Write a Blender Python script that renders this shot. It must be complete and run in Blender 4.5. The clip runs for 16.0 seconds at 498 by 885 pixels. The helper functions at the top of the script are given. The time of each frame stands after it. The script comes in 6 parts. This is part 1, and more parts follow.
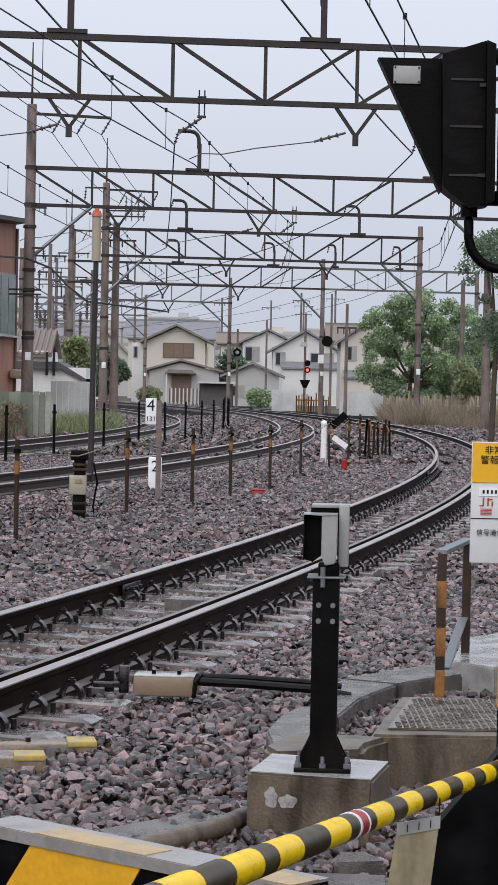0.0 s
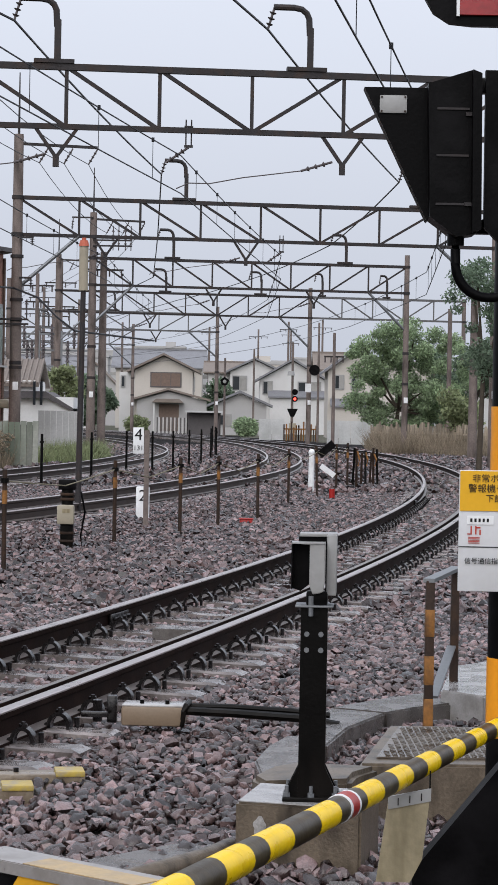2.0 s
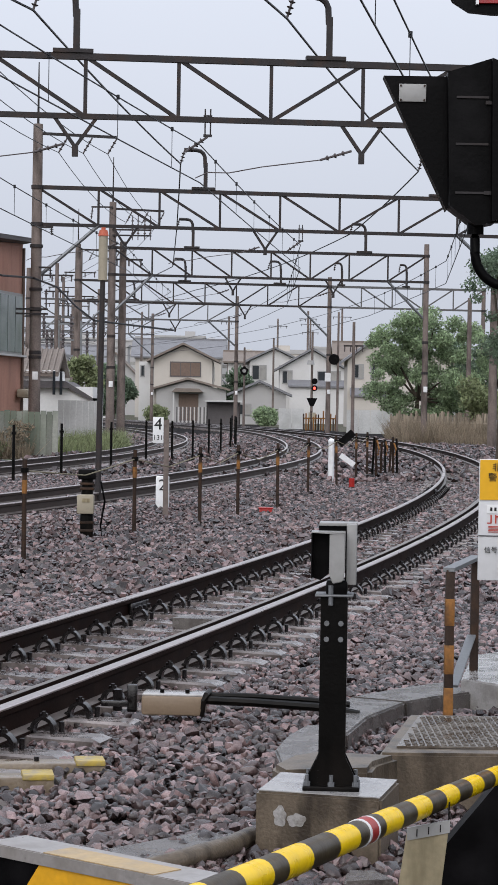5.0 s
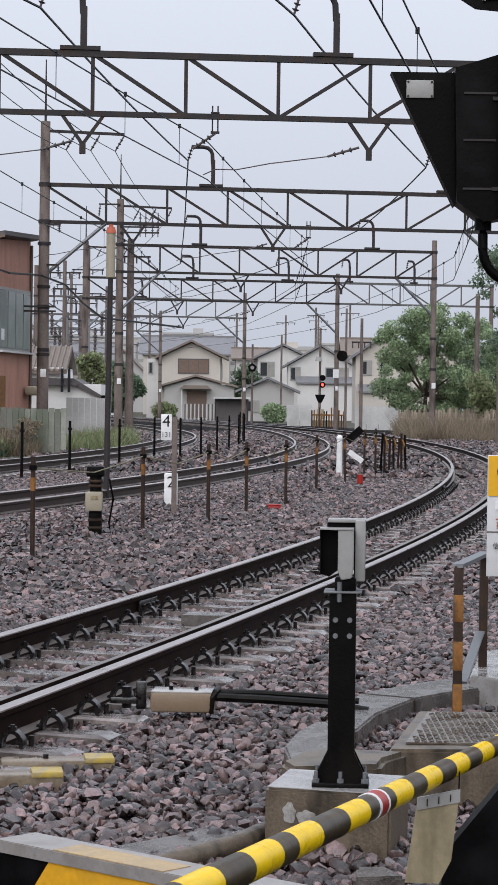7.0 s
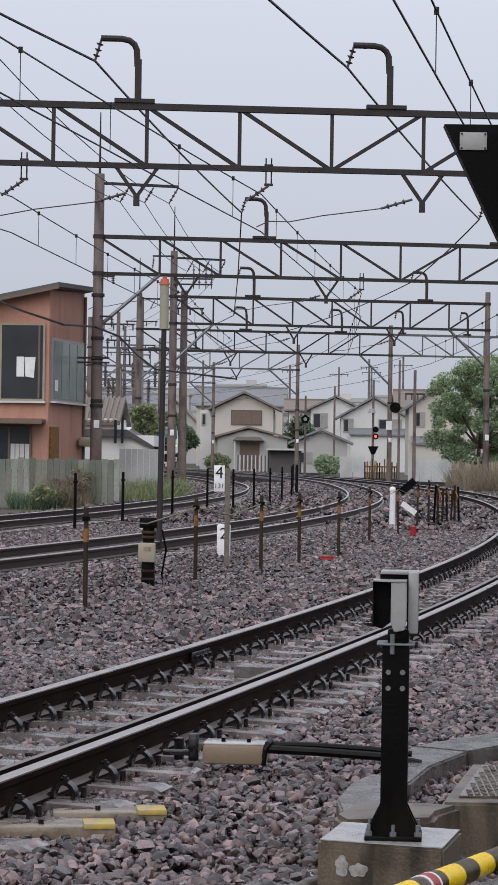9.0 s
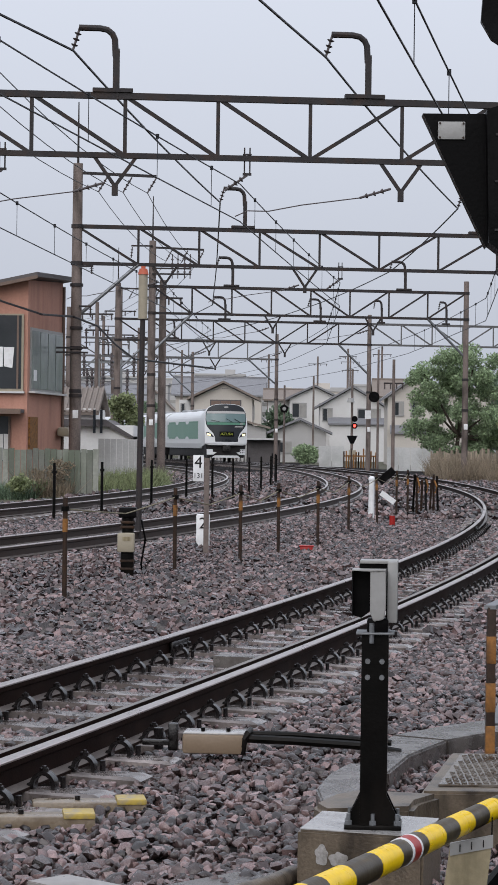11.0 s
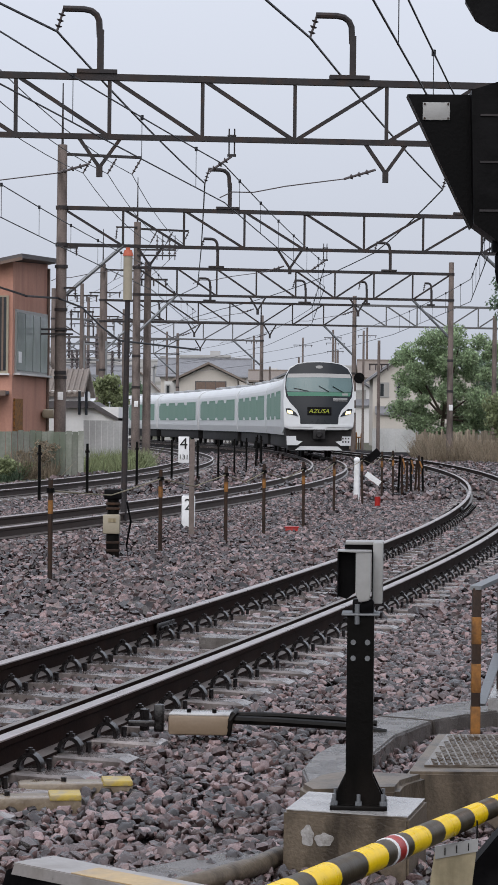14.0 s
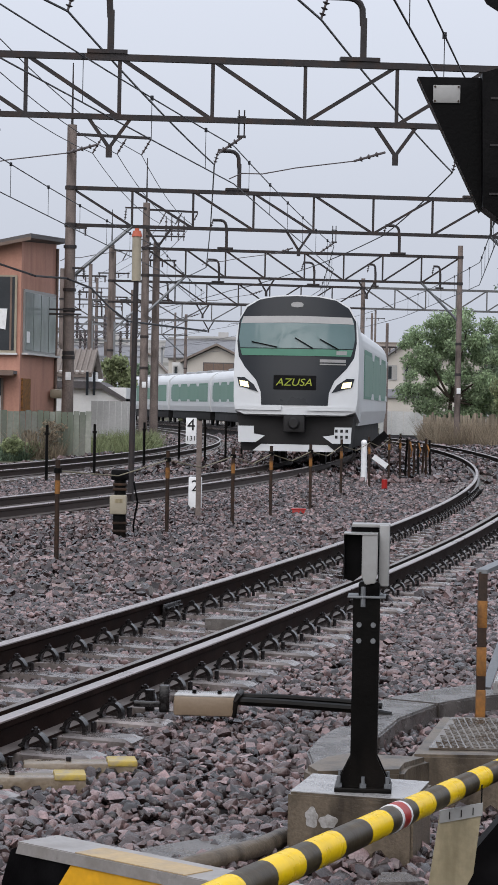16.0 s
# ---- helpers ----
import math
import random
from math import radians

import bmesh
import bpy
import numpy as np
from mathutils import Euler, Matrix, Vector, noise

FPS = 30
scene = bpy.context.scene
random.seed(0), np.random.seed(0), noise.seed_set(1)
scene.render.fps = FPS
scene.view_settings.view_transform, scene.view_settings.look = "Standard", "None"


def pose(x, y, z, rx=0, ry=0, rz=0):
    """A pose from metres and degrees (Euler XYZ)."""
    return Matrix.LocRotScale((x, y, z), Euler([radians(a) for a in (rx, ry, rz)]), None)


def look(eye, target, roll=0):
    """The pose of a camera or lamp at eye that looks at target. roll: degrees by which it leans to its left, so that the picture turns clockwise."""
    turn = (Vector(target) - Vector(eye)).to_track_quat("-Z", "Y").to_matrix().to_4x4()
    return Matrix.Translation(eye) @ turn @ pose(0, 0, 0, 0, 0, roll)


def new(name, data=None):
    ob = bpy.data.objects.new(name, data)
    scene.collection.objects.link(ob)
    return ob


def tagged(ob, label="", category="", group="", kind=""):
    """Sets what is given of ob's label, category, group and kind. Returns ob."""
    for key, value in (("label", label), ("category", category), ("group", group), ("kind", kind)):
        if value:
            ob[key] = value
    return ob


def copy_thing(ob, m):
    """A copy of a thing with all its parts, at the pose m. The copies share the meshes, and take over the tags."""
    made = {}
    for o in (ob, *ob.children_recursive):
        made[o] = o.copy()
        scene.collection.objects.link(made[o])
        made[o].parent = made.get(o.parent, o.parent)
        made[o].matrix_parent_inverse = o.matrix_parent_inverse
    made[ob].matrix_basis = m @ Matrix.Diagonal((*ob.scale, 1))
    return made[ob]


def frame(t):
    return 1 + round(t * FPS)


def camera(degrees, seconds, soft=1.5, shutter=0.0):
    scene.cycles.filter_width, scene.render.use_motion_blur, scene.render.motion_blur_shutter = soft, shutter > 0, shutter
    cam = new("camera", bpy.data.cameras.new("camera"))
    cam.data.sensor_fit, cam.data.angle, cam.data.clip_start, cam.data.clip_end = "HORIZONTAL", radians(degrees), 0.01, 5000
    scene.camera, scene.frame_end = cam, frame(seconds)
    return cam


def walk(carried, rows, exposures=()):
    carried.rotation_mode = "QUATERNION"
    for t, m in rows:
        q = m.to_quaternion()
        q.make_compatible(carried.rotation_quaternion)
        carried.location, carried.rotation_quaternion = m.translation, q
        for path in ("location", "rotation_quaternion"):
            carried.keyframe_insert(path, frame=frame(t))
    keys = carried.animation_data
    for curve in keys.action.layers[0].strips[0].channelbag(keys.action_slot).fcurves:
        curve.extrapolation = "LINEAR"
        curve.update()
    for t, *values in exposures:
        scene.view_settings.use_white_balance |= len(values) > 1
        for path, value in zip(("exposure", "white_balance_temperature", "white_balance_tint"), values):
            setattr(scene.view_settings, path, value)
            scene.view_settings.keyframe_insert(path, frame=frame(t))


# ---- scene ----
cam = camera(11.92, 16.0, soft=0.9)
EYE = 1.6
# seconds, yaw, pitch, roll: a hand-held telephoto that only turns
TURNS = [
    (0.0, 0.0, -1.333, 1.17), (0.5, -0.058, -1.068, 1.0), (1.0, -0.23, -0.85, 1.09), (1.5, -0.26, -0.742, 1.0),
    (2.0, -0.284, -0.631, 1.02), (2.5, -0.059, -0.639, 1.015), (3.0, 0.218, -0.683, 1.04), (3.5, 0.287, -0.765, 1.126),
    (4.0, 0.198, -0.804, 1.088), (6.5, 0.33, -0.995, 0.728), (7.0, 0.381, -0.974, 0.758), (7.5, 0.521, -0.844, 0.805),
    (8.0, 1.086, 0.239, 0.565), (8.5, 1.719, 0.339, 0.655), (9.0, 1.67, 0.244, 0.856), (9.5, 1.439, 0.163, 0.892),
    (12.0, 1.0, -0.11, 0.696), (12.5, 0.786, -0.173, 0.743), (13.0, 0.743, -0.232, 0.655), (13.5, 0.775, -0.326, 0.599),
    (14.0, 0.803, -0.442, 0.62), (14.5, 0.702, -0.586, 0.789), (15.0, 0.676, -0.703, 0.853), (15.5, 0.825, -0.807, 0.954),
    (16.0, 0.973, -0.884, 1.084),
]
# the camera's own exposure falls while more sky is in view
STOPS = [(0.0, 0.16, 6500, 12), (4.0, 0.16, 6500, 12), (7.4, 0.13, 6500, 12), (8.2, -0.05, 6500, 12), (9.7, -0.04, 6500, 12), (12.0, 0.05, 6500, 12), (14.0, 0.07, 6500, 12), (16.0, 0.1, 6500, 12)]
walk(cam, [(t, pose(0, 0, EYE, 90 + p, 0, y) @ pose(0, 0, 0, 0, 0, r)) for t, y, p, r in TURNS], STOPS)

# ---- world and light: rain, closed cloud ----
world = bpy.data.worlds.new("overcast")
scene.world = world
world.use_nodes = True
wn, wl = world.node_tree.nodes, world.node_tree.links
bg = wn["Background"]
sky = wn.new("ShaderNodeTexSky")
sky.sky_type, sky.sun_disc = "NISHITA", False
sky.sun_elevation, sky.sun_rotation = radians(33), radians(195)
sky.air_density, sky.dust_density = 1.0, 6.0
grey = wn.new("ShaderNodeHueSaturation")
grey.inputs["Saturation"].default_value = 0.25
cloud = wn.new("ShaderNodeMix")
cloud.data_type = "RGBA"
cloud.inputs["Factor"].default_value = 0.9
cloud.inputs[7].default_value = (6.1, 6.6, 7.5, 1)
wl.new(sky.outputs[0], grey.inputs["Color"])
wl.new(grey.outputs[0], cloud.inputs[6])
# an overcast sky is brighter overhead than at the horizon
tcw, sep, ramp, rise = wn.new("ShaderNodeTexCoord"), wn.new("ShaderNodeSeparateXYZ"), wn.new("ShaderNodeMapRange"), wn.new("ShaderNodeVectorMath")
rise.operation = "SCALE"
ramp.inputs[3].default_value, ramp.inputs[4].default_value = 0.87, 2.5
wl.new(tcw.outputs["Generated"], sep.inputs[0])
wl.new(sep.outputs["Z"], ramp.inputs[0])
wl.new(cloud.outputs[2], rise.inputs[0])
wl.new(ramp.outputs[0], rise.inputs["Scale"])
wl.new(rise.outputs[0], bg.inputs["Color"])
bg.inputs["Strength"].default_value = 0.1
sun = new("sun", bpy.data.lights.new("sun", "SUN"))
sun.data.energy, sun.data.angle, sun.data.color = 1.4, radians(60), (1.0, 0.98, 0.95)
sun.matrix_world = look((0, 0, 21), (8, 31, 0))


# ---- materials ----
def mat(name, color, rough=0.6, metal=0.0, vary=0.25, scale=6.0, fine=60.0, bump=0.3, dist=0.01, island=0.0, obrand=0.0, skew=1.0,
        stain=None, stain_amt=0.0, stain_scale=1.5, emit=None, emit_s=0.0, coat=0.0, spec=0.22, wet=0.6, streak=1.0, film=0.0):
    """A worn real surface: base colour, broad and fine mottling, stains, relief. wet: how rain darkens it; streak: how far stains run down; film: share of patches under standing water."""
    color = tuple(c * wet for c in color)
    stain = tuple(c * wet for c in stain) if stain else None
    m = bpy.data.materials.new(name)
    m.use_nodes = True
    n, l = m.node_tree.nodes, m.node_tree.links
    b = n["Principled BSDF"]
    tc = n.new("ShaderNodeTexCoord")
    n1 = n.new("ShaderNodeTexNoise")
    n1.inputs["Scale"].default_value, n1.inputs["Detail"].default_value = scale, 4
    n2 = n.new("ShaderNodeTexNoise")
    n2.inputs["Scale"].default_value, n2.inputs["Detail"].default_value = fine, 3
    for x in (n1, n2):
        l.new(tc.outputs["Object"], x.inputs["Vector"])
    add = n.new("ShaderNodeMath")
    add.operation = "ADD"
    l.new(n1.outputs["Fac"], add.inputs[0])
    l.new(n2.outputs["Fac"], add.inputs[1])
    mr = n.new("ShaderNodeMapRange")
    mr.inputs[1].default_value, mr.inputs[2].default_value = 0.6, 1.4
    mr.inputs[3].default_value, mr.inputs[4].default_value = 1 - vary, 1 + vary
    l.new(add.outputs[0], mr.inputs[0])
    val = mr.outputs[0]
    src = None
    if island:
        g = n.new("ShaderNodeNewGeometry")
        src, amt = g.outputs["Random Per Island"], island
    if obrand:
        g = n.new("ShaderNodeObjectInfo")
        src, amt = g.outputs["Random"], obrand
    if src is not None:
        r2 = n.new("ShaderNodeMapRange")
        r2.inputs[3].default_value, r2.inputs[4].default_value = 1 - amt, 1 + amt * skew
        pw = n.new("ShaderNodeMath")
        pw.operation = "POWER"
        pw.inputs[1].default_value = skew
        l.new(src, pw.inputs[0])
        l.new(pw.outputs[0], r2.inputs[0])
        mu = n.new("ShaderNodeMath")
        mu.operation = "MULTIPLY"
        l.new(val, mu.inputs[0])
        l.new(r2.outputs[0], mu.inputs[1])
        val = mu.outputs[0]
    mix = n.new("ShaderNodeVectorMath")
    mix.operation = "SCALE"
    mix.inputs[0].default_value = color
    l.new(val, mix.inputs["Scale"])
    out = mix.outputs[0]
    if stain:
        n3 = n.new("ShaderNodeTexNoise")
        n3.inputs["Scale"].default_value, n3.inputs["Detail"].default_value = stain_scale, 6
        run = n.new("ShaderNodeMapping")
        run.inputs["Scale"].default_value = (1, 1, 1 / streak)
        l.new(tc.outputs["Object"], run.inputs["Vector"])
        l.new(run.outputs[0], n3.inputs["Vector"])
        r3 = n.new("ShaderNodeMapRange")
        r3.inputs[1].default_value, r3.inputs[2].default_value = 0.48, 0.68
        r3.inputs[4].default_value = stain_amt
        l.new(n3.outputs["Fac"], r3.inputs[0])
        mx = n.new("ShaderNodeMix")
        mx.data_type = "RGBA"
        l.new(r3.outputs[0], mx.inputs["Factor"])
        l.new(out, mx.inputs[6])
        mx.inputs[7].default_value = (*stain, 1)
        out = mx.outputs[2]
    l.new(out, b.inputs["Base Color"])
    rr = n.new("ShaderNodeMapRange")
    rr.inputs[3].default_value, rr.inputs[4].default_value = max(rough - 0.12, 0.02), min(rough + 0.12, 1)
    l.new(n1.outputs["Fac"], rr.inputs[0])
    gloss = rr.outputs[0]
    if film:
        n4 = n.new("ShaderNodeTexNoise")
        n4.inputs["Scale"].default_value, n4.inputs["Detail"].default_value = 7.0, 5
        l.new(tc.outputs["Object"], n4.inputs["Vector"])
        r4 = n.new("ShaderNodeMapRange")
        r4.inputs[1].default_value, r4.inputs[2].default_value = 0.62 - film * 0.3, 0.68 - film * 0.3
        l.new(n4.outputs["Fac"], r4.inputs[0])
        m4 = n.new("ShaderNodeMix")
        l.new(r4.outputs[0], m4.inputs["Factor"])
        l.new(gloss, m4.inputs[2])
        m4.inputs[3].default_value = 0.07
        gloss = m4.outputs[0]
    l.new(gloss, b.inputs["Roughness"])
    b.inputs["Metallic"].default_value = metal
    b.inputs["Coat Weight"].default_value = coat
    b.inputs["Coat Roughness"].default_value = 0.1
    b.inputs["Specular IOR Level"].default_value = spec
    if bump:
        bp = n.new("ShaderNodeBump")
        bp.inputs["Strength"].default_value, bp.inputs["Distance"].default_value = bump, dist
        l.new(add.outputs[0], bp.inputs["Height"])
        l.new(bp.outputs[0], b.inputs["Normal"])
    if emit:
        b.inputs["Emission Color"].default_value = (*emit, 1)
        b.inputs["Emission Strength"].default_value = emit_s
    return m


M_STONE = mat("ballast", (0.132, 0.088, 0.085), 0.25, spec=0.5, skew=2.2, vary=0.5, scale=25, fine=160, bump=0.35, dist=0.006, island=0.88, stain=(0.08, 0.046, 0.037), stain_amt=0.4, stain_scale=0.8)
# bed is near black: the shade between stones is put into its colour
M_BED = mat("ballast_gap_shade", (0.01, 0.008, 0.0075), 0.8, spec=0.05, vary=0.6, scale=9, fine=28, bump=1.0, dist=0.04, stain=(0.04, 0.03, 0.028), stain_amt=0.5, stain_scale=16)
M_EARTH = mat("earth", (0.11, 0.1, 0.07), 0.9, vary=0.4, scale=0.6, fine=9, bump=0.6, dist=0.05, stain=(0.07, 0.09, 0.035), stain_amt=0.8, stain_scale=0.25)
M_RAILTOP = mat("rail_head", (0.52, 0.46, 0.44), 0.3, 1.0, wet=0.85, vary=0.16, scale=3, fine=40, bump=0.05)
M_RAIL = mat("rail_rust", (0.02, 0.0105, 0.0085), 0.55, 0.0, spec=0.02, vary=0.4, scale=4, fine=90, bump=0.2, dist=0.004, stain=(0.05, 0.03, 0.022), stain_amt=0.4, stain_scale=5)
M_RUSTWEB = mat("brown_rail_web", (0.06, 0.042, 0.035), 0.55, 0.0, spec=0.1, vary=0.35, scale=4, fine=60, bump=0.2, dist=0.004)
# rust paler than the web: the wet foot's sheen is put into its colour
M_FOOT = mat("paled_rail_rust", (0.17, 0.14, 0.125), 0.35, 0.0, spec=0.4, vary=0.35, scale=4, fine=60, bump=0.2, dist=0.004)
M_CLIP = mat("clip_steel", (0.01, 0.008, 0.008), 0.25, 0.0, spec=0.35, vary=0.3, scale=30, bump=0.1, obrand=0.3)
M_SLEEP = mat("sleeper_concrete", (0.28, 0.24, 0.225), 0.34, spec=0.5, vary=0.3, scale=5, fine=70, bump=0.25, dist=0.004, obrand=0.25, stain=(0.07, 0.052, 0.045), stain_amt=0.8, stain_scale=6, film=0.6)
M_CONC = mat("wet_concrete", (0.15, 0.132, 0.12), 0.34, spec=0.5, vary=0.45, scale=6, fine=130, bump=0.6, dist=0.007, stain=(0.055, 0.045, 0.038), stain_amt=0.8, stain_scale=8, film=0.5)
# the bright sky sheen of wet tops is put into this pale base colour
M_SLABW = mat("sheen_pale_top", (0.5, 0.48, 0.46), 0.22, spec=0.6, vary=0.2, scale=4, fine=90, bump=0.2, dist=0.004, stain=(0.22, 0.19, 0.17), stain_amt=0.7, stain_scale=7, film=0.6)
M_FLAKE = mat("flaked_paint", (0.46, 0.44, 0.42), 0.6, vary=0.25, scale=14, fine=80, bump=0.3, stain=(0.16, 0.135, 0.11), stain_amt=0.8, stain_scale=24)
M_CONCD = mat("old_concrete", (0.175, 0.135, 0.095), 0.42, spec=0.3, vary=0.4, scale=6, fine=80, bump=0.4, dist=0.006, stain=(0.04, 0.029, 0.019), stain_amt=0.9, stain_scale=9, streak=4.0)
M_POLE = mat("pole_concrete", (0.25, 0.2, 0.178), 0.75, vary=0.35, scale=2, fine=25, bump=0.2, stain=(0.06, 0.047, 0.04), stain_amt=0.8, stain_scale=2.6, streak=3.0)
M_STEEL = mat("gantry_steel", (0.05, 0.045, 0.046), 0.55, 0.0, spec=0.15, vary=0.35, scale=3, fine=40, bump=0.1, stain=(0.09, 0.055, 0.04), stain_amt=0.5, stain_scale=4)
# gantry steel paled in its base colour for rain haze far off
M_STEELHAZE = mat("hazed_gantry_steel", (0.17, 0.165, 0.165), 0.6, spec=0.2, vary=0.25, scale=3, fine=40, bump=0.1)
M_GALV = mat("galvanised_steel", (0.27, 0.28, 0.29), 0.5, 0.6, vary=0.18, scale=5, fine=50, bump=0.1)
M_WIRE = mat("wire", (0.05, 0.05, 0.055), 0.5, 0.5, vary=0.1, bump=0)
M_INSUL = mat("insulator", (0.12, 0.1, 0.1), 0.3, vary=0.2, bump=0)
M_BLACK = mat("black_paint", (0.004, 0.0037, 0.004), 0.4, spec=0.05, vary=0.3, scale=8, fine=90, bump=0.08, stain=(0.016, 0.015, 0.016), stain_amt=0.6, stain_scale=7)
M_BLACKM = mat("black_steel_post", (0.005, 0.0045, 0.004), 0.35, 0.0, spec=0.08, vary=0.3, scale=9, fine=90, bump=0.1, stain=(0.022, 0.017, 0.014), stain_amt=0.5, stain_scale=8, streak=3.0)
M_GREYBOX = mat("grey_enamel", (0.36, 0.355, 0.345), 0.35, wet=0.75, vary=0.08, scale=6, fine=60, bump=0.05, stain=(0.22, 0.21, 0.19), stain_amt=0.3, stain_scale=9)
M_YEL = mat("yellow_bar", (0.86, 0.56, 0.0), 0.28, spec=0.12, wet=0.9, vary=0.08, scale=10, fine=80, bump=0.05, stain=(0.5, 0.3, 0.01), stain_amt=0.3, stain_scale=18)
M_BARBLK = mat("bar_black", (0.055, 0.038, 0.018), 0.35, spec=0.15, vary=0.25, scale=14, fine=80, bump=0.05, stain=(0.13, 0.1, 0.05), stain_amt=0.6, stain_scale=20)
M_ORANGE = mat("signal_orange", (0.8, 0.3, 0.015), 0.35, wet=0.9, vary=0.1, scale=6, fine=60, bump=0.05)
M_YELSTRIPE = mat("stripe_yellow", (0.73, 0.37, 0.02), 0.45, wet=0.85, vary=0.15, scale=8, fine=60, bump=0.08, stain=(0.4, 0.22, 0.03), stain_amt=0.5, stain_scale=9)
M_REDTAPE = mat("red_tape", (0.5, 0.03, 0.025), 0.35, vary=0.15, bump=0.03)
M_WHITE = mat("white_paint", (0.78, 0.78, 0.78), 0.4, wet=0.85, vary=0.07, scale=6, fine=50, bump=0.05, stain=(0.5, 0.48, 0.45), stain_amt=0.35, stain_scale=8)
M_SIGNW = mat("sign_white", (0.62, 0.62, 0.63), 0.35, wet=0.85, vary=0.06, scale=6, fine=50, bump=0.02, stain=(0.5, 0.49, 0.48), stain_amt=0.4, stain_scale=6, streak=3.0)
M_ROPE = mat("old_rope", (0.3, 0.26, 0.17), 0.8, vary=0.3, scale=9, bump=0.1)
M_INK = mat("ink", (0.015, 0.015, 0.015), 0.5, vary=0.1, bump=0)
M_REDINK = mat("red_ink", (0.65, 0.08, 0.05), 0.5, vary=0.1, bump=0)
M_SIGNORANGE = mat("sign_orange", (0.75, 0.4, 0.02), 0.4, wet=0.85, vary=0.06, bump=0.02)
M_RUST = mat("rusty_steel", (0.045, 0.027, 0.019), 0.65, 0.1, vary=0.4, scale=10, fine=80, bump=0.3, dist=0.004, stain=(0.11, 0.05, 0.02), stain_amt=0.5, stain_scale=9)
M_RUSTOR = mat("rusty_orange", (0.34, 0.15, 0.04), 0.65, vary=0.35, scale=10, fine=80, bump=0.2, dist=0.004, stain=(0.09, 0.05, 0.03), stain_amt=0.8, stain_scale=12)
M_BEAMTOP = mat("worn_beam_top", (0.4, 0.37, 0.35), 0.3, spec=0.4, vary=0.2, scale=9, fine=70, bump=0.06, stain=(0.2, 0.17, 0.14), stain_amt=0.5, stain_scale=9)
M_FADED = mat("faded_stripe_paint", (0.62, 0.44, 0.22), 0.4, vary=0.2, scale=9, fine=70, bump=0.06, stain=(0.4, 0.33, 0.26), stain_amt=0.6, stain_scale=12)
M_CAP = mat("sleeper_cap_concrete", (0.3, 0.235, 0.165), 0.35, spec=0.4, vary=0.25, scale=8, fine=70, bump=0.2, stain=(0.13, 0.09, 0.06), stain_amt=0.7, stain_scale=8, film=0.4)
M_TAN = mat("tan_cover", (0.3, 0.22, 0.15), 0.35, vary=0.15, scale=7, fine=60, bump=0.08, stain=(0.25, 0.18, 0.12), stain_amt=0.5, stain_scale=8)
M_CREAM = mat("cream_box", (0.5, 0.44, 0.33), 0.5, vary=0.1, bump=0.05, stain=(0.3, 0.26, 0.2), stain_amt=0.4, stain_scale=6)
M_PLATE = mat("pale_plate", (0.42, 0.35, 0.22), 0.45, vary=0.2, scale=8, bump=0.12, stain=(0.2, 0.16, 0.09), stain_amt=0.7, stain_scale=16, streak=5.0)
M_YPAINT = mat("worn_yellow", (0.62, 0.45, 0.1), 0.4, vary=0.15, scale=20, bump=0.1, stain=(0.38, 0.33, 0.26), stain_amt=0.8, stain_scale=18)
M_CHECK = mat("checker_plate", (0.24, 0.21, 0.18), 0.35, 0.2, vary=0.3, scale=8, bump=0.15, stain=(0.1, 0.065, 0.04), stain_amt=0.75, stain_scale=7, film=0.4)
M_BRICK = mat("terracotta_wall", (0.48, 0.25, 0.185), wet=0.85, rough=0.75, vary=0.14, scale=1.2, fine=14, bump=0.25, stain=(0.3, 0.15, 0.11), stain_amt=0.6, stain_scale=1.6, streak=5.0)
M_ROOF = mat("roof_dark", (0.11, 0.1, 0.1), wet=0.85, rough=0.6, vary=0.2, scale=1.5, fine=12, bump=0.3)
M_ROOFG = mat("roof_grey_tile", (0.2, 0.2, 0.21), wet=0.85, rough=0.6, vary=0.2, scale=1.5, fine=12, bump=0.4, dist=0.05)
M_ROOFB = mat("roof_brown_tile", (0.2, 0.165, 0.14), wet=0.85, rough=0.65, vary=0.2, scale=1.5, fine=12, bump=0.4, dist=0.05)
M_WALLW = mat("white_render", (0.6, 0.59, 0.575), wet=0.85, rough=0.8, vary=0.07, scale=0.8, fine=12, bump=0.1, stain=(0.48, 0.46, 0.43), stain_amt=0.4, stain_scale=0.6)
M_WALLB = mat("bright_white_wall", (0.8, 0.79, 0.77), wet=0.9, rough=0.7, vary=0.06, scale=0.8, fine=12, bump=0.1)
M_WALLC = mat("cream_render", (0.52, 0.48, 0.43), wet=0.85, rough=0.8, vary=0.07, scale=0.8, fine=12, bump=0.1)
M_WALLG = mat("grey_render", (0.42, 0.41, 0.4), wet=0.85, rough=0.8, vary=0.08, scale=0.8, fine=12, bump=0.1)
M_GLASSD = mat("dark_window", (0.05, 0.055, 0.06), 0.12, vary=0.3, scale=0.9, bump=0)
M_CURTAIN = mat("curtained_window", (0.3, 0.29, 0.27), wet=0.85, rough=0.3, vary=0.2, scale=1.3, bump=0)
M_WOOD = mat("brown_shutter", (0.17, 0.12, 0.095), wet=0.85, rough=0.6, vary=0.2, bump=0.1)
M_SHEET = mat("corrugated_sheet", (0.52, 0.52, 0.51), wet=0.85, rough=0.5, metal=0.2, vary=0.18, scale=1.2, fine=14, bump=0.15, stain=(0.33, 0.33, 0.31), stain_amt=0.5, stain_scale=0.8)
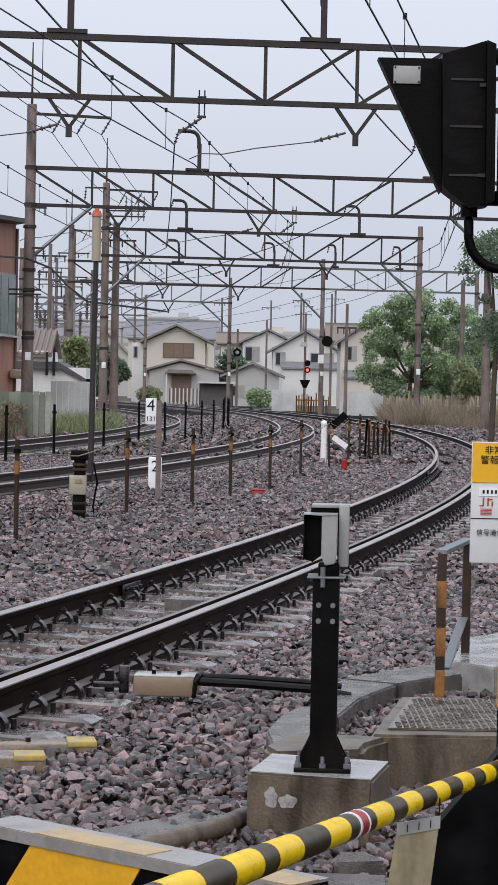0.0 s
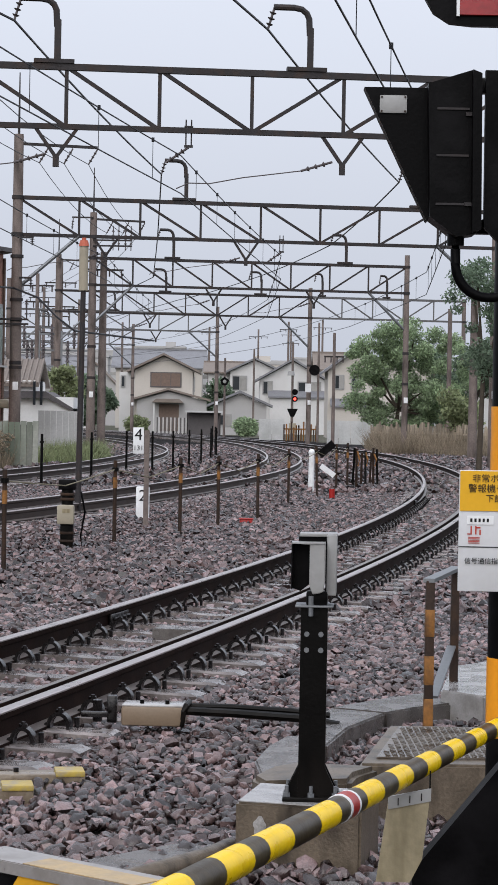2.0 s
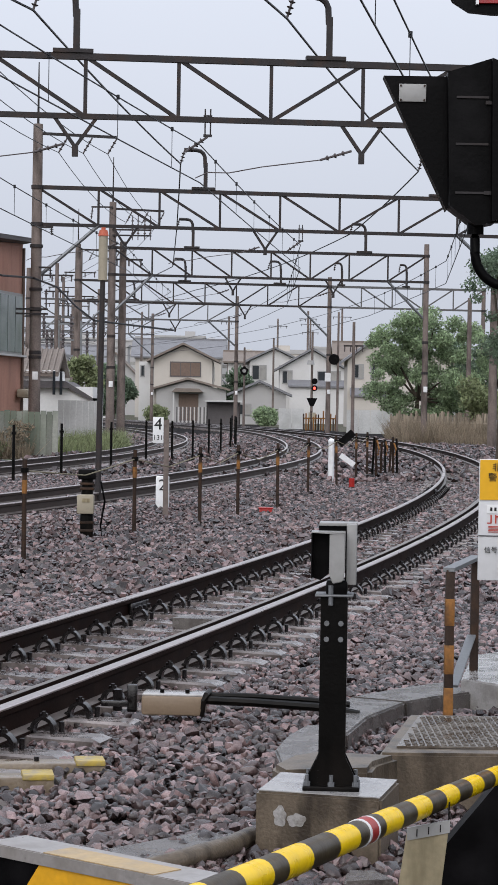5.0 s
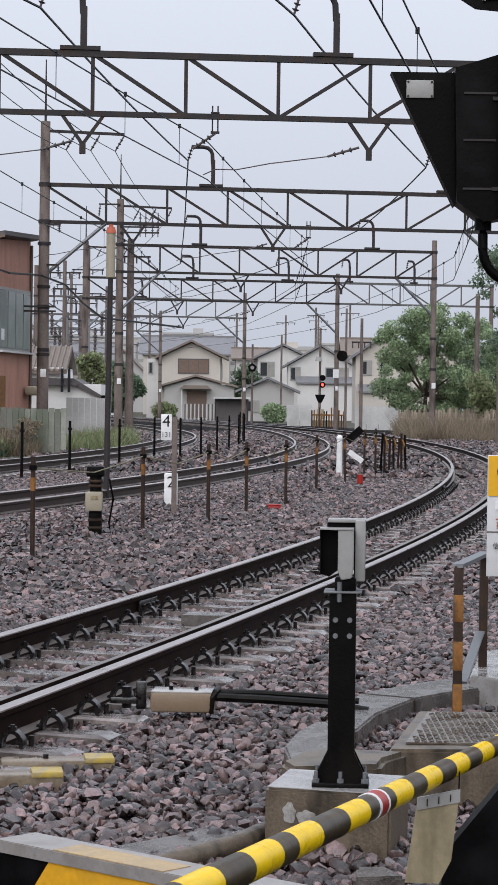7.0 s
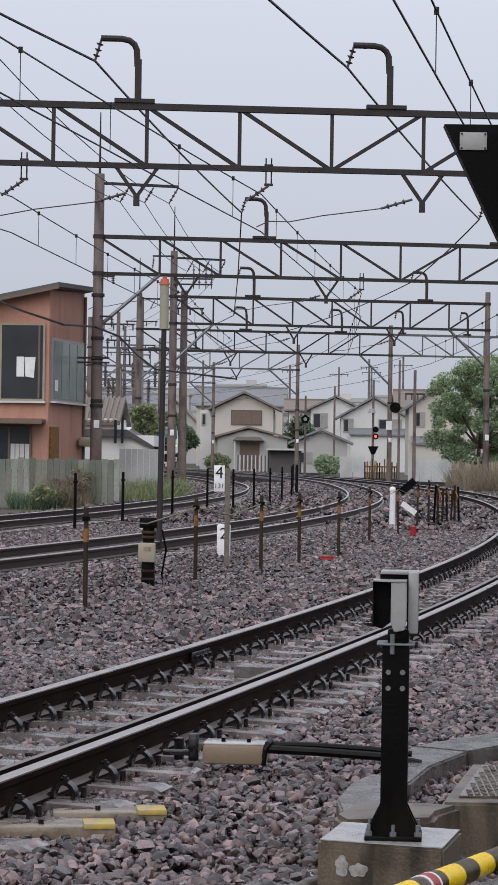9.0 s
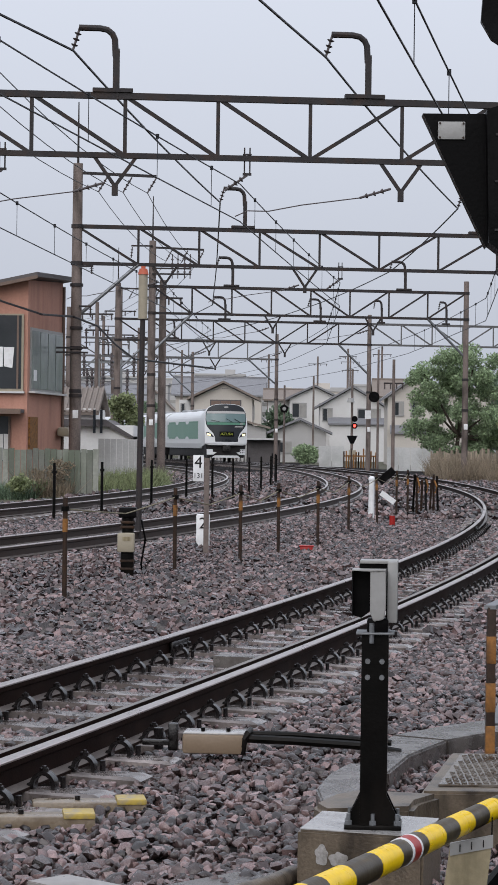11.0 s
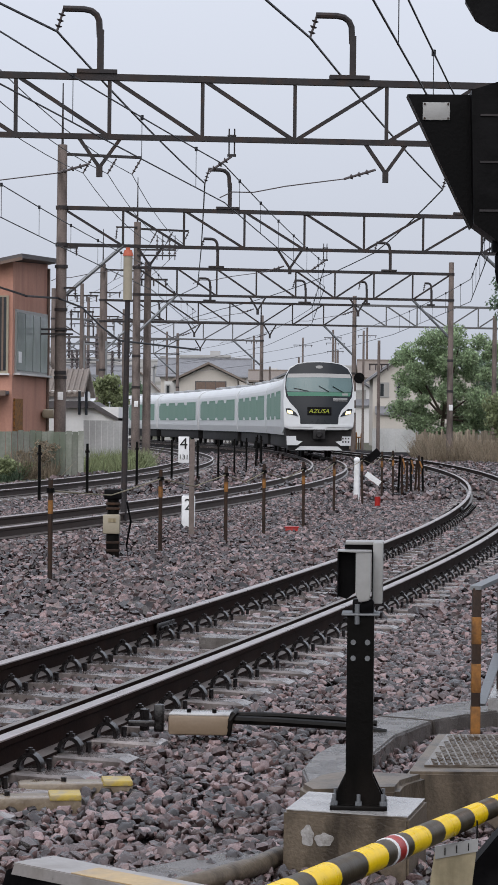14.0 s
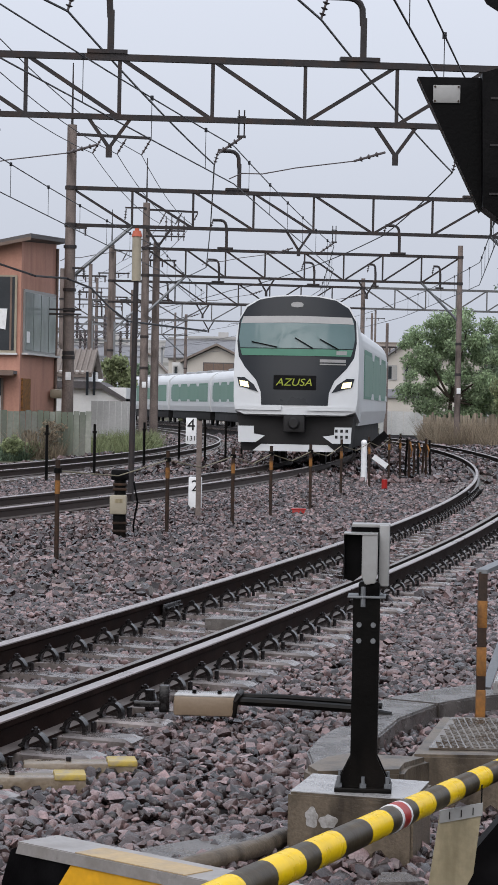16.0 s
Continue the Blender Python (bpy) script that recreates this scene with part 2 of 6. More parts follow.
M_FENCEG = mat("mossy_fence", (0.27, 0.275, 0.24), wet=0.7, rough=0.8, vary=0.25, scale=1.2, fine=14, bump=0.3, stain=(0.14, 0.17, 0.12), stain_amt=0.8, stain_scale=1.4, streak=3.0, obrand=0.4)
M_FENCEP = mat("pale_stakes", (0.3, 0.25, 0.19), wet=0.85, rough=0.8, vary=0.25, scale=2, fine=14, bump=0.3, obrand=0.35)
# green lifted above a real leaf's tone to carry the distance haze
M_LEAF = mat("leaf_green_hazed", (0.37, 0.47, 0.28), wet=0.75, rough=0.5, vary=0.25, scale=0.7, fine=5, bump=0, island=0.55)
M_LEAFD = mat("leaf_dark", (0.2, 0.27, 0.18), wet=0.75, rough=0.5, vary=0.25, scale=0.7, fine=5, bump=0, island=0.5)
M_LEAFY = mat("leaf_yellow_green", (0.3, 0.34, 0.18), wet=0.75, rough=0.55, vary=0.25, scale=0.9, fine=6, bump=0, island=0.5)
M_DRY = mat("dry_grass", (0.31, 0.25, 0.18), wet=0.8, rough=0.8, vary=0.25, scale=0.9, fine=6, bump=0, island=0.5)
M_BARK = mat("bark", (0.1, 0.08, 0.06), 0.85, vary=0.3, scale=6, fine=40, bump=0.5, dist=0.02)
M_TWHITE = mat("train_white", (0.66, 0.67, 0.675), 0.35, vary=0.03, scale=0.5, fine=6, bump=0, wet=0.85)
M_TGREEN = mat("train_green", (0.11, 0.25, 0.18), 0.6, vary=0.06, scale=0.5, fine=6, bump=0, spec=0.1, wet=0.8)
# paler copy of the train green with distance haze in its colour
M_TGREENHAZE = mat("train_green_hazed", (0.21, 0.35, 0.28), 0.6, vary=0.06, scale=0.5, fine=6, bump=0, spec=0.1, wet=0.8)
M_TBLACK = mat("train_black", (0.03, 0.034, 0.04), 0.3, vary=0.15, scale=1, bump=0, spec=0.2)
M_TROOF = mat("train_roof", (0.5, 0.51, 0.52), 0.4, vary=0.15, scale=1, bump=0)
M_TUNDER = mat("underframe", (0.035, 0.033, 0.033), 0.7, vary=0.3, scale=3, bump=0.1)
# panes paled likewise, haze mixed into the glass colour
M_TGLASS = mat("train_glass", (0.18, 0.31, 0.245), 0.45, vary=0.1, scale=0.4, bump=0, spec=0.2, wet=0.8)
M_WS = mat("windscreen", (0.16, 0.25, 0.25), 0.08, vary=0.15, scale=0.7, bump=0, coat=0.6)
M_LAMP = mat("headlight_lens", (0.9, 0.85, 0.7), 0.2, vary=0.02, bump=0, emit=(1.0, 0.8, 0.36), emit_s=1.5)
M_LED = mat("led_text", (0.3, 0.35, 0.05), 0.4, vary=0.02, bump=0, emit=(0.7, 0.8, 0.1), emit_s=0.13)
M_REDLAMP = mat("red_signal_lamp", (0.7, 0.04, 0.03), 0.3, vary=0.02, bump=0, emit=(1.0, 0.07, 0.05), emit_s=3.0)
M_REDLENS = mat("red_lens", (0.32, 0.01, 0.014), 0.2, vary=0.3, scale=9, bump=0, coat=0.4, emit=(0.8, 0.02, 0.02), emit_s=0.04)
M_REDCAP = mat("orange_red_cap", (0.65, 0.16, 0.09), 0.45, vary=0.1, bump=0)



def leafy(m, share):
    """Leaves let part of the light through."""
    n, l = m.node_tree.nodes, m.node_tree.links
    b, o = n["Principled BSDF"], n["Material Output"]
    tr, mx = n.new("ShaderNodeBsdfTranslucent"), n.new("ShaderNodeMixShader")
    l.new(b.inputs["Base Color"].links[0].from_socket, tr.inputs["Color"])
    mx.inputs[0].default_value = share
    l.new(b.outputs[0], mx.inputs[1])
    l.new(tr.outputs[0], mx.inputs[2])
    l.new(mx.outputs[0], o.inputs["Surface"])


for leaf in (M_LEAF, M_LEAFD, M_LEAFY, M_DRY):
    leafy(leaf, 0.5)


# ---- builders ----
def box(bm, c, s, rz=0.0, rx=0.0, bevel=0.0):
    m = Matrix.Translation(c) @ Euler((radians(rx), 0, radians(rz))).to_matrix().to_4x4() @ Matrix.Diagonal((*s, 1))
    r = bmesh.ops.create_cube(bm, size=1, matrix=m)
    if bevel:
        es = list({e for v in r["verts"] for e in v.link_edges})
        bmesh.ops.bevel(bm, geom=es, offset=bevel, segments=2, affect="EDGES", profile=0.5)
    return bm


def rod(bm, a, b, r0, r1=None, seg=10):
    a, b = Vector(a), Vector(b)
    d = b - a
    m = Matrix.Translation((a + b) / 2) @ d.to_track_quat("Z", "Y").to_matrix().to_4x4()
    bmesh.ops.create_cone(bm, cap_ends=True, segments=seg, radius1=r0, radius2=r0 if r1 is None else r1, depth=d.length, matrix=m)
    return bm


def bar4(bm, a, b, w, h):
    """A straight flat bar from a to b, w across and h deep."""
    a, b = Vector(a), Vector(b)
    d = b - a
    m = Matrix.Translation((a + b) / 2) @ d.to_track_quat("Y", "Z").to_matrix().to_4x4() @ Matrix.Diagonal((w, d.length, h, 1))
    bmesh.ops.create_cube(bm, size=1, matrix=m)
    return bm


def tube(bm, pts, r, seg=6):
    pts = [Vector(p) for p in pts]
    rings = []
    for i, p in enumerate(pts):
        d = (pts[min(i + 1, len(pts) - 1)] - pts[max(i - 1, 0)]).normalized()
        q = d.to_track_quat("Z", "Y")
        rings.append([bm.verts.new(p + q @ Vector((r * math.cos(2 * math.pi * k / seg), r * math.sin(2 * math.pi * k / seg), 0))) for k in range(seg)])
    for a, b in zip(rings, rings[1:]):
        for k in range(seg):
            bm.faces.new((a[k], a[(k + 1) % seg], b[(k + 1) % seg], b[k]))
    bm.faces.new(rings[0][::-1])
    bm.faces.new(rings[-1])
    return bm


def slab(bm, poly, y0, y1, axis="y"):
    """A plate: outline poly in (x, z) from y0 to y1, or in (x, y) from z0 to z1."""
    put = (lambda p, d: (p[0], d, p[1])) if axis == "y" else (lambda p, d: (p[0], p[1], d))
    if axis == "x":
        put = lambda p, d: (d, p[0], p[1])
    a = [bm.verts.new(put(p, y0)) for p in poly]
    b = [bm.verts.new(put(p, y1)) for p in poly]
    bm.faces.new(a)
    bm.faces.new(b[::-1])
    for i in range(len(poly)):
        j = (i + 1) % len(poly)
        bm.faces.new((a[i], b[i], b[j], a[j]))
    return bm


def mesh_of(bm, name, material, smooth=False):
    bmesh.ops.recalc_face_normals(bm, faces=bm.faces)
    me = bpy.data.meshes.new(name)
    bm.to_mesh(me)
    bm.free()
    me.materials.append(material)
    if smooth:
        me.shade_smooth()
        me.set_sharp_from_angle(angle=radians(40))
    return me


def part(name, bm, material, parent, label="", smooth=True, at=None):
    ob = new(name, mesh_of(bm, name, material, smooth) if isinstance(bm, bmesh.types.BMesh) else bm)
    ob.parent = parent
    if at is not None:
        ob.matrix_basis = at
    if label:
        ob["label"] = label
    return ob


def thing(name, label, category, m=None, group="", kind=""):
    ob = new(name)
    ob.empty_display_size = 0.1
    if m is not None:
        ob.matrix_basis = m
    return tagged(ob, label, category, group, kind)


def solid(name, bm, material, label="", category="", group="", kind="", m=None, smooth=True):
    ob = new(name, mesh_of(bm, name, material, smooth))
    if m is not None:
        ob.matrix_basis = m
    return tagged(ob, label, category, group, kind)


B = bmesh.new


def text_mesh(txt, size, material, depth=0.001):
    cu = bpy.data.curves.new("writing", "FONT")
    cu.body, cu.size, cu.extrude, cu.align_x, cu.align_y = txt, size, depth, "CENTER", "CENTER"
    ob = bpy.data.objects.new("writing", cu)
    me = bpy.data.meshes.new_from_object(ob)
    bpy.data.objects.remove(ob)
    bpy.data.curves.remove(cu)
    me.materials.clear()
    me.materials.append(material)
    return me


# ---- the lines of the three tracks ----
class Line:
    """A track's centre line from its start, heading and curvature along its length."""

    def __init__(self, x0, heading, marks, bends, length=640.0, ds=0.5):
        s = np.arange(-12, length, ds)
        k = np.interp(s, marks, bends)
        hd = heading + np.cumsum(k) * ds
        hd -= np.interp(0, s, hd) - heading
        x, y = np.cumsum(-np.sin(hd)) * ds, np.cumsum(np.cos(hd)) * ds
        self.s, self.hd, self.x, self.y = s, hd, x - np.interp(0, s, x) + x0, y - np.interp(0, s, y)

    def at(self, s, off=0.0, z=0.0):
        h = float(np.interp(s, self.s, self.hd))
        return Vector((float(np.interp(s, self.s, self.x)) + off * math.cos(h), float(np.interp(s, self.s, self.y)) + off * math.sin(h), z))

    def heading(self, s):
        return math.degrees(float(np.interp(s, self.s, self.hd)))

    def off(self, x, y):
        """How far right of the line the points lie (arrays)."""
        order = np.argsort(self.y[:400])
        sy, sx, sh = self.y[:400][order], self.x[:400][order], self.hd[:400][order]
        return (x - np.interp(y, sy, sx)) * np.cos(np.interp(y, sy, sh))


T1 = Line(-4.528, -0.2578, [-20, 40, 80, 120, 170], [0.0023, 0.0036, 0.0027, 0.0018, 0.0022])
T3 = Line(-18.46, -0.349, [-20, 105, 125], [0.00393, 0.00393, 0.003])
T2 = Line(-13.3, -0.3538, [-20, 71.8, 100, 145, 190], [0.00411, 0.00416, 0.00169, 0.00295, 0.0005])
LIFT = 0.07  # the middle and far tracks lie a little higher than the near one


# ---- ground ----
def ground_height(x, y):
    """Low ballast beds under the tracks, level ground elsewhere."""
    o1, o2, o3 = T1.off(x, y), T2.off(x, y), T3.off(x, y)
    up = np.clip((2.3 - o2) / 0.8, 0, 1) * LIFT
    mid = np.clip((np.abs(o1) - 1.6) / 1.0, 0, 1) * np.clip((np.abs(o2) - 1.6) / 1.0, 0, 1)
    up = up + 0.075 * np.clip((9.3 - y) / 0.8, 0, 1) * np.clip((o1 - 1.5) / 0.6, 0, 1)
    side = np.where(o3 < -1.6, np.clip((-o3 - 1.6) / 1.5, 0, 1), np.where(o1 > 1.6, 0.0, 0.5 * mid))
    return up * np.where(o3 < -3.5, 0, 1) - 0.06 - 0.09 * side


def grid_ground():
    xs = np.concatenate([[-3000, -800, -250, -90, -45], np.arange(-26, 16.1, 0.75), [22, 40, 90, 250, 800, 3000]])
    ys = np.concatenate([[-400, -60, -12], np.arange(-3, 190, 0.75), [210, 250, 320, 600, 1500, 4500]])
    X, Y = np.meshgrid(xs, ys)
    Z = ground_height(X, Y)
    Z = np.where((X < -26) | (X > 16) | (Y < -3) | (Y > 190), -0.135, Z)
    nx, ny = len(xs), len(ys)
    verts = np.stack([X, Y, Z], -1).reshape(-1, 3)
    idx = np.arange(nx * ny).reshape(ny, nx)
    faces = np.stack([idx[:-1, :-1], idx[:-1, 1:], idx[1:, 1:], idx[1:, :-1]], -1).reshape(-1, 4)
    me = bpy.data.meshes.new("ground")
    me.from_pydata(verts.tolist(), [], faces.tolist())
    me.materials.append(M_EARTH)
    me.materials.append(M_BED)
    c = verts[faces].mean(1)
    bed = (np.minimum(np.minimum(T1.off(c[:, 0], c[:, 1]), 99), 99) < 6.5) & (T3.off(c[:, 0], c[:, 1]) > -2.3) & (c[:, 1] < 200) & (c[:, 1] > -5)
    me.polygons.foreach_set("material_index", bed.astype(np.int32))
    me.shade_smooth()
    return tagged(new("ground", me), "wet railway ground with ballast and bare earth", "ground", kind="structure")


grid_ground()


def stones(name, n, y0, y1, size, seed, label):
    """Crushed stone lying on the ballast bed, as many small faceted solids in one mesh."""
    rng = np.random.default_rng(seed)
    base = np.array([(-1, -1, -1), (1, -1, -1), (1, 1, -1), (-1, 1, -1), (-1, -1, 1), (1, -1, 1), (1, 1, 1), (-1, 1, 1)]) * 0.74
    tri = np.array([(0, 2, 1), (0, 3, 2), (4, 5, 6), (4, 6, 7), (0, 1, 5), (0, 5, 4), (1, 2, 6), (1, 6, 5), (2, 3, 7), (2, 7, 6), (3, 0, 4), (3, 4, 7)])
    if size < 0.025:
        # nearer stones are rounder: every side of the block is humped
        hump = 1.04
        base = np.concatenate([base * 0.95, hump * np.array([(0, 0, -1), (0, 0, 1), (0, -1, 0), (1, 0, 0), (0, 1, 0), (-1, 0, 0)])])
        quads = ((0, 3, 2, 1), (4, 5, 6, 7), (0, 1, 5, 4), (1, 2, 6, 5), (2, 3, 7, 6), (3, 0, 4, 7))
        tri = np.array([(q[k], q[(k + 1) % 4], 8 + i) for i, q in enumerate(quads) for k in range(4)])
    m = len(base)
    y = np.sqrt(rng.uniform(y0 ** 2, y1 ** 2, n))
    x = y * rng.uniform(-0.142, 0.117, n)
    o1, o2, o3 = T1.off(x, y), T2.off(x, y), T3.off(x, y)
    keep = (o3 > -2.2) & (o1 < 5.5)
    for o in (o1, o2, o3):
        keep &= (np.abs(np.abs(o) - 0.566) > 0.1)
    x, y, o1 = x[keep], y[keep], o1[keep]
    n = len(x)
    z = ground_height(x, y) + rng.uniform(-0.9, 1.6, n) * size
    z = z - np.where((np.abs(o1) < 1.06) & (y > 4), 0.004, 0)
    sc = size * np.minimum(rng.lognormal(0, 0.3, n), 1.7)
    v = base[None] * rng.uniform(0.76, 1.18, (n, m, 3))
    v = v * np.stack([rng.uniform(0.8, 1.35, n), rng.uniform(0.7, 1.1, n), rng.uniform(0.5, 0.85, n)], -1)[:, None]
    tilt = 0.5
    a, b, c = rng.uniform(0, 6.28, n), rng.normal(0, tilt, n), rng.normal(0, tilt, n)
    ca, sa, cb, sb, cc, sn = np.cos(a), np.sin(a), np.cos(b), np.sin(b), np.cos(c), np.sin(c)
    vy, vz = v[..., 1] * cb[:, None] - v[..., 2] * sb[:, None], v[..., 1] * sb[:, None] + v[..., 2] * cb[:, None]
    vx, vz = v[..., 0] * cc[:, None] + vz * sn[:, None], -v[..., 0] * sn[:, None] + vz * cc[:, None]
    vx, vy = vx * ca[:, None] - vy * sa[:, None], vx * sa[:, None] + vy * ca[:, None]
    V = np.stack([vx, vy, vz], -1) * sc[:, None, None] + np.stack([x, y, z], -1)[:, None]
    V = V.reshape(-1, 3).astype(np.float32)
    Fc = (tri[None] + m * np.arange(n)[:, None, None]).reshape(-1).astype(np.int32)
    me = bpy.data.meshes.new(name)
    me.vertices.add(len(V))
    me.vertices.foreach_set("co", V.ravel())
    me.loops.add(len(Fc))
    me.loops.foreach_set("vertex_index", Fc)
    me.polygons.add(len(Fc) // 3)
    me.polygons.foreach_set("loop_start", np.arange(0, len(Fc), 3, dtype=np.int32))
    me.update(calc_edges=True)
    me.materials.append(M_STONE)
    if size < 0.025:
        me.shade_smooth()
        me.set_sharp_from_angle(angle=radians(45))
    else:
        me.shade_flat()
    return tagged(new(name, me), label, "ballast", kind="stuff")


stones("ballast_stones", 45000, 6.0, 20.0, 0.0225, 1, "wet crushed stone ballast of mixed purple-grey stones")
stones("ballast_stones", 88000, 20.0, 52.0, 0.031, 2, "wet crushed stone ballast between the tracks")
stones("ballast_stones", 30000, 52.0, 125.0, 0.06, 3, "wet crushed stone ballast along the curve")


# ---- tracks ----
def sweep(line, s0, s1, step, off, prof, close=True, z=0.0):
    """A profile of (across, up) points swept along a track line."""
    bm = B()
    n = max(2, int((s1 - s0) / step) + 1)
    rings = []
    for s in np.linspace(s0, s1, n):
        rings.append([bm.verts.new(line.at(s, off + u, w + z)) for u, w in prof])
    k = len(prof)
    for a, b in zip(rings, rings[1:]):
        for i in range(k if close else k - 1):
            bm.faces.new((a[i], a[(i + 1) % k], b[(i + 1) % k], b[i]))
    if close:
        bm.faces.new(rings[0][::-1])
        bm.faces.new(rings[-1])
    return bm


RAIL = [(-0.0635, 0.0), (0.0635, 0.0), (0.0635, 0.012), (0.012, 0.03), (0.0085, 0.105), (0.03, 0.118), (0.0325, 0.146), (-0.0325, 0.146), (-0.03, 0.118), (-0.0085, 0.105), (-0.012, 0.03), (-0.0635, 0.012)]
HEAD = [(-0.0325, 0.152), (-0.033, 0.145), (0.033, 0.145), (0.0325, 0.152), (0.026, 0.158), (-0.026, 0.158)]


def sleeper_mesh():
    bm = B()
    prof = [(-1.0, -0.15), (1.0, -0.15), (1.0, -0.02), (0.95, -0.002), (0.4, 0.0), (0.15, -0.012), (-0.15, -0.012), (-0.4, 0.0), (-0.95, -0.002), (-1.0, -0.02)]
    slab(bm, prof, -0.105, 0.105)
    bmesh.ops.bevel(bm, geom=[e for e in bm.edges if abs(e.verts[0].co.y - e.verts[1].co.y) < 1e-6 and e.calc_length() > 0.2 and e.verts[0].co.z > -0.1], offset=0.018, segments=1, affect="EDGES")
    return mesh_of(bm, "sleeper", M_SLEEP)


def clip_mesh():
    """A bowed leaf spring beside the rail foot, its arch across the track, held by a bolt."""
    bm = B()
    arc = [(0.062 * math.cos(radians(a)), 0.01 + 0.068 * math.sin(radians(a))) for a in range(-15, 196, 21)]
    inner = [(x * 0.68, 0.012 + (z - 0.012) * 0.72) for x, z in arc]
    slab(bm, arc + inner[::-1], -0.03, 0.03)
    rod(bm, (0, 0, 0.066), (0, 0, 0.1), 0.011, seg=8)
    rod(bm, (0, 0, 0.074), (0, 0, 0.09), 0.023, seg=6)
    rod(bm, (0.085, 0.02, 0.0), (0.085, 0.02, 0.05), 0.014, seg=6)
    tube(bm, [(-0.06, -0.04, 0.012), (-0.06, 0.04, 0.012)], 0.014, 6)
    return mesh_of(bm, "rail_clip", M_CLIP, True)


SLEEPER, CLIP = sleeper_mesh(), clip_mesh()


def track(label, line, s0, s1, n_parts, clips_to, phase=0.0, z=0.0, web=M_RAIL):
    tr = thing("track", label, "railway track", kind="structure")
    for off in (-0.566, 0.566):
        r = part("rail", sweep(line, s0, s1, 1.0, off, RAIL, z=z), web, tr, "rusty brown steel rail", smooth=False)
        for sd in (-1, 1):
            part("rail_foot", sweep(line, s0, s1, 1.0, off, [(sd * 0.014, 0.031), (sd * 0.062, 0.0145), (sd * 0.062, 0.0125), (sd * 0.014, 0.029)], z=z), M_FOOT, r, "wet rusty rail foot with sheen in its colour", smooth=False)
        part("running_surface", sweep(line, s0, s1, 1.0, off, HEAD, z=z), M_RAILTOP, r, "worn shiny rail head", smooth=False)
    n, rest = 0, B()
    s = s0 + phase
    while s < s1:
        m = Matrix.Translation(line.at(s, 0, z)) @ pose(0, 0, 0, 0, 0, line.heading(s))
        if n < n_parts:
            part("sleeper", SLEEPER, None, tr, at=m)
            if s < clips_to:
                for off in (-0.566, 0.566):
                    for sd in (-1, 1):
                        part("rail_clip", CLIP, None, tr, at=m @ pose(off + sd * 0.118, 0, 0.006, 0, 0, 180 if sd < 0 else 0))
        else:
            box(rest, m.translation + Vector((0, 0, -0.05)), (2.0, 0.21, 0.1), line.heading(s))
        n += 1
        s += 0.6
    if rest.verts:
        tagged(part("sleepers", rest, M_SLEEP, tr), kind="stuff")
    else:
        rest.free()
    return tr


near_track = track("wet curved railway track with concrete sleepers and guard rail", T1, 4.0, 210, 120, 48.0, 0.2)
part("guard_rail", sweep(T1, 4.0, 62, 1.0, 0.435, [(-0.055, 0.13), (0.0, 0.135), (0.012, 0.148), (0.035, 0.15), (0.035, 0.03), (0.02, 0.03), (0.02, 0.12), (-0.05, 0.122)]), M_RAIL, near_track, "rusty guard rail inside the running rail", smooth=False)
# thin paler strip along the guard rail's top
part("guard_edge", sweep(T1, 4.0, 62, 1.0, 0.435, [(-0.055, 0.131), (0.0, 0.1365), (0.012, 0.1495), (0.034, 0.1515)], close=False), M_FOOT, near_track, "paler top of the guard rail", smooth=False)
track("curved middle railway track the train runs on", T2, 20.0, 330, 110, 0, z=LIFT, web=M_RUSTWEB)
track("curved far railway track beside the fence", T3, 30.0, 330, 90, 0, z=LIFT, web=M_RUSTWEB)


def joint(s, off, side):
    bm = B()
    m = Matrix.Translation(T1.at(s, off)) @ pose(0, 0, 0, 0, 0, T1.heading(s))
    box(bm, (side * 0.03, 0, 0.07), (0.03, 0.5, 0.085), bevel=0.006)
    for k in (-0.18, -0.06, 0.06, 0.18):
        rod(bm, (side * 0.04, k, 0.07), (side * 0.075, k, 0.07), 0.018, seg=6)
    part("fishplate", bm, M_CLIP, near_track, at=m)


joint(18.3, -0.566, 1)
joint(44.5, -0.566, 1)
bm = B()
slab(bm, [(-0.12, -0.09), (0.3, -0.09), (0.3, -0.05), (0.1, 0.09), (-0.12, 0.09)], -0.03, 0.06, "z")
part("derailer_plate", bm, M_CONC, near_track, "grey plate between the rails", at=Matrix.Translation(T1.at(17.7, 0.02)) @ pose(0, 0, 0, 0, 0, T1.heading(17.7) - 6))


# ---- overhead line ----
def insulator(bm, a, b, r=0.07, n=3):
    a, b = Vector(a), Vector(b)
    rod(bm, a, b, 0.025, seg=6)
    for i in range(n):
        p, q = a.lerp(b, 0.25 + 0.5 * i / max(1, n - 1)), a.lerp(b, 0.25 + 0.5 * i / max(1, n - 1) + 0.06)
        rod(bm, p, q, r, r * 0.6, seg=8)


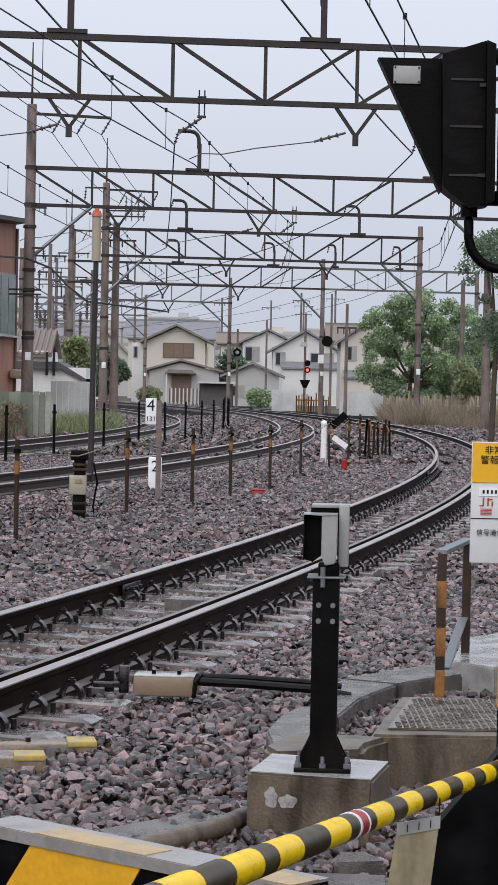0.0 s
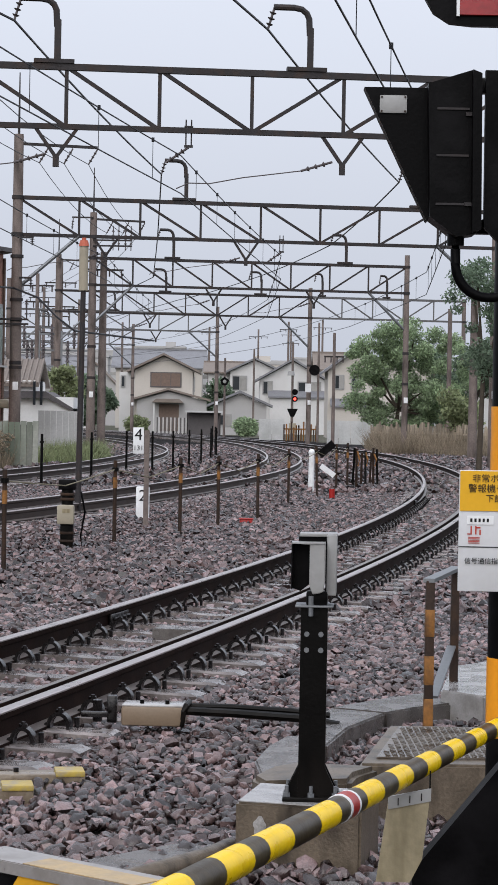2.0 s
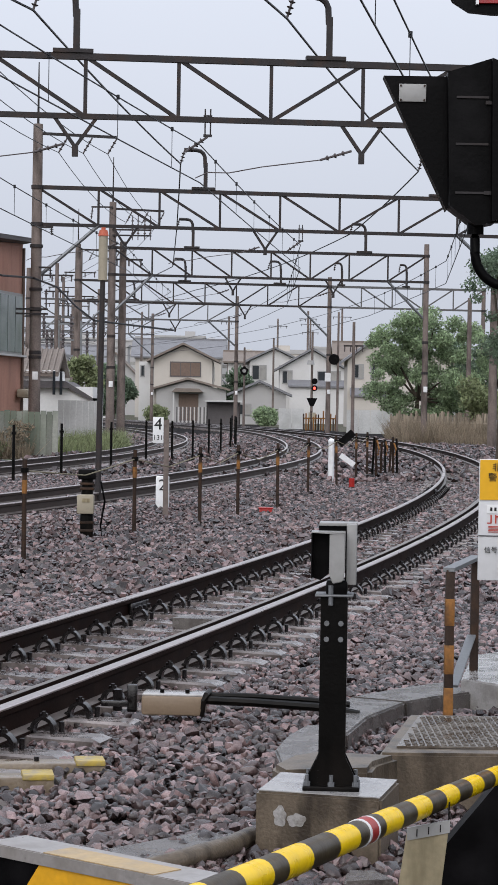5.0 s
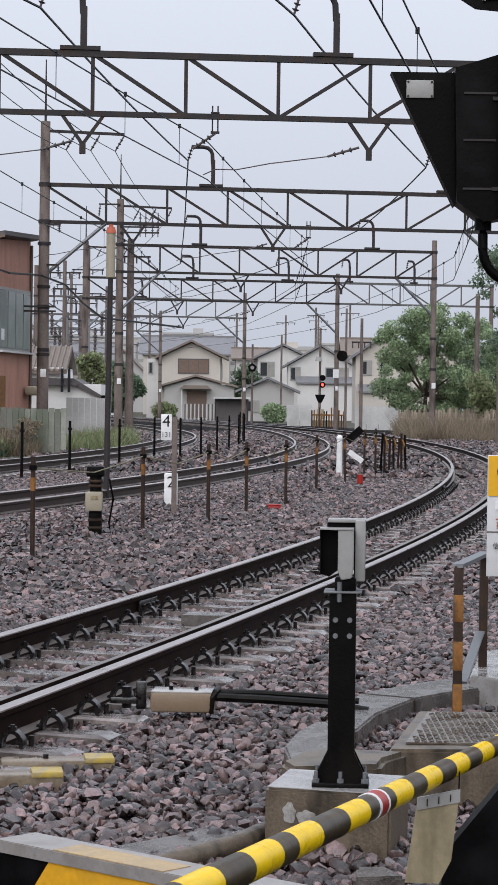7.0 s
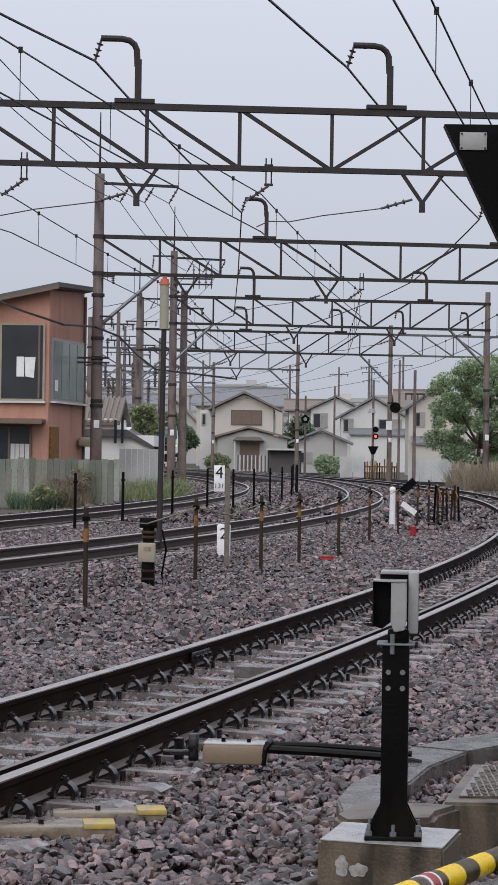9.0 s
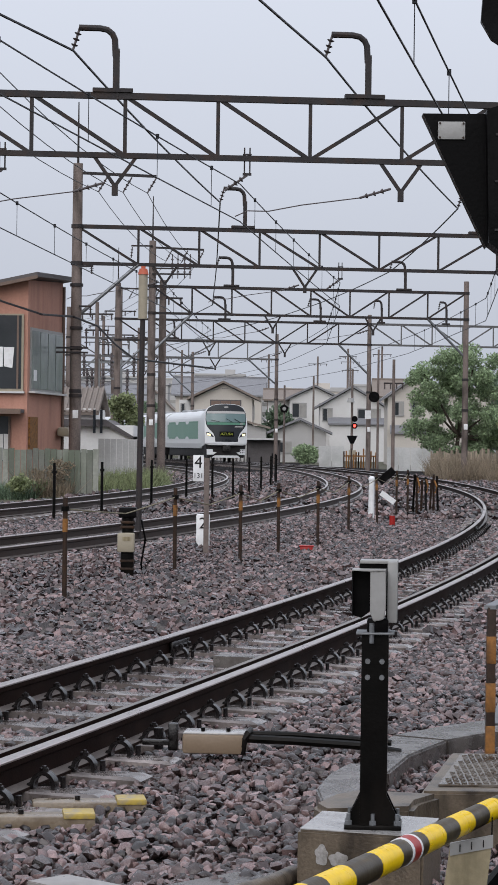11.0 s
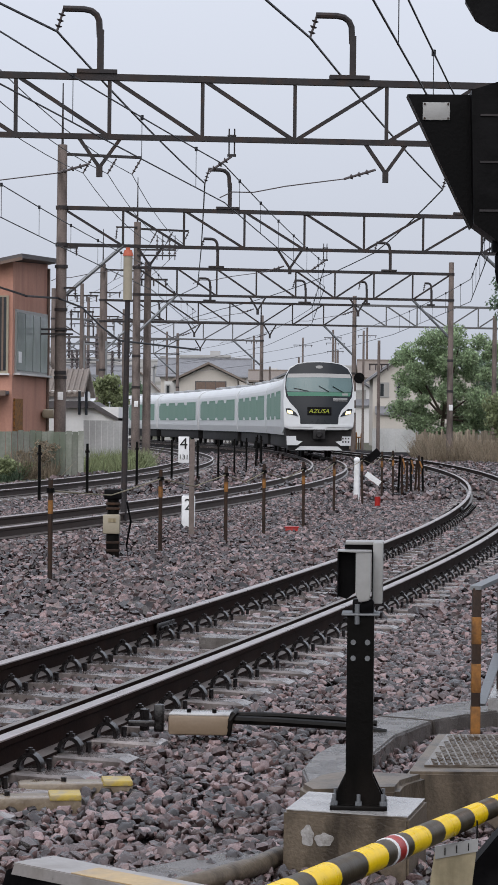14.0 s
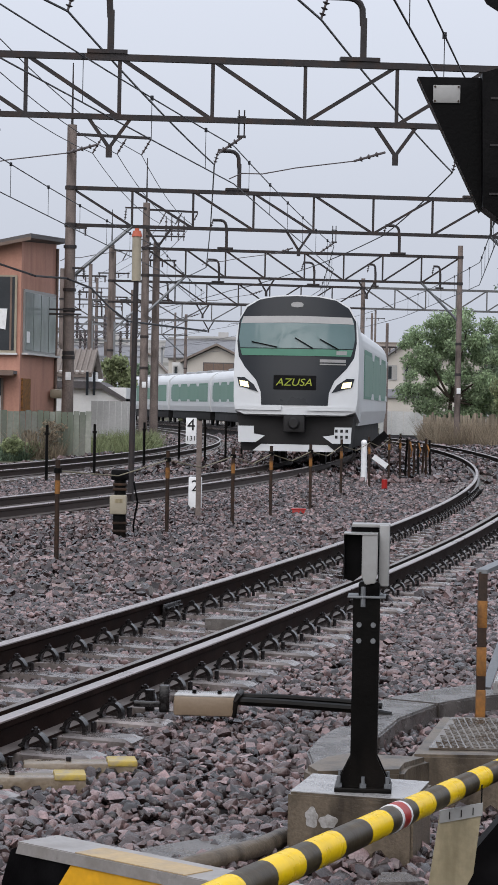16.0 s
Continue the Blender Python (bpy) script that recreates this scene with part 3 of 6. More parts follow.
def gantry(left, right, poles=(True, True), panels=9, feeder=False, hang=(), masts=(), flip=5, top_l=10.6, top_r=9.1, brace=True, drops=(), steel=None):
    """A portal of a lattice beam on two concrete poles. left, right: (x, y) of the ends; hang, masts: shares of the span."""
    a, b = Vector((*left, 0)), Vector((*right, 0))
    d = b - a
    steel = steel or M_STEEL
    g = thing("catenary_gantry", "dark lattice steel portal over the tracks on concrete poles", "overhead line portal", group="catenary gantries")
    zb, zt = 7.36, 8.56
    up = lambda f, z: a.lerp(b, f) + Vector((0, 0, z))
    for nm, z, w in (("top_chord", zt, 0.13), ("bottom_chord", zb, 0.11)):
        bm = bar4(B(), up(0, z), up(1, z), w, w)
        part(nm, bm, steel, g, smooth=False)
    for i in range(panels + 1):
        f = i / panels
        part("upright", bar4(B(), up(f, zb), up(f, zt), 0.075, 0.075), steel, g, smooth=False)
        if i < panels:
            f2 = (i + 1) / panels
            p, q = (up(f, zt), up(f2, zb)) if i < flip else (up(f, zb), up(f2, zt))
            part("diagonal", bar4(B(), p, q, 0.075, 0.075), steel, g, smooth=False)
    for use, f, top in ((poles[0], 0.0, top_l), (poles[1], 1.0, top_r)):
        if use:
            r0 = 0.2 if f == 0 else 0.15
            p = part("pole", rod(B(), up(f, -0.2), up(f, top), r0, r0 * 0.78, 14), M_POLE, g, "weathered concrete pole")
            for z in (zb, zt, 4.6, 3.2):
                part("band", rod(B(), up(f, z - 0.06), up(f, z + 0.06), r0, seg=14), M_STEEL, p)
            part("marker_plate", box(B(), up(f, 2.45) + Vector((0.03, -0.2, 0)), (0.18, 0.02, 0.26), bevel=0.004), M_WHITE, p, "small white plate")
            if brace:
                sgn = 1 if f == 0 else -1
                part("brace", rod(B(), up(f, 5.6), up(f + sgn * 1.0 / panels, zb), 0.06, seg=8), M_GALV, g, "grey steel stay")
            if feeder and f == 0:
                arm = B()
                bar4(arm, up(0, 10.3), up(0.16, 10.25), 0.09, 0.09)
                fa = part("feeder_arm", arm, M_STEEL, g)
                for k in (0.06, 0.11, 0.16):
                    ins = B()
                    insulator(ins, up(k, 10.2), up(k - 0.018, 9.7), 0.06, 3)
                    part("insulator", ins, M_INSUL, fa)
                part("tip_rod", rod(B(), up(0, top), up(0, top + 2.0), 0.045, 0.02, seg=6), M_STEEL, g)
    for f in masts:
        # goose-neck hanger on the beam
        bm = B()
        bar4(bm, up(f - 0.026, zt + 0.11), up(f + 0.022, zt + 0.11), 0.2, 0.08)
        bar4(bm, up(f + 0.002, zt), up(f + 0.002, zt + 0.95), 0.13, 0.13)
        pts = [up(f + 0.001, zt + 0.8), up(f, zt + 1.14), up(f - 0.003, zt + 1.25), up(f - 0.009, zt + 1.33), up(f - 0.018, zt + 1.36), up(f - 0.043, zt + 1.36)]
        tube(bm, pts, 0.065, 8)
        h = part("gooseneck", bm, M_STEEL, g)
        ins = B()
        insulator(ins, up(f - 0.042, zt + 1.36), up(f - 0.05, zt + 0.9), 0.08, 3)
        part("insulator", ins, M_INSUL, h)
    for f in hang:
        # V hanger below the beam with its registration arm
        bm = B()
        bar4(bm, up(f - 0.026, zb), up(f, zb - 0.62), 0.07, 0.07)
        bar4(bm, up(f + 0.026, zb), up(f, zb - 0.62), 0.07, 0.07)
        box(bm, up(f, zb - 0.7), (0.12, 0.12, 0.22))
        h = part("v_hanger", bm, M_STEEL, g)
        ins = B()
        insulator(ins, up(f - 0.012, zb - 0.55), up(f - 0.05, zb - 0.75), 0.06, 3)
        tube(ins, [up(f - 0.05, zb - 0.75), up(f - 0.12, zb - 0.92), up(f - 0.16, zb - 1.06), up(f - 0.185, zb - 1.06), up(f - 0.2, zb - 1.18)], 0.013, 6)
        part("registration_arm", ins, M_INSUL, h)
    for f in drops:
        # two threaded rods through the bottom chord with a strain insulator
        bm = B()
        w = 0.055 / d.length
        for q in (-w, w):
            rod(bm, up(f + q, zb + 0.22), up(f + q, zb - 0.32), 0.017, seg=6)
        bar4(bm, up(f - 1.6 * w, zb - 0.32), up(f + 1.6 * w, zb - 0.32), 0.05, 0.05)
        bar4(bm, up(f - 1.6 * w, zb + 0.08), up(f + 1.6 * w, zb + 0.08), 0.05, 0.03)
        h = part("drop_hanger", bm, steel, g, "threaded hanger rods")
        ins = B()
        insulator(ins, up(f, zb - 0.34), up(f - 0.45 / d.length, zb - 0.66), 0.065, 3)
        part("strain_insulator", ins, M_INSUL, h)
    return g


G = [((-9.17, 47.5), (7.66, 49.3)), ((-7.24, 77.4), (8.54, 79.9)), ((-6.6, 106.9), (7.65, 109.4)), ((-10.3, 135.5), (4.1, 138.5)), ((-15.5, 160.5), (-1.5, 164.5)), ((-22.5, 193), (-8.8, 198.5)), ((-32, 224), (-18, 232))]
gantry(*G[0], panels=9, hang=(0.322, 0.666), masts=(0.32, 0.623), flip=5, drops=(0.188, 0.48))
gantry(*G[1], panels=8, feeder=True, hang=(0.18, 0.47), masts=(0.342, 0.84), flip=5, drops=(0.544,))
gantry(*G[2], panels=8, feeder=True, hang=(0.38, 0.7), masts=(0.25, 0.8), flip=5)
gantry(*G[3], panels=8, feeder=True, hang=(0.36, 0.66), masts=(0.42, 0.8), flip=5)
# the farther portals carry the haze in their steel colour
gantry((4.15, 138.5), (13.2, 140.3), poles=(False, True), panels=5, masts=(0.07, 0.49), top_r=8.7, flip=3, brace=False, steel=M_STEELHAZE)
gantry(*G[4], panels=7, hang=(0.4, 0.7), masts=(0.5,), flip=4, steel=M_STEELHAZE)
gantry(*G[5], panels=7, hang=(0.4, 0.7), masts=(0.5,), flip=4, steel=M_STEELHAZE)
gantry(*G[6], panels=7, hang=(0.4, 0.7), flip=4, steel=M_STEELHAZE)


def wire(name, pts, r, label, sag=1.0, material=M_WIRE):
    """A sagging wire through its supports."""
    fine = []
    pts = [Vector(p) for p in pts]
    for a, b in zip(pts, pts[1:]):
        for k in range(8):
            f = k / 8
            fine.append(a.lerp(b, f) - Vector((0, 0, 0.0006 * sag * (b - a).length ** 2 * 4 * f * (1 - f) * 0.6)))
    fine.append(pts[-1])
    return solid(name, tube(B(), fine, r, 5), material, label, "wire")


def span_points(line, off, z, near):
    out = [Vector((x, y, z)) for x, y in near]
    for s in (109.5, 139, 169, 200, 232):
        out.append(line.at(s, off, z))
    return out


for line, zm, zc, near in ((T1, 6.5, 5.75, ((-4.5, -13), (0.1, 18), (4.38, 48.6), (6.2, 79.4))), (T2, 6.87, 6.11, ((-12, -13), (-5.9, 18), (-1.24, 48.6), (1.33, 78.1))), (T3, 6.66, 5.94, ((-18, -13), (-11.3, 18), (-6.22, 47.6), (-4.3, 78)))):
    wire("messenger_wire", span_points(line, 0.1, zm, near), 0.013, "dark messenger wire over the track", 0.25)
    wire("contact_wire", span_points(line, 0.1, zc, near), 0.013, "dark contact wire over the track", 0.05)
    dr = B()
    hi, lo = span_points(line, 0.1, zm, near), span_points(line, 0.1, zc, near)
    for i in range(1, 4):
        for f in (0.1, 0.26, 0.42, 0.58, 0.74, 0.9):
            sag = Vector((0, 0, 0.0006 * 0.25 * (hi[i + 1] - hi[i]).length ** 2 * 4 * f * (1 - f) * 0.6))
            a, b = hi[i].lerp(hi[i + 1], f) - sag, lo[i].lerp(lo[i + 1], f) - sag * 0.2
            rod(dr, a, b, 0.006, seg=4)
            rod(dr, a - Vector((0, 0, 0.04)), a + Vector((0, 0, 0.04)), 0.032, seg=6)
    tagged(solid("droppers", dr, M_WIRE, "thin droppers between the wires", "wire"), kind="stuff")


def over(i, f, z):
    return Vector((*G[i][0], 0)).lerp(Vector((*G[i][1], 0)), f) + Vector((0, 0, z))


for fs in ((0.27, 0.292, 0.2, 0.37, 0.45, 0.45), (0.573, 0.79, 0.75, 0.75, 0.8, 0.8)):
    pts = [over(i, f, 9.46) for i, f in enumerate(fs)]
    wire("feeder_cable", [Vector((-12.0 if fs[0] < 0.4 else -5.7, 18.5, 9.9))] + pts, 0.026, "thick dark feeder cable hung from the goosenecks", 0.3)
for k in (0.06, 0.11, 0.16):
    wire("feeder_line", [Vector((*G[i][0], 0)).lerp(Vector((*G[i][1], 0)), k - 0.018) + Vector((0, 0, 9.7)) for i in range(0, 7)], 0.013, "thin feeder line along the poles")


# ---- detector post on its block, beside the near track ----
def detector_post():
    t = thing("detector_post", "black steel post with a grey hooded sensor box on top", "sensor post", pose(0.284, 8.42, 0.2525, 0, 0, -3))
    bm = slab(B(), [(-0.047, -0.05), (0.047, -0.05), (0.047, 0.05), (0.038, 0.05), (0.038, -0.042), (-0.038, -0.042), (-0.038, 0.05), (-0.047, 0.05)], 0.0, 0.68, "z")
    bmesh.ops.recalc_face_normals(bm, faces=bm.faces)
    post = part("post", bm, M_BLACKM, t, "black painted steel section")
    for x in (-0.025, 0.025):
        for z in (0.53, 0.586):
            part("bolt", rod(B(), (x, -0.05, z), (x, -0.06, z), 0.0095, seg=8), M_GALV, post, "bright bolt head")
    bm = B()
    box(bm, (0, 0, 0.008), (0.2, 0.18, 0.016), bevel=0.003)
    for sx in (-1, 1):
        slab(bm, [(sx * 0.047, 0.016), (sx * 0.094, 0.016), (sx * 0.09, 0.03), (sx * 0.047, 0.12)], -0.052, -0.044)
        slab(bm, [(sx * 0.047, 0.016), (sx * 0.094, 0.016), (sx * 0.09, 0.03), (sx * 0.047, 0.12)], 0.03, 0.038)
    part("base_plate", bm, M_BLACKM, t, "black base plate with gussets")
    for x, y in ((-0.085, -0.07), (0.085, -0.07), (0.085, 0.07), (-0.085, 0.07), (0.0, -0.075)):
        bm = rod(B(), (x, y, 0.016), (x, y, 0.055), 0.007, seg=8)
        rod(bm, (x, y, 0.016), (x, y, 0.03), 0.013, seg=6)
        part("anchor_bolt", bm, M_GALV, t)
    bm = box(B(), (0, 0, 0.684), (0.134, 0.14, 0.008), bevel=0.002)
    rod(bm, (-0.012, -0.06, 0.65), (-0.012, -0.06, 0.72), 0.009, seg=8)
    part("bracket", bm, M_GALV, t, "grey bracket under the box")
    bm = box(B(), (0.008, 0.0, 0.71), (0.075, 0.1, 0.05), bevel=0.008)
    part("neck", bm, M_BLACK, t, "black neck")
    # hooded box: open dark mouth to one side, grey cover behind
    bm = slab(B(), [(-0.019, 0.76), (-0.006, 0.728), (0.03, 0.735), (0.036, 0.77), (0.036, 0.905), (-0.019, 0.903)], -0.085, 0.02)
    bmesh.ops.recalc_face_normals(bm, faces=bm.faces)
    bmesh.ops.bevel(bm, geom=list(bm.edges), offset=0.003, segments=2, affect="EDGES")
    part("hood", bm, M_GREYBOX, t, "light grey hood")
    bm = slab(B(), [(-0.083, 0.905), (-0.019, 0.903), (0.036, 0.905), (0.036, 0.909), (-0.083, 0.909)], -0.088, 0.03)
    part("hood_top", bm, M_GREYBOX, t)
    bm = slab(B(), [(-0.083, 0.745), (-0.05, 0.735), (-0.019, 0.76), (-0.019, 0.903), (-0.083, 0.903)], -0.02, 0.03)
    slab(bm, [(-0.083, 0.745), (-0.079, 0.744), (-0.079, 0.903), (-0.083, 0.903)], -0.085, -0.02)
    part("mouth", bm, M_BLACK, t, "dark open mouth of the sensor")
    bm = box(B(), (0.058, 0.03, 0.828), (0.036, 0.13, 0.215), bevel=0.005)
    part("cover_box", bm, M_GREYBOX, t, "light grey side cover")
    bm = box(B(), (0.01, 0.05, 0.932), (0.135, 0.11, 0.012), bevel=0.003)
    part("cap", bm, M_GREYBOX, t)
    # black solids fill the gap behind the hood in place of its shade
    bm = box(B(), (0.0385, 0.03, 0.825), (0.004, 0.11, 0.19))
    box(bm, (-0.01, 0.055, 0.86), (0.1, 0.08, 0.13))
    part("gap_shade", bm, M_BLACK, t, "black fill for the shaded gap behind the hood")
    return t


detector_post()
bm = slab(B(), [(0.0, 0.0), (0.455, 0.0), (0.41, 0.43), (-0.045, 0.43)], -0.15, 0.25, "z")
bmesh.ops.recalc_face_normals(bm, faces=bm.faces)
bmesh.ops.bevel(bm, geom=list(bm.edges), offset=0.01, segments=2, affect="EDGES")
blk = thing("concrete_block", "stained concrete foundation block with wet shiny top", "foundation", pose(0.017, 8.346, 0.0, 0, 0, -17.6))
part("block_body", bm, M_CONCD, blk, "stained concrete sides")
# thin skin with the top's wet sheen painted in as a paler colour
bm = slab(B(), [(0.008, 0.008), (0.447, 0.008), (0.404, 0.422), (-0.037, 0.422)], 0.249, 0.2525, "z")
part("top_skin", bm, M_SLABW, blk, "wet top, paled for sky sheen")
rng = random.Random(4)
for cx, cz, rx, rz in ((0.09, 0.165, 0.026, 0.032), (0.15, 0.155, 0.03, 0.026)):
    o = []
    for k in range(36):
        q = 2 * math.pi * k / 36
        w = 1 + 0.14 * math.sin(2 * q + cx * 50) + 0.1 * math.sin(5 * q + cz * 40) + rng.uniform(-0.03, 0.03)
        o.append((cx + rx * w * math.cos(q), cz + rz * w * math.sin(q)))
    bm = slab(B(), o, -0.002, -0.0005)
    solid("flaked_paint", bm, M_FLAKE, "flaked grey-white paint patch on the concrete block", "paint patch", m=pose(0.017, 8.346, 0.0, 0, 0, -17.6), smooth=False)


# ---- concrete troughs and slabs beside the track ----
def lid(label, poly, z0, z1, material=M_CONC, name="trough_lid", bevel=0.01):
    bm = slab(B(), poly, z0, z1, "z")
    bmesh.ops.recalc_face_normals(bm, faces=bm.faces)
    bmesh.ops.bevel(bm, geom=list(bm.edges), offset=bevel, segments=2, affect="EDGES")
    return solid(name, bm, material, label, "trough lid", group="cable trough lids")


lid("stained concrete trough end behind the block", [(0.078, 9.36), (0.16, 9.62), (0.27, 9.75), (0.6, 9.67), (0.5, 9.48), (0.47, 9.3), (0.12, 9.2)], -0.1, 0.19, M_CONCD, bevel=0.02)
lid("wet grey concrete slab beside the post", [(0.1, 10.4), (0.16, 10.85), (0.256, 11.22), (0.42, 11.2), (0.36, 10.4), (0.3, 9.85), (0.13, 9.85)], -0.1, 0.1)
lid("wet grey concrete slab behind the post", [(0.29, 11.28), (0.45, 11.25), (0.58, 11.9), (0.8, 12.5), (0.52, 12.68), (0.36, 12.0)], -0.1, 0.055)
lid("wet grey concrete slab on the bend of the trough", [(0.53, 12.71), (0.81, 12.53), (1.0, 12.8), (1.2, 13.0), (1.1, 13.5), (0.78, 13.1)], -0.1, 0.055)
lid("wet pale slab beyond the short frame", [(1.14, 13.05), (1.35, 12.78), (1.62, 13.4), (2.2, 14.4), (1.63, 14.75), (1.31, 14.3)], -0.1, 0.12, M_SLABW)
lid("wet broken concrete slab half buried in ballast", [(-0.502, 8.211), (-0.199, 8.556), (-0.019, 8.546), (0.0, 8.383), (-0.191, 8.192), (-0.278, 7.924), (-0.426, 7.905)], -0.1, 0.062)
lid("wet concrete slab at the foot of the block", [(0.316, 7.713), (0.412, 7.713), (0.469, 7.56), (0.297, 7.512)], -0.1, 0.1)
lid("pale concrete slab under the barrier bar", [(0.201, 7.369), (0.459, 7.35), (0.431, 6.89), (0.191, 6.89)], -0.1, 0.1)
bm = tube(B(), [(-0.42, 7.8, 0.05), (-0.25, 7.9, 0.08), (-0.07, 8.2, 0.08), (0.0, 8.5, 0.06)], 0.035, 10)
solid("buried_conduit", bm, M_CONCD, "grey conduit half buried in the ballast", "conduit")

pit = thing("cable_pit", "old concrete cable pit with a checker plate cover", "cable pit", pose(0, 0, 0))
bm = slab(B(), [(0.52, 9.72), (2.2, 9.78), (2.2, 10.95), (0.72, 10.95)], -0.15, 0.19, "z")
bmesh.ops.recalc_face_normals(bm, faces=bm.faces)
bmesh.ops.bevel(bm, geom=list(bm.edges), offset=0.012, segments=2, affect="EDGES")
part("pit_wall", bm, M_CONCD, pit, "stained concrete wall")
bm = slab(B(), [(0.6, 9.86), (2.1, 9.9), (2.1, 10.85), (0.76, 10.85)], 0.192, 0.2, "z")
cover = part("cover_plate", bm, M_CHECK, pit, "worn steel checker plate")
bm = B()
for i in range(46):
    for j in range(24):
        x, y = 0.62 + i * 0.03, 9.89 + j * 0.04
        if x > 0.62 + (y - 9.86) * 0.16 and y < 10.83:
            box(bm, (x, y, 0.202), (0.024, 0.007, 0.005), 45 if (i + j) % 2 else -45)
tagged(part("tread_pattern", bm, M_CHECK, cover, smooth=False), kind="stuff")

# ---- switch cover with its cables beside the near rail ----
sw = thing("rail_cable_box", "tan cable connection box clamped to the rail foot", "cable box", pose(-0.4, 12.2, 0.015, 0, 0, -4))
bm = box(B(), (0, 0, 0.05), (0.32, 0.2, 0.1), bevel=0.014)
part("cover", bm, M_TAN, sw, "tan moulded cover")
bm = box(B(), (0, 0, 0.103), (0.315, 0.18, 0.012), bevel=0.005)
part("lid", bm, M_SLABW, sw, "wet pale lid")
for x in (-0.06, 0.07):
    part("lid_bolt", rod(B(), (x, -0.03, 0.107), (x, -0.03, 0.128), 0.012, seg=6), M_BLACKM, sw)
bm = tube(B(), [(0.16, -0.06, 0.08), (0.4, -0.07, 0.075), (0.75, -0.08, 0.06), (0.95, -0.1, 0.03)], 0.022, 8)
part("cable", bm, M_BLACKM, sw, "black cable conduit")
bm = tube(B(), [(0.16, 0.02, 0.095), (0.4, 0.02, 0.095), (0.7, 0.0, 0.085), (0.9, -0.02, 0.07)], 0.016, 8)
part("cable", bm, M_BLACKM, sw, "black cable conduit")
bm = tube(B(), [(0.15, -0.09, 0.0), (0.16, -0.1, 0.08), (0.17, -0.09, 0.11), (0.18, 0.0, 0.12)], 0.014, 8)
part("strap", bm, M_BLACKM, sw)
bm = B()
box(bm, (-0.22, 0.03, 0.07), (0.05, 0.05, 0.14), bevel=0.006)
box(bm, (-0.3, -0.05, 0.05), (0.14, 0.03, 0.03), bevel=0.006)
rod(bm, (-0.3, 0.06, 0.0), (-0.3, 0.06, 0.11), 0.025, seg=8)
part("clamp", bm, M_CLIP, sw, "black rail clamp")

for x, y, w, rz in ((-1.1, 10.1, 0.52, 8), (-0.9, 10.52, 0.5, 8)):
    yb = thing("painted_sleeper_cap", "concrete sleeper end cap with worn yellow paint", "sleeper cap", pose(x, y, 0.0, 0, 0, rz), group="painted sleeper caps")
    part("cap_body", box(B(), (0, 0, -0.025), (w, 0.14, 0.075), bevel=0.008), M_CAP, yb)
    part("lifting_bolt", rod(B(), (-w * 0.1, 0, 0.01), (-w * 0.1, 0, 0.032), 0.012, seg=8), M_CLIP, yb)
    part("paint_band", box(B(), (w * 0.37, 0, 0.012), (w * 0.26, 0.153, 0.026), bevel=0.006), M_YPAINT, yb, "worn yellow paint")


# ---- short rail of angle iron ----
def short_rail():
    t = thing("short_guard_frame", "rusty angle iron frame with worn orange paint bands", "guard frame", pose(0, 0, 0))
    a, b = Vector((1.01, 12.3, -0.1)), Vector((1.25, 13.5, -0.1))
    za, zb_ = 0.87, 0.86
    for p, z, nm in ((a, za, 0), (b, zb_, 1)):
        po = part("upright", box(B(), p + Vector((0, 0, z / 2)), (0.045, 0.06, z), bevel=0.004), M_RUST, t, "rusty angle iron upright")
        if nm == 0:
            for z0, z1 in ((0.08, 0.26), (0.33, 0.48), (0.58, 0.72)):
                part("paint_band", box(B(), p + Vector((0, 0, (z0 + z1) / 2)), (0.048, 0.064, z1 - z0), bevel=0.003), M_RUSTOR, po, "worn orange paint")
    part("top_bar", bar4(B(), a + Vector((-0.01, -0.03, za)), b + Vector((0.01, 0.03, zb_)), 0.06, 0.02), M_GALV, t, "wet top bar")
    part("stay", bar4(B(), a + Vector((0.03, 0.05, 0.26)), b + Vector((-0.02, -0.05, 0.42)), 0.05, 0.012), M_GALV, t, "pale flat stay")
    return t


short_rail()


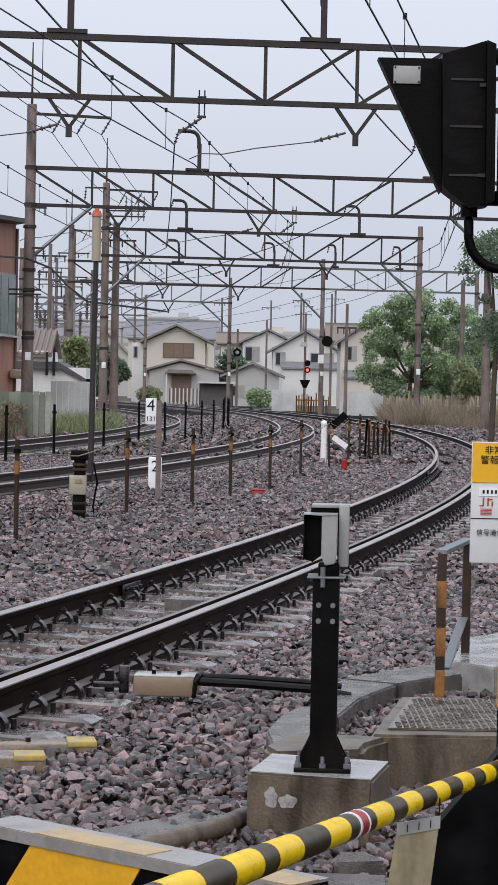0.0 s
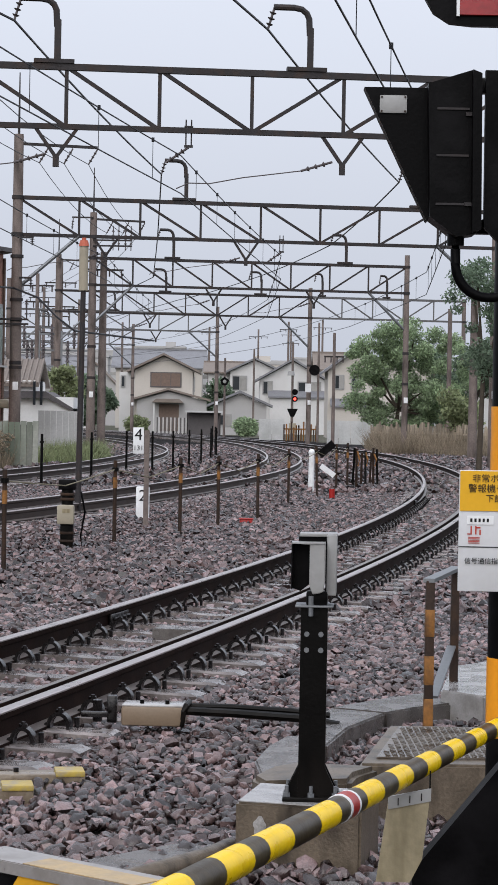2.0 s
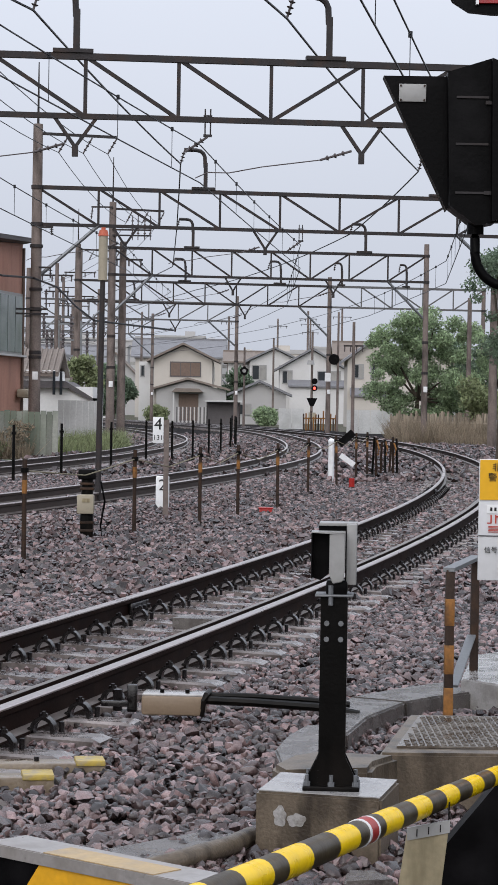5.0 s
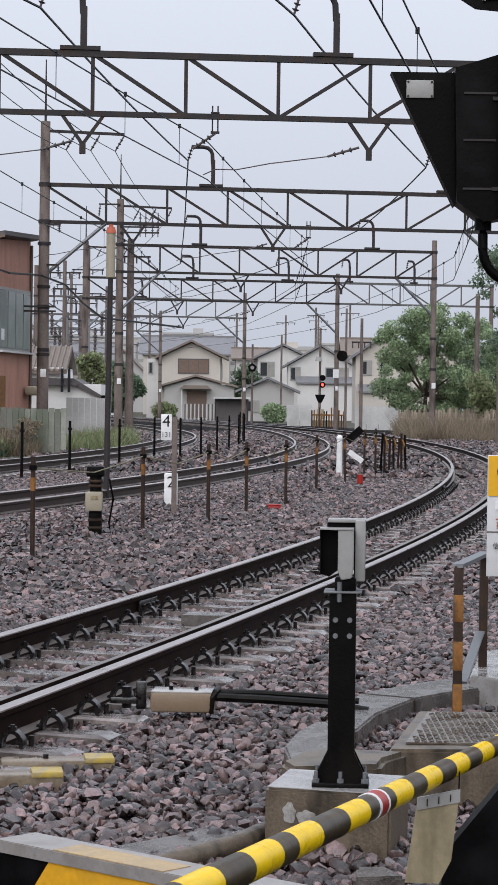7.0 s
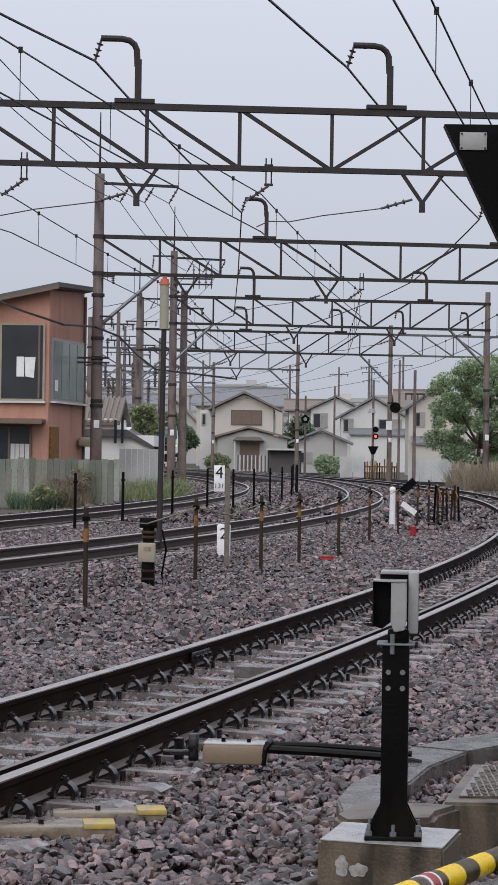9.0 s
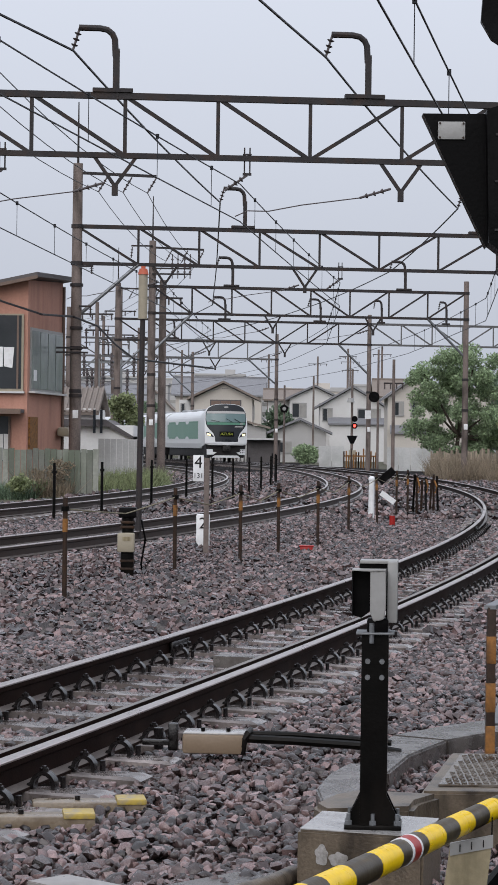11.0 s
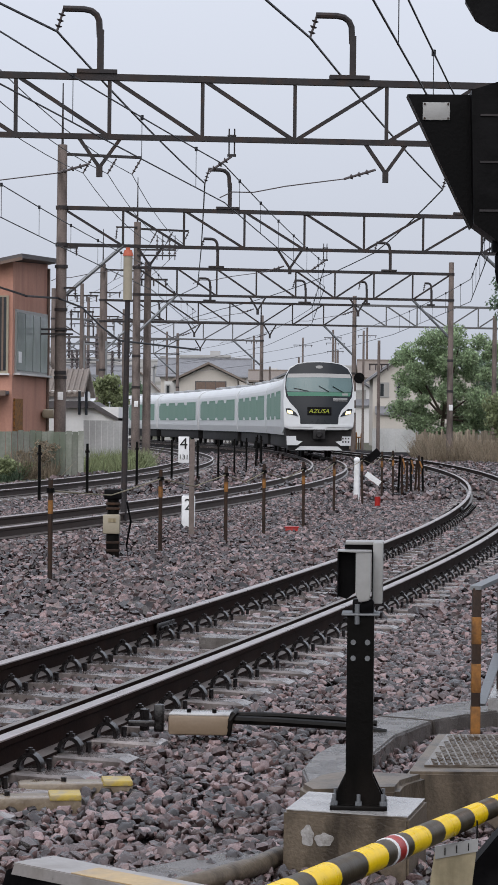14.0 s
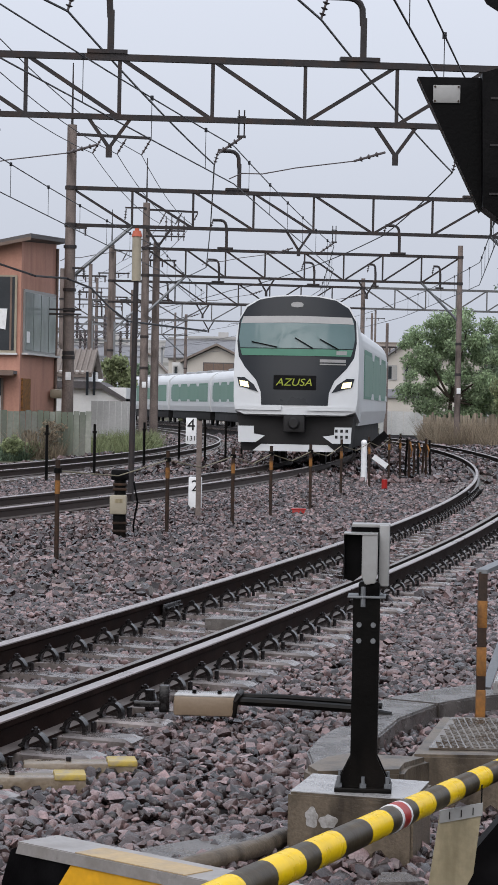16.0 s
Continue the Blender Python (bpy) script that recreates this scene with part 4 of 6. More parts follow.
# ---- level crossing mast with its backboard and sign ----
def crossing_mast():
    t = thing("crossing_signal_mast", "black and orange banded level crossing signal mast", "crossing signal", pose(0.8, 6.8, 0))
    rod_r = 0.075
    mast = part("mast", rod(B(), (0, 0, -0.1), (0, 0, 3.4), rod_r, seg=24), M_BLACK, t, "black mast")
    for z0, z1 in ((0.7, 0.925), (1.42, 1.64), (0.0, 0.22)):
        part("orange_band", rod(B(), (0, 0, z0), (0, 0, z1), rod_r + 0.002, seg=24), M_ORANGE, mast, "orange band")
    # wedge-shaped backboard seen from behind
    bm = slab(B(), [(-0.46, 2.53), (-0.285, 2.53), (-0.265, 2.19), (-0.278, 2.155)], -0.1, -0.03)
    part("side_board", bm, M_BLACK, t, "black slanting side board")
    bm = slab(B(), [(-0.285, 2.535), (-0.16, 2.575), (-0.145, 2.12), (-0.2, 2.11), (-0.275, 2.165)], -0.16, -0.02)
    body = part("housing", bm, M_BLACK, t, "black sheet metal housing")
    for z in (2.465, 2.335, 2.2):
        part("seam", box(B(), (-0.215, -0.162, z), (0.09, 0.006, 0.006)), M_STEEL, body, "folded seam")
    for z in (2.45, 2.2):
        part("latch", box(B(), (-0.17, -0.165, z), (0.02, 0.01, 0.01)), M_STEEL, body)
    bm = slab(B(), [(-0.165, 2.57), (-0.14, 2.56), (-0.135, 2.13), (-0.16, 2.12)], -0.2, 0.0)
    part("edge_frame", bm, M_BLACK, body)
    for z in (2.55, 2.15):
        part("mast_bracket", box(B(), (-0.1, 0, z), (0.14, 0.05, 0.04), bevel=0.005), M_BLACK, t)
    bm = slab(B(), [(-0.122, 2.58), (0.06, 2.58), (0.06, 2.05), (-0.03, 2.05), (-0.12, 2.14)], -0.12, -0.09)
    part("rear_cover", bm, M_BLACK, t, "black rear cover")
    bm = box(B(), (-0.379, -0.104, 2.482), (0.076, 0.006, 0.05), bevel=0.002)
    part("label_plate", bm, M_GREYBOX, t, "pale rating plate")
    for x in (-0.412, -0.346):
        for z in (2.462, 2.502):
            part("rivet", rod(B(), (x, -0.106, z), (x, -0.11, z), 0.003, seg=8), M_RUST, t)
    pts = [(-0.195, -0.08, 2.13), (-0.195, -0.08, 2.08)]
    for k in range(15):
        q = radians(180 + 11 * k)
        pts.append((-0.1 + 0.095 * math.cos(q), -0.085, 2.04 + 0.095 * math.sin(q)))
    bm = tube(B(), pts, 0.014, 10)
    rod(bm, (-0.195, -0.08, 2.09), (-0.195, -0.08, 2.14), 0.024, seg=12)
    part("conduit", bm, M_BLACK, t, "black flexible conduit")
    # warning lamp above
    bm = B()
    slab(bm, [(-0.3, 2.79), (-0.27, 2.74), (-0.225, 2.712), (-0.16, 2.706), (0.15, 2.706), (0.26, 2.76), (0.28, 2.82), (0.28, 3.1), (-0.28, 3.1)], -0.1, -0.07)
    ws = part("lamp_board", bm, M_BLACK, t, "black rounded lamp board")
    bm = slab(B(), [(-0.2, 2.735), (-0.09, 2.735), (-0.09, 3.0), (-0.2, 3.0)], -0.115, -0.1)
    part("red_panel", bm, M_REDLENS, ws, "red lit panel")
    bm = slab(B(), [(-0.207, 2.73), (-0.199, 2.73), (-0.199, 3.0), (-0.207, 3.0)], -0.118, -0.1)
    part("panel_rim", bm, M_WHITE, ws, "white rim")
    return t


crossing_mast()


def notice():
    t = thing("emergency_notice", "orange and white emergency notice panel with printed lines", "notice board", pose(0.79, 6.68, 1.29, 0, 0, 0))
    w, h = 0.33, 0.34
    part("board", box(B(), (0, 0.003, 0), (w, 0.006, h), bevel=0.002), M_SIGNW, t, "white plate")
    part("orange_field", box(B(), (0, -0.0015, 0.112), (w - 0.004, 0.003, 0.112)), M_SIGNORANGE, t, "orange upper field")
    part("rule", box(B(), (0, -0.001, -0.045), (w, 0.002, 0.0025)), M_INK, t)
    rows = [("writing", "非常ボタン", 0.025, M_INK, -0.128, 0.146), ("writing", "警報機や遮", 0.026, M_INK, -0.14, 0.118), ("writing", "下記へ", 0.024, M_INK, -0.09, 0.09), ("writing", "信号通信指令", 0.019, M_INK, -0.148, -0.085)]
    for nm, txt, size, m, x, z in rows:
        me = text_mesh(txt, size, m, 0.0006)
        me.transform(Matrix.Rotation(radians(90), 4, "X"))
        xs = [v.co.x for v in me.vertices]
        me.transform(Matrix.Translation((x - (min(xs) if xs else 0), -0.0045, z)))
        part(nm, me, None, t)
    part("pale_strip", box(B(), (-0.105, -0.0012, 0.03), (0.075, 0.002, 0.024)), M_WHITE, t, "pale printed strip")
    bm = B()
    for k in range(5):
        box(bm, (-0.13 + k * 0.0115, -0.003, 0.03), (0.006, 0.001, 0.01))
    part("print_bars", bm, M_INK, t)
    bm = B()
    for dx, dz, w, h in ((-0.13, 0.002, 0.004, 0.024), (-0.136, -0.009, 0.01, 0.003), (-0.117, 0.002, 0.004, 0.024), (-0.11, 0.009, 0.012, 0.004), (-0.105, -0.004, 0.004, 0.014)):
        box(bm, (dx, -0.002, dz), (w, 0.001, h))
    for k in range(5):
        box(bm, (-0.122, -0.002, -0.018 - 0.004 * k), (0.032, 0.001, 0.0018))
    part("red_mark", bm, M_REDINK, t, "small red mark")
    return t


notice()


# ---- barrier bar and its machine ----
PIVOT = Vector((-0.287, 2.6, 0.955))
BAR_YAW = math.degrees(math.atan2(-0.0877, 0.3335))


def barrier_bar():
    """Local y runs along the bar from the pivot to the tip; pitch 0.345 m."""
    t = thing("crossing_barrier_bar", "tapered yellow and black banded crossing barrier bar with red tape", "barrier bar", pose(*PIVOT, -4.4, 0, BAR_YAW))
    p, u0 = 0.345, 7.2
    rad = lambda y: 0.0272 - 0.0003 * (y / p)
    edges = [-0.9]
    for k in (-9, -8, -7, -6, -5, -4, -3.21, -2.117, -0.93, 0, 1, 2, 3, 4, 5, 6):
        edges += [(k + u0 - 0.25) * p, (k + u0 + 0.25) * p]
    edges += [(6.75 + u0) * p, (7.1 + u0) * p]
    edges = [e for e in edges if e >= -0.9]
    for i, (a, b) in enumerate(zip(edges, edges[1:])):
        yellow = i % 2 == 1
        bm = B()
        if i == len(edges) - 2:
            tube(bm, [(0, a, 0), (0, b - 0.02, 0)], rad(a), 20)
            bmesh.ops.create_uvsphere(bm, u_segments=20, v_segments=10, radius=rad(b), matrix=Matrix.Translation((0, b - 0.02, 0)))
        else:
            tube(bm, [(0, a, 0), (0, (a + b) / 2, 0), (0, b, 0)], rad((a + b) / 2), 20)
        part("yellow_band" if yellow else "black_band", bm, M_YEL if yellow else M_BARBLK, t)
    yr = (-1.5 + u0) * p
    part("red_tape", tube(B(), [(0, yr - 0.03, 0), (0, yr + 0.03, 0)], rad(yr) + 0.0015, 20), M_REDTAPE, t, "red reflective tape")
    for s in (-0.037, 0.037):
        part("white_tape", tube(B(), [(0, yr + s - 0.007, 0), (0, yr + s + 0.007, 0)], rad(yr) + 0.0018, 20), M_WHITE, t, "white tape edge")
    # hanging plate under the bar
    yp = (0.35 + u0) * p
    m = pose(0.01, yp, -0.03, 0, 0, -BAR_YAW)
    bm = slab(B(), [(-0.045, -0.02), (0.045, 0.0), (0.03, -0.15), (0.005, -0.2), (-0.068, -0.2)], -0.003, 0.003)
    plate = part("hanging_plate", bm, M_PLATE, t, "pale bent plate hung under the bar", at=m)
    bm = slab(B(), [(-0.046, -0.045), (0.0455, -0.025), (0.0455, 0.002), (-0.046, -0.018)], -0.006, 0.005)
    part("clamp_strip", bm, M_GREYBOX, plate, "white strip with screws")
    for x in (-0.025, 0.0, 0.025):
        part("screw", box(B(), (x, -0.007, -0.022 + 0.22 * x), (0.002, 0.002, 0.016)), M_BLACKM, plate)
    part("tie_wire", box(B(), (0.043, 0, 0.015), (0.003, 0.003, 0.05)), M_BLACKM, plate)
    return t


bar = barrier_bar()
mach = thing("barrier_machine", "grey crossing barrier machine holding the bar", "barrier machine", pose(-0.62, 1.75, 0, 0, 0, BAR_YAW))
part("cabinet", box(B(), (0, -0.1, 0.5), (0.3, 0.4, 1.1), bevel=0.02), M_GREYBOX, mach)
part("bar_holder", box(B(), (0.08, 0.02, 1.06), (0.12, 0.25, 0.1), bevel=0.01), M_BLACKM, mach)


def striped_guard():
    """A low boxed guard rail with slanting yellow and black stripes."""
    a, b = Vector((-0.605, 5.46)), Vector((0.14, 4.79))
    d = (b - a)
    t = thing("striped_guard_beam", "yellow and black striped boxed steel guard beam with pale top", "guard beam", pose(a.x, a.y, 0.6, 0, 0, math.degrees(math.atan2(d.y, d.x))))
    ln = d.length
    bm = slab(B(), [(0.0, -0.1), (0.03, -0.02), (0.07, -0.003), (ln, -0.003), (ln, -0.28), (0.0, -0.28)], -0.05, 0.06)
    part("beam", bm, M_BLACK, t, "black box beam")
    bm = slab(B(), [(0.06, -0.002), (ln, -0.002), (ln, 0.004), (0.062, 0.004)], -0.056, 0.064)
    part("top_face", bm, M_BEAMTOP, t, "worn wet grey top")
    part("pale_edge", slab(B(), [(0.055, -0.024), (ln, -0.024), (ln, 0.002), (0.066, 0.002)], -0.058, -0.0545), M_BEAMTOP, t, "pale strip along the upper edge")
    x = 0.25
    while x < ln:
        bm = slab(B(), [(x, -0.004), (min(x + 0.34, ln), -0.004), (min(x + 0.34, ln) - 0.13, -0.2), (x - 0.15, -0.2)], -0.053, -0.049)
        part("yellow_stripe", bm, M_YELSTRIPE, t, "slanting yellow stripe")
        bm = slab(B(), [(x, 0.0035), (min(x + 0.34, ln), 0.0035), (min(x + 0.34, ln), 0.006), (x, 0.006)], -0.056, 0.03)
        part("faded_stripe", bm, M_FADED, t, "faded yellow paint on the top")
        x += 0.62
    for x in (0.1, ln - 0.1):
        part("leg", box(B(), (x, 0.0, -0.45), (0.06, 0.06, 0.4)), M_BLACK, t)
    return t


striped_guard()
dark = thing("mast_foot_cover", "black sheet steel cover at the foot of the signal mast", "steel cover", pose(0, 0, 0))
bm = slab(B(), [(0.5, -0.1), (0.5, 0.36), (0.67, 0.57), (1.0, 0.98), (1.0, -0.1)], 6.52, 6.6)
part("cover_sheet", bm, M_BLACK, dark)
bm = rod(B(), (0.56, 6.24, -0.1), (0.56, 6.24, 0.26), 0.012, seg=8)
rod(bm, (0.56, 6.24, 0.18), (0.56, 6.24, 0.24), 0.02, seg=6)
part("anchor_bolt", bm, M_GALV, dark)


# ---- posts, markers and small things between the tracks ----
def rope_post():
    t = thing("rope_post", "dark steel post with a yellow reflective band", "post", group="rope posts between the tracks")
    part("shaft", rod(B(), (0, 0, -0.25), (0, 0, 1.13), 0.026, seg=10), M_RUST, t)
    part("yellow_band", rod(B(), (0, 0, 0.77), (0, 0, 0.91), 0.029, seg=10), M_RUSTOR, t, "yellow orange band")
    part("collar", rod(B(), (0, 0, 0.99), (0, 0, 1.04), 0.045, seg=10), M_BLACKM, t)
    return t


near_posts = [(-2.42, 24.93), (-1.57, 30.86), (-0.79, 33.7), (-0.27, 35.92), (0.35, 38.46), (0.98, 44.89), (1.69, 50.0), (2.3, 55.0), (2.67, 57.5)]
rp = rope_post()
rp.matrix_basis = pose(*near_posts[0], -0.13)
for x, y in near_posts[1:]:
    copy_thing(rp, pose(x, y, -0.13, 0, random.uniform(-1.5, 1.5), random.uniform(0, 360)))
for i, (a, b) in enumerate(zip(near_posts, near_posts[1:])):
    wire("slack_rope", [(a[0], a[1], 0.88), ((a[0] + b[0]) / 2, (a[1] + b[1]) / 2, 0.75), (b[0], b[1], 0.88)], 0.008, "slack pale cord between the posts", material=M_ROPE)


def thin_post():
    t = thing("thin_post", "thin black steel fence post", "post", group="thin posts between the tracks")
    part("shaft", rod(B(), (0, 0, -0.25), (0, 0, 1.08), 0.034, 0.03, seg=8), M_BLACKM, t)
    part("ring", rod(B(), (0, 0, 0.88), (0, 0, 0.93), 0.05, seg=8), M_BLACKM, t)
    return t


tp = thin_post()
far_posts = [(-4.85, 47.6), (-4.23, 51.7), (-3.58, 58.7), (-3.03, 65.4), (-2.34, 66.0), (-1.84, 68.7), (-1.5, 74.8), (-1.2, 79.8), (-0.94, 85.5), (-0.8, 91.8), (-0.9, 98.0), (-1.1, 105.0)]
tp.matrix_basis = pose(*far_posts[0], 0.06)
for x, y in far_posts[1:]:
    copy_thing(tp, pose(x, y, 0.06))
bw = thing("bundled_posts", "bundle of old yellow and brown posts tied together", "post bundle", pose(3.05, 56.5, -0.13))
for k in range(7):
    part("post", rod(B(), (k * 0.1 - 0.3, random.uniform(-0.2, 0.2), -0.1), (k * 0.1 - 0.3 + random.uniform(-0.04, 0.04), 0, random.uniform(0.75, 1.1)), 0.028, seg=8), M_RUST if k % 3 else M_BLACKM, bw)
for k in range(3):
    x = k * 0.2 - 0.2
    part("rope_coil", tube(B(), [(x, -0.06, 0.95 - 0.03 * k), (x + 0.05, -0.1, 0.75), (x + 0.02, -0.07, 0.6)], 0.022, 6), M_RUSTOR, bw, "faded yellow rope coil")

rl = thing("relay_box", "cream relay box on a short black post", "relay box", pose(-2.1, 29.7, -0.13))
part("stand", box(B(), (0, 0, 0.25), (0.16, 0.16, 0.5), bevel=0.02), M_BLACKM, rl)
part("box", box(B(), (-0.01, -0.12, 0.47), (0.21, 0.16, 0.24), bevel=0.02), M_CREAM, rl, "cream painted box")
part("neck", rod(B(), (0, 0, 0.5), (0, 0, 0.8), 0.075, seg=12), M_BLACKM, rl)
for z in (0.14, 0.24, 0.66, 0.72):
    part("band", box(B(), (0, 0, z), (0.172, 0.172, 0.035), bevel=0.008), M_RUST, rl, "rusty band")
part("label", box(B(), (0.0, -0.203, 0.52), (0.1, 0.006, 0.05)), M_PLATE, rl, "small faded label")
part("head", box(B(), (0, 0, 0.84), (0.22, 0.2, 0.13), bevel=0.02), M_BLACK, rl, "black head")
part("cable", tube(B(), [(0.17, 0, 0.75), (0.22, 0, 0.5), (0.17, 0, 0.2), (0.2, 0, 0.0)], 0.013, 8), M_BLACK, rl)

lp = thing("warning_light_pole", "slim pole topped by a pale cylinder with a red cap", "warning light", pose(-2.43, 36.6, 0.06))
part("pole", rod(B(), (0, 0, -0.3), (0.03, 0, 3.44), 0.05, 0.04, 12), M_STEEL, lp)
part("cylinder", rod(B(), (0.03, 0, 3.42), (0.03, 0, 4.1), 0.07, seg=20), M_CREAM, lp, "pale grey cylinder")
bm = rod(B(), (0.03, 0, 4.1), (0.03, 0, 4.19), 0.084, 0.06, 20)
rod(bm, (0.03, 0, 4.19), (0.03, 0, 4.23), 0.035, seg=10)
part("cap", bm, M_REDCAP, lp, "faded red cap")

s4 = thing("kilometre_sign", "white numbered sign board on a grey post", "track sign", pose(-1.365, 34.5, -0.13))
part("post", box(B(), (0.06, 0, 0.7), (0.075, 0.05, 1.6)), M_POLE, s4)
part("board", box(B(), (-0.06, -0.04, 1.35), (0.155, 0.012, 0.38), bevel=0.004), M_WHITE, s4)
for txt, size, z in (("4", 0.24, 1.43), ("131", 0.1, 1.24)):
    me = text_mesh(txt, size, M_INK, 0.002)
    me.transform(Matrix.Translation((-0.06, -0.05, z)) @ Matrix.Rotation(radians(90), 4, "X"))
    part("numeral", me, None, s4)
s2 = thing("distance_post", "short white marker post with a black numeral", "marker post", pose(-1.41, 36.0, -0.13))
part("post", box(B(), (0, 0, 0.3), (0.2, 0.18, 0.68), bevel=0.02), M_WHITE, s2)
me = text_mesh("2", 0.24, M_INK, 0.002)
me.transform(Matrix.Translation((0, -0.093, 0.5)) @ Matrix.Rotation(radians(90), 4, "X"))
part("numeral", me, None, s2)
wp = thing("white_marker_post", "white round-topped marker post with slanted boards", "marker post", pose(1.66, 53.0, -0.08))
bm = rod(B(), (0, 0, -0.1), (0, 0, 0.88), 0.074, 0.062, 14)
bmesh.ops.create_uvsphere(bm, u_segments=14, v_segments=8, radius=0.075, matrix=Matrix.Translation((0, 0, 0.9)))
part("post", bm, M_WHITE, wp)
part("black_board", box(B(), (0, 0, 0), (0.42, 0.02, 0.17)), M_BLACK, wp, "black slanted board", at=pose(0.33, -0.05, 0.98, 0, -42, 0))
part("white_board", box(B(), (0, 0, 0), (0.38, 0.02, 0.12)), M_WHITE, wp, "white slanted board", at=pose(0.36, -0.05, 0.5, 0, 35, 0))
rc = thing("red_marker", "red painted cylinder standing in the ballast", "marker", pose(1.95, 48.6, -0.13))
part("cylinder", rod(B(), (0, 0, 0), (0, 0, 0.28), 0.06, seg=14), M_REDTAPE, rc)
rf = thing("red_box", "low red metal box in the ballast", "box", pose(0.16, 37.1, -0.13))
part("body", box(B(), (0, 0, 0.06), (0.2, 0.16, 0.14), bevel=0.01), M_REDTAPE, rf)
part("lid", box(B(), (0, 0, 0.135), (0.23, 0.18, 0.02), bevel=0.006), M_REDTAPE, rf)


# ---- houses and yards beyond the line ----
def gable_poly(x0, x1, z0, ze, zr):
    xm = (x0 + x1) / 2
    return [(x0, z0), (x1, z0), (x1, ze), (xm, zr), (x0, ze)]


def roof_gable(bm, x0, x1, ze, zr, y0, y1, th=0.22, over=0.55):
    """Two sloping roof slabs, ridge along y."""
    xm = (x0 + x1) / 2
    sl = (zr - ze) / (xm - x0)
    for sg in (-1, 1):
        xe = xm + sg * (xm - x0 + over)
        zo = ze - sl * over
        slab(bm, [(xm, zr), (xe, zo), (xe, zo + th), (xm, zr + th)], y0 - over, y1 + over)


def window(parent, x0, x1, z0, z1, y, glass=M_GLASSD, frame_m=M_GREYBOX, panes=2):
    w = part("window", box(B(), ((x0 + x1) / 2, y - 0.03, (z0 + z1) / 2), (x1 - x0 + 0.16, 0.1, z1 - z0 + 0.16)), frame_m, parent, smooth=False)
    for k in range(panes):
        a, b = x0 + (x1 - x0) * k / panes, x0 + (x1 - x0) * (k + 1) / panes
        part("pane", box(B(), ((a + b) / 2, y - 0.085, (z0 + z1) / 2), (b - a - 0.06, 0.02, z1 - z0 - 0.05)), glass if k % 2 == 0 else M_CURTAIN if glass is M_GLASSD else glass, w, smooth=False)
    return w


def house_front():
    """The house with its gable to the line."""
    h = thing("house", "two-storey cream house with grey tiled gable roof and porch", "house", pose(0, 230, -0.13))
    part("wall", slab(B(), gable_poly(-10.0, -4.4, 0, 6.0, 7.35), 0, 9), M_WALLC, h, smooth=False)
    bm = B()
    roof_gable(bm, -10.0, -4.4, 6.1, 7.45, 0, 9, over=0.7)
    part("roof", bm, M_ROOFB, h, smooth=False)
    part("wing_wall", box(B(), (-10.7, 4, 2.9), (1.6, 6, 5.8)), M_WALLW, h, smooth=False)
    window(h, -8.4, -5.55, 4.45, 5.75, 0, M_WOOD, M_ROOF, 3)
    bm = slab(B(), [(-10.2, 3.05), (-6.7, 4.1), (-2.6, 3.05), (-2.6, 3.25), (-6.7, 4.3), (-10.2, 3.25)], -1.6, 0.3)
    part("lower_roof", bm, M_ROOFB, h, smooth=False)
    part("porch_wall", slab(B(), [(-9.7, 0), (-3.0, 0), (-3.0, 3.1), (-6.7, 3.95), (-9.7, 3.1)], -1.1, 0), M_WALLG, h, smooth=False)
    bm = slab(B(), [(-8.2, 2.9), (-7.8, 3.25), (-5.6, 3.25), (-5.2, 2.9)], -2.6, -1.1)
    part("porch_roof", bm, M_ROOFB, h, smooth=False)
    part("door", box(B(), (-6.6, -1.12, 1.45), (1.9, 0.1, 2.6)), M_WOOD, h, smooth=False)
    part("porch_post", box(B(), (-8.0, -2.4, 1.45), (0.12, 0.12, 2.9)), M_WALLW, h, smooth=False)
    window(h, -11.3, -11.0, 4.4, 5.4, 0.98, panes=1)
    return h


def simple_house(label, x0, x1, y, depth, ze, zr, wall_m, roof_m, wins=(), lean=None):
    h = thing("house", label, "house", pose(0, y, -0.13))
    part("wall", slab(B(), gable_poly(x0, x1, 0, ze, zr), 0, depth), wall_m, h, smooth=False)
    bm = B()
    roof_gable(bm, x0, x1, ze + 0.08, zr + 0.08, 0, depth)
    part("roof", bm, roof_m, h, smooth=False)
    for w in wins:
        window(h, *w, 0)
    if lean:
        a, b, z0, z1 = lean
        part("lean_to_wall", box(B(), ((a + b) / 2, -0.6, z0 / 2), (b - a - 0.3, 1.2, z0)), wall_m, h, smooth=False)
        bm = B()
        v = [(a, -1.5, z0), (b, -1.5, z0), (b, 0, z1), (a, 0, z1)]
        lo = [bm.verts.new(p) for p in v]
        hi = [bm.verts.new((p[0], p[1], p[2] + 0.16)) for p in v]
        bm.faces.new(lo[::-1])
        bm.faces.new(hi)
        for i in range(4):
            j = (i + 1) % 4
            bm.faces.new((lo[i], lo[j], hi[j], hi[i]))
        part("lean_to_roof", bm, roof_m, h, smooth=False)
    return h


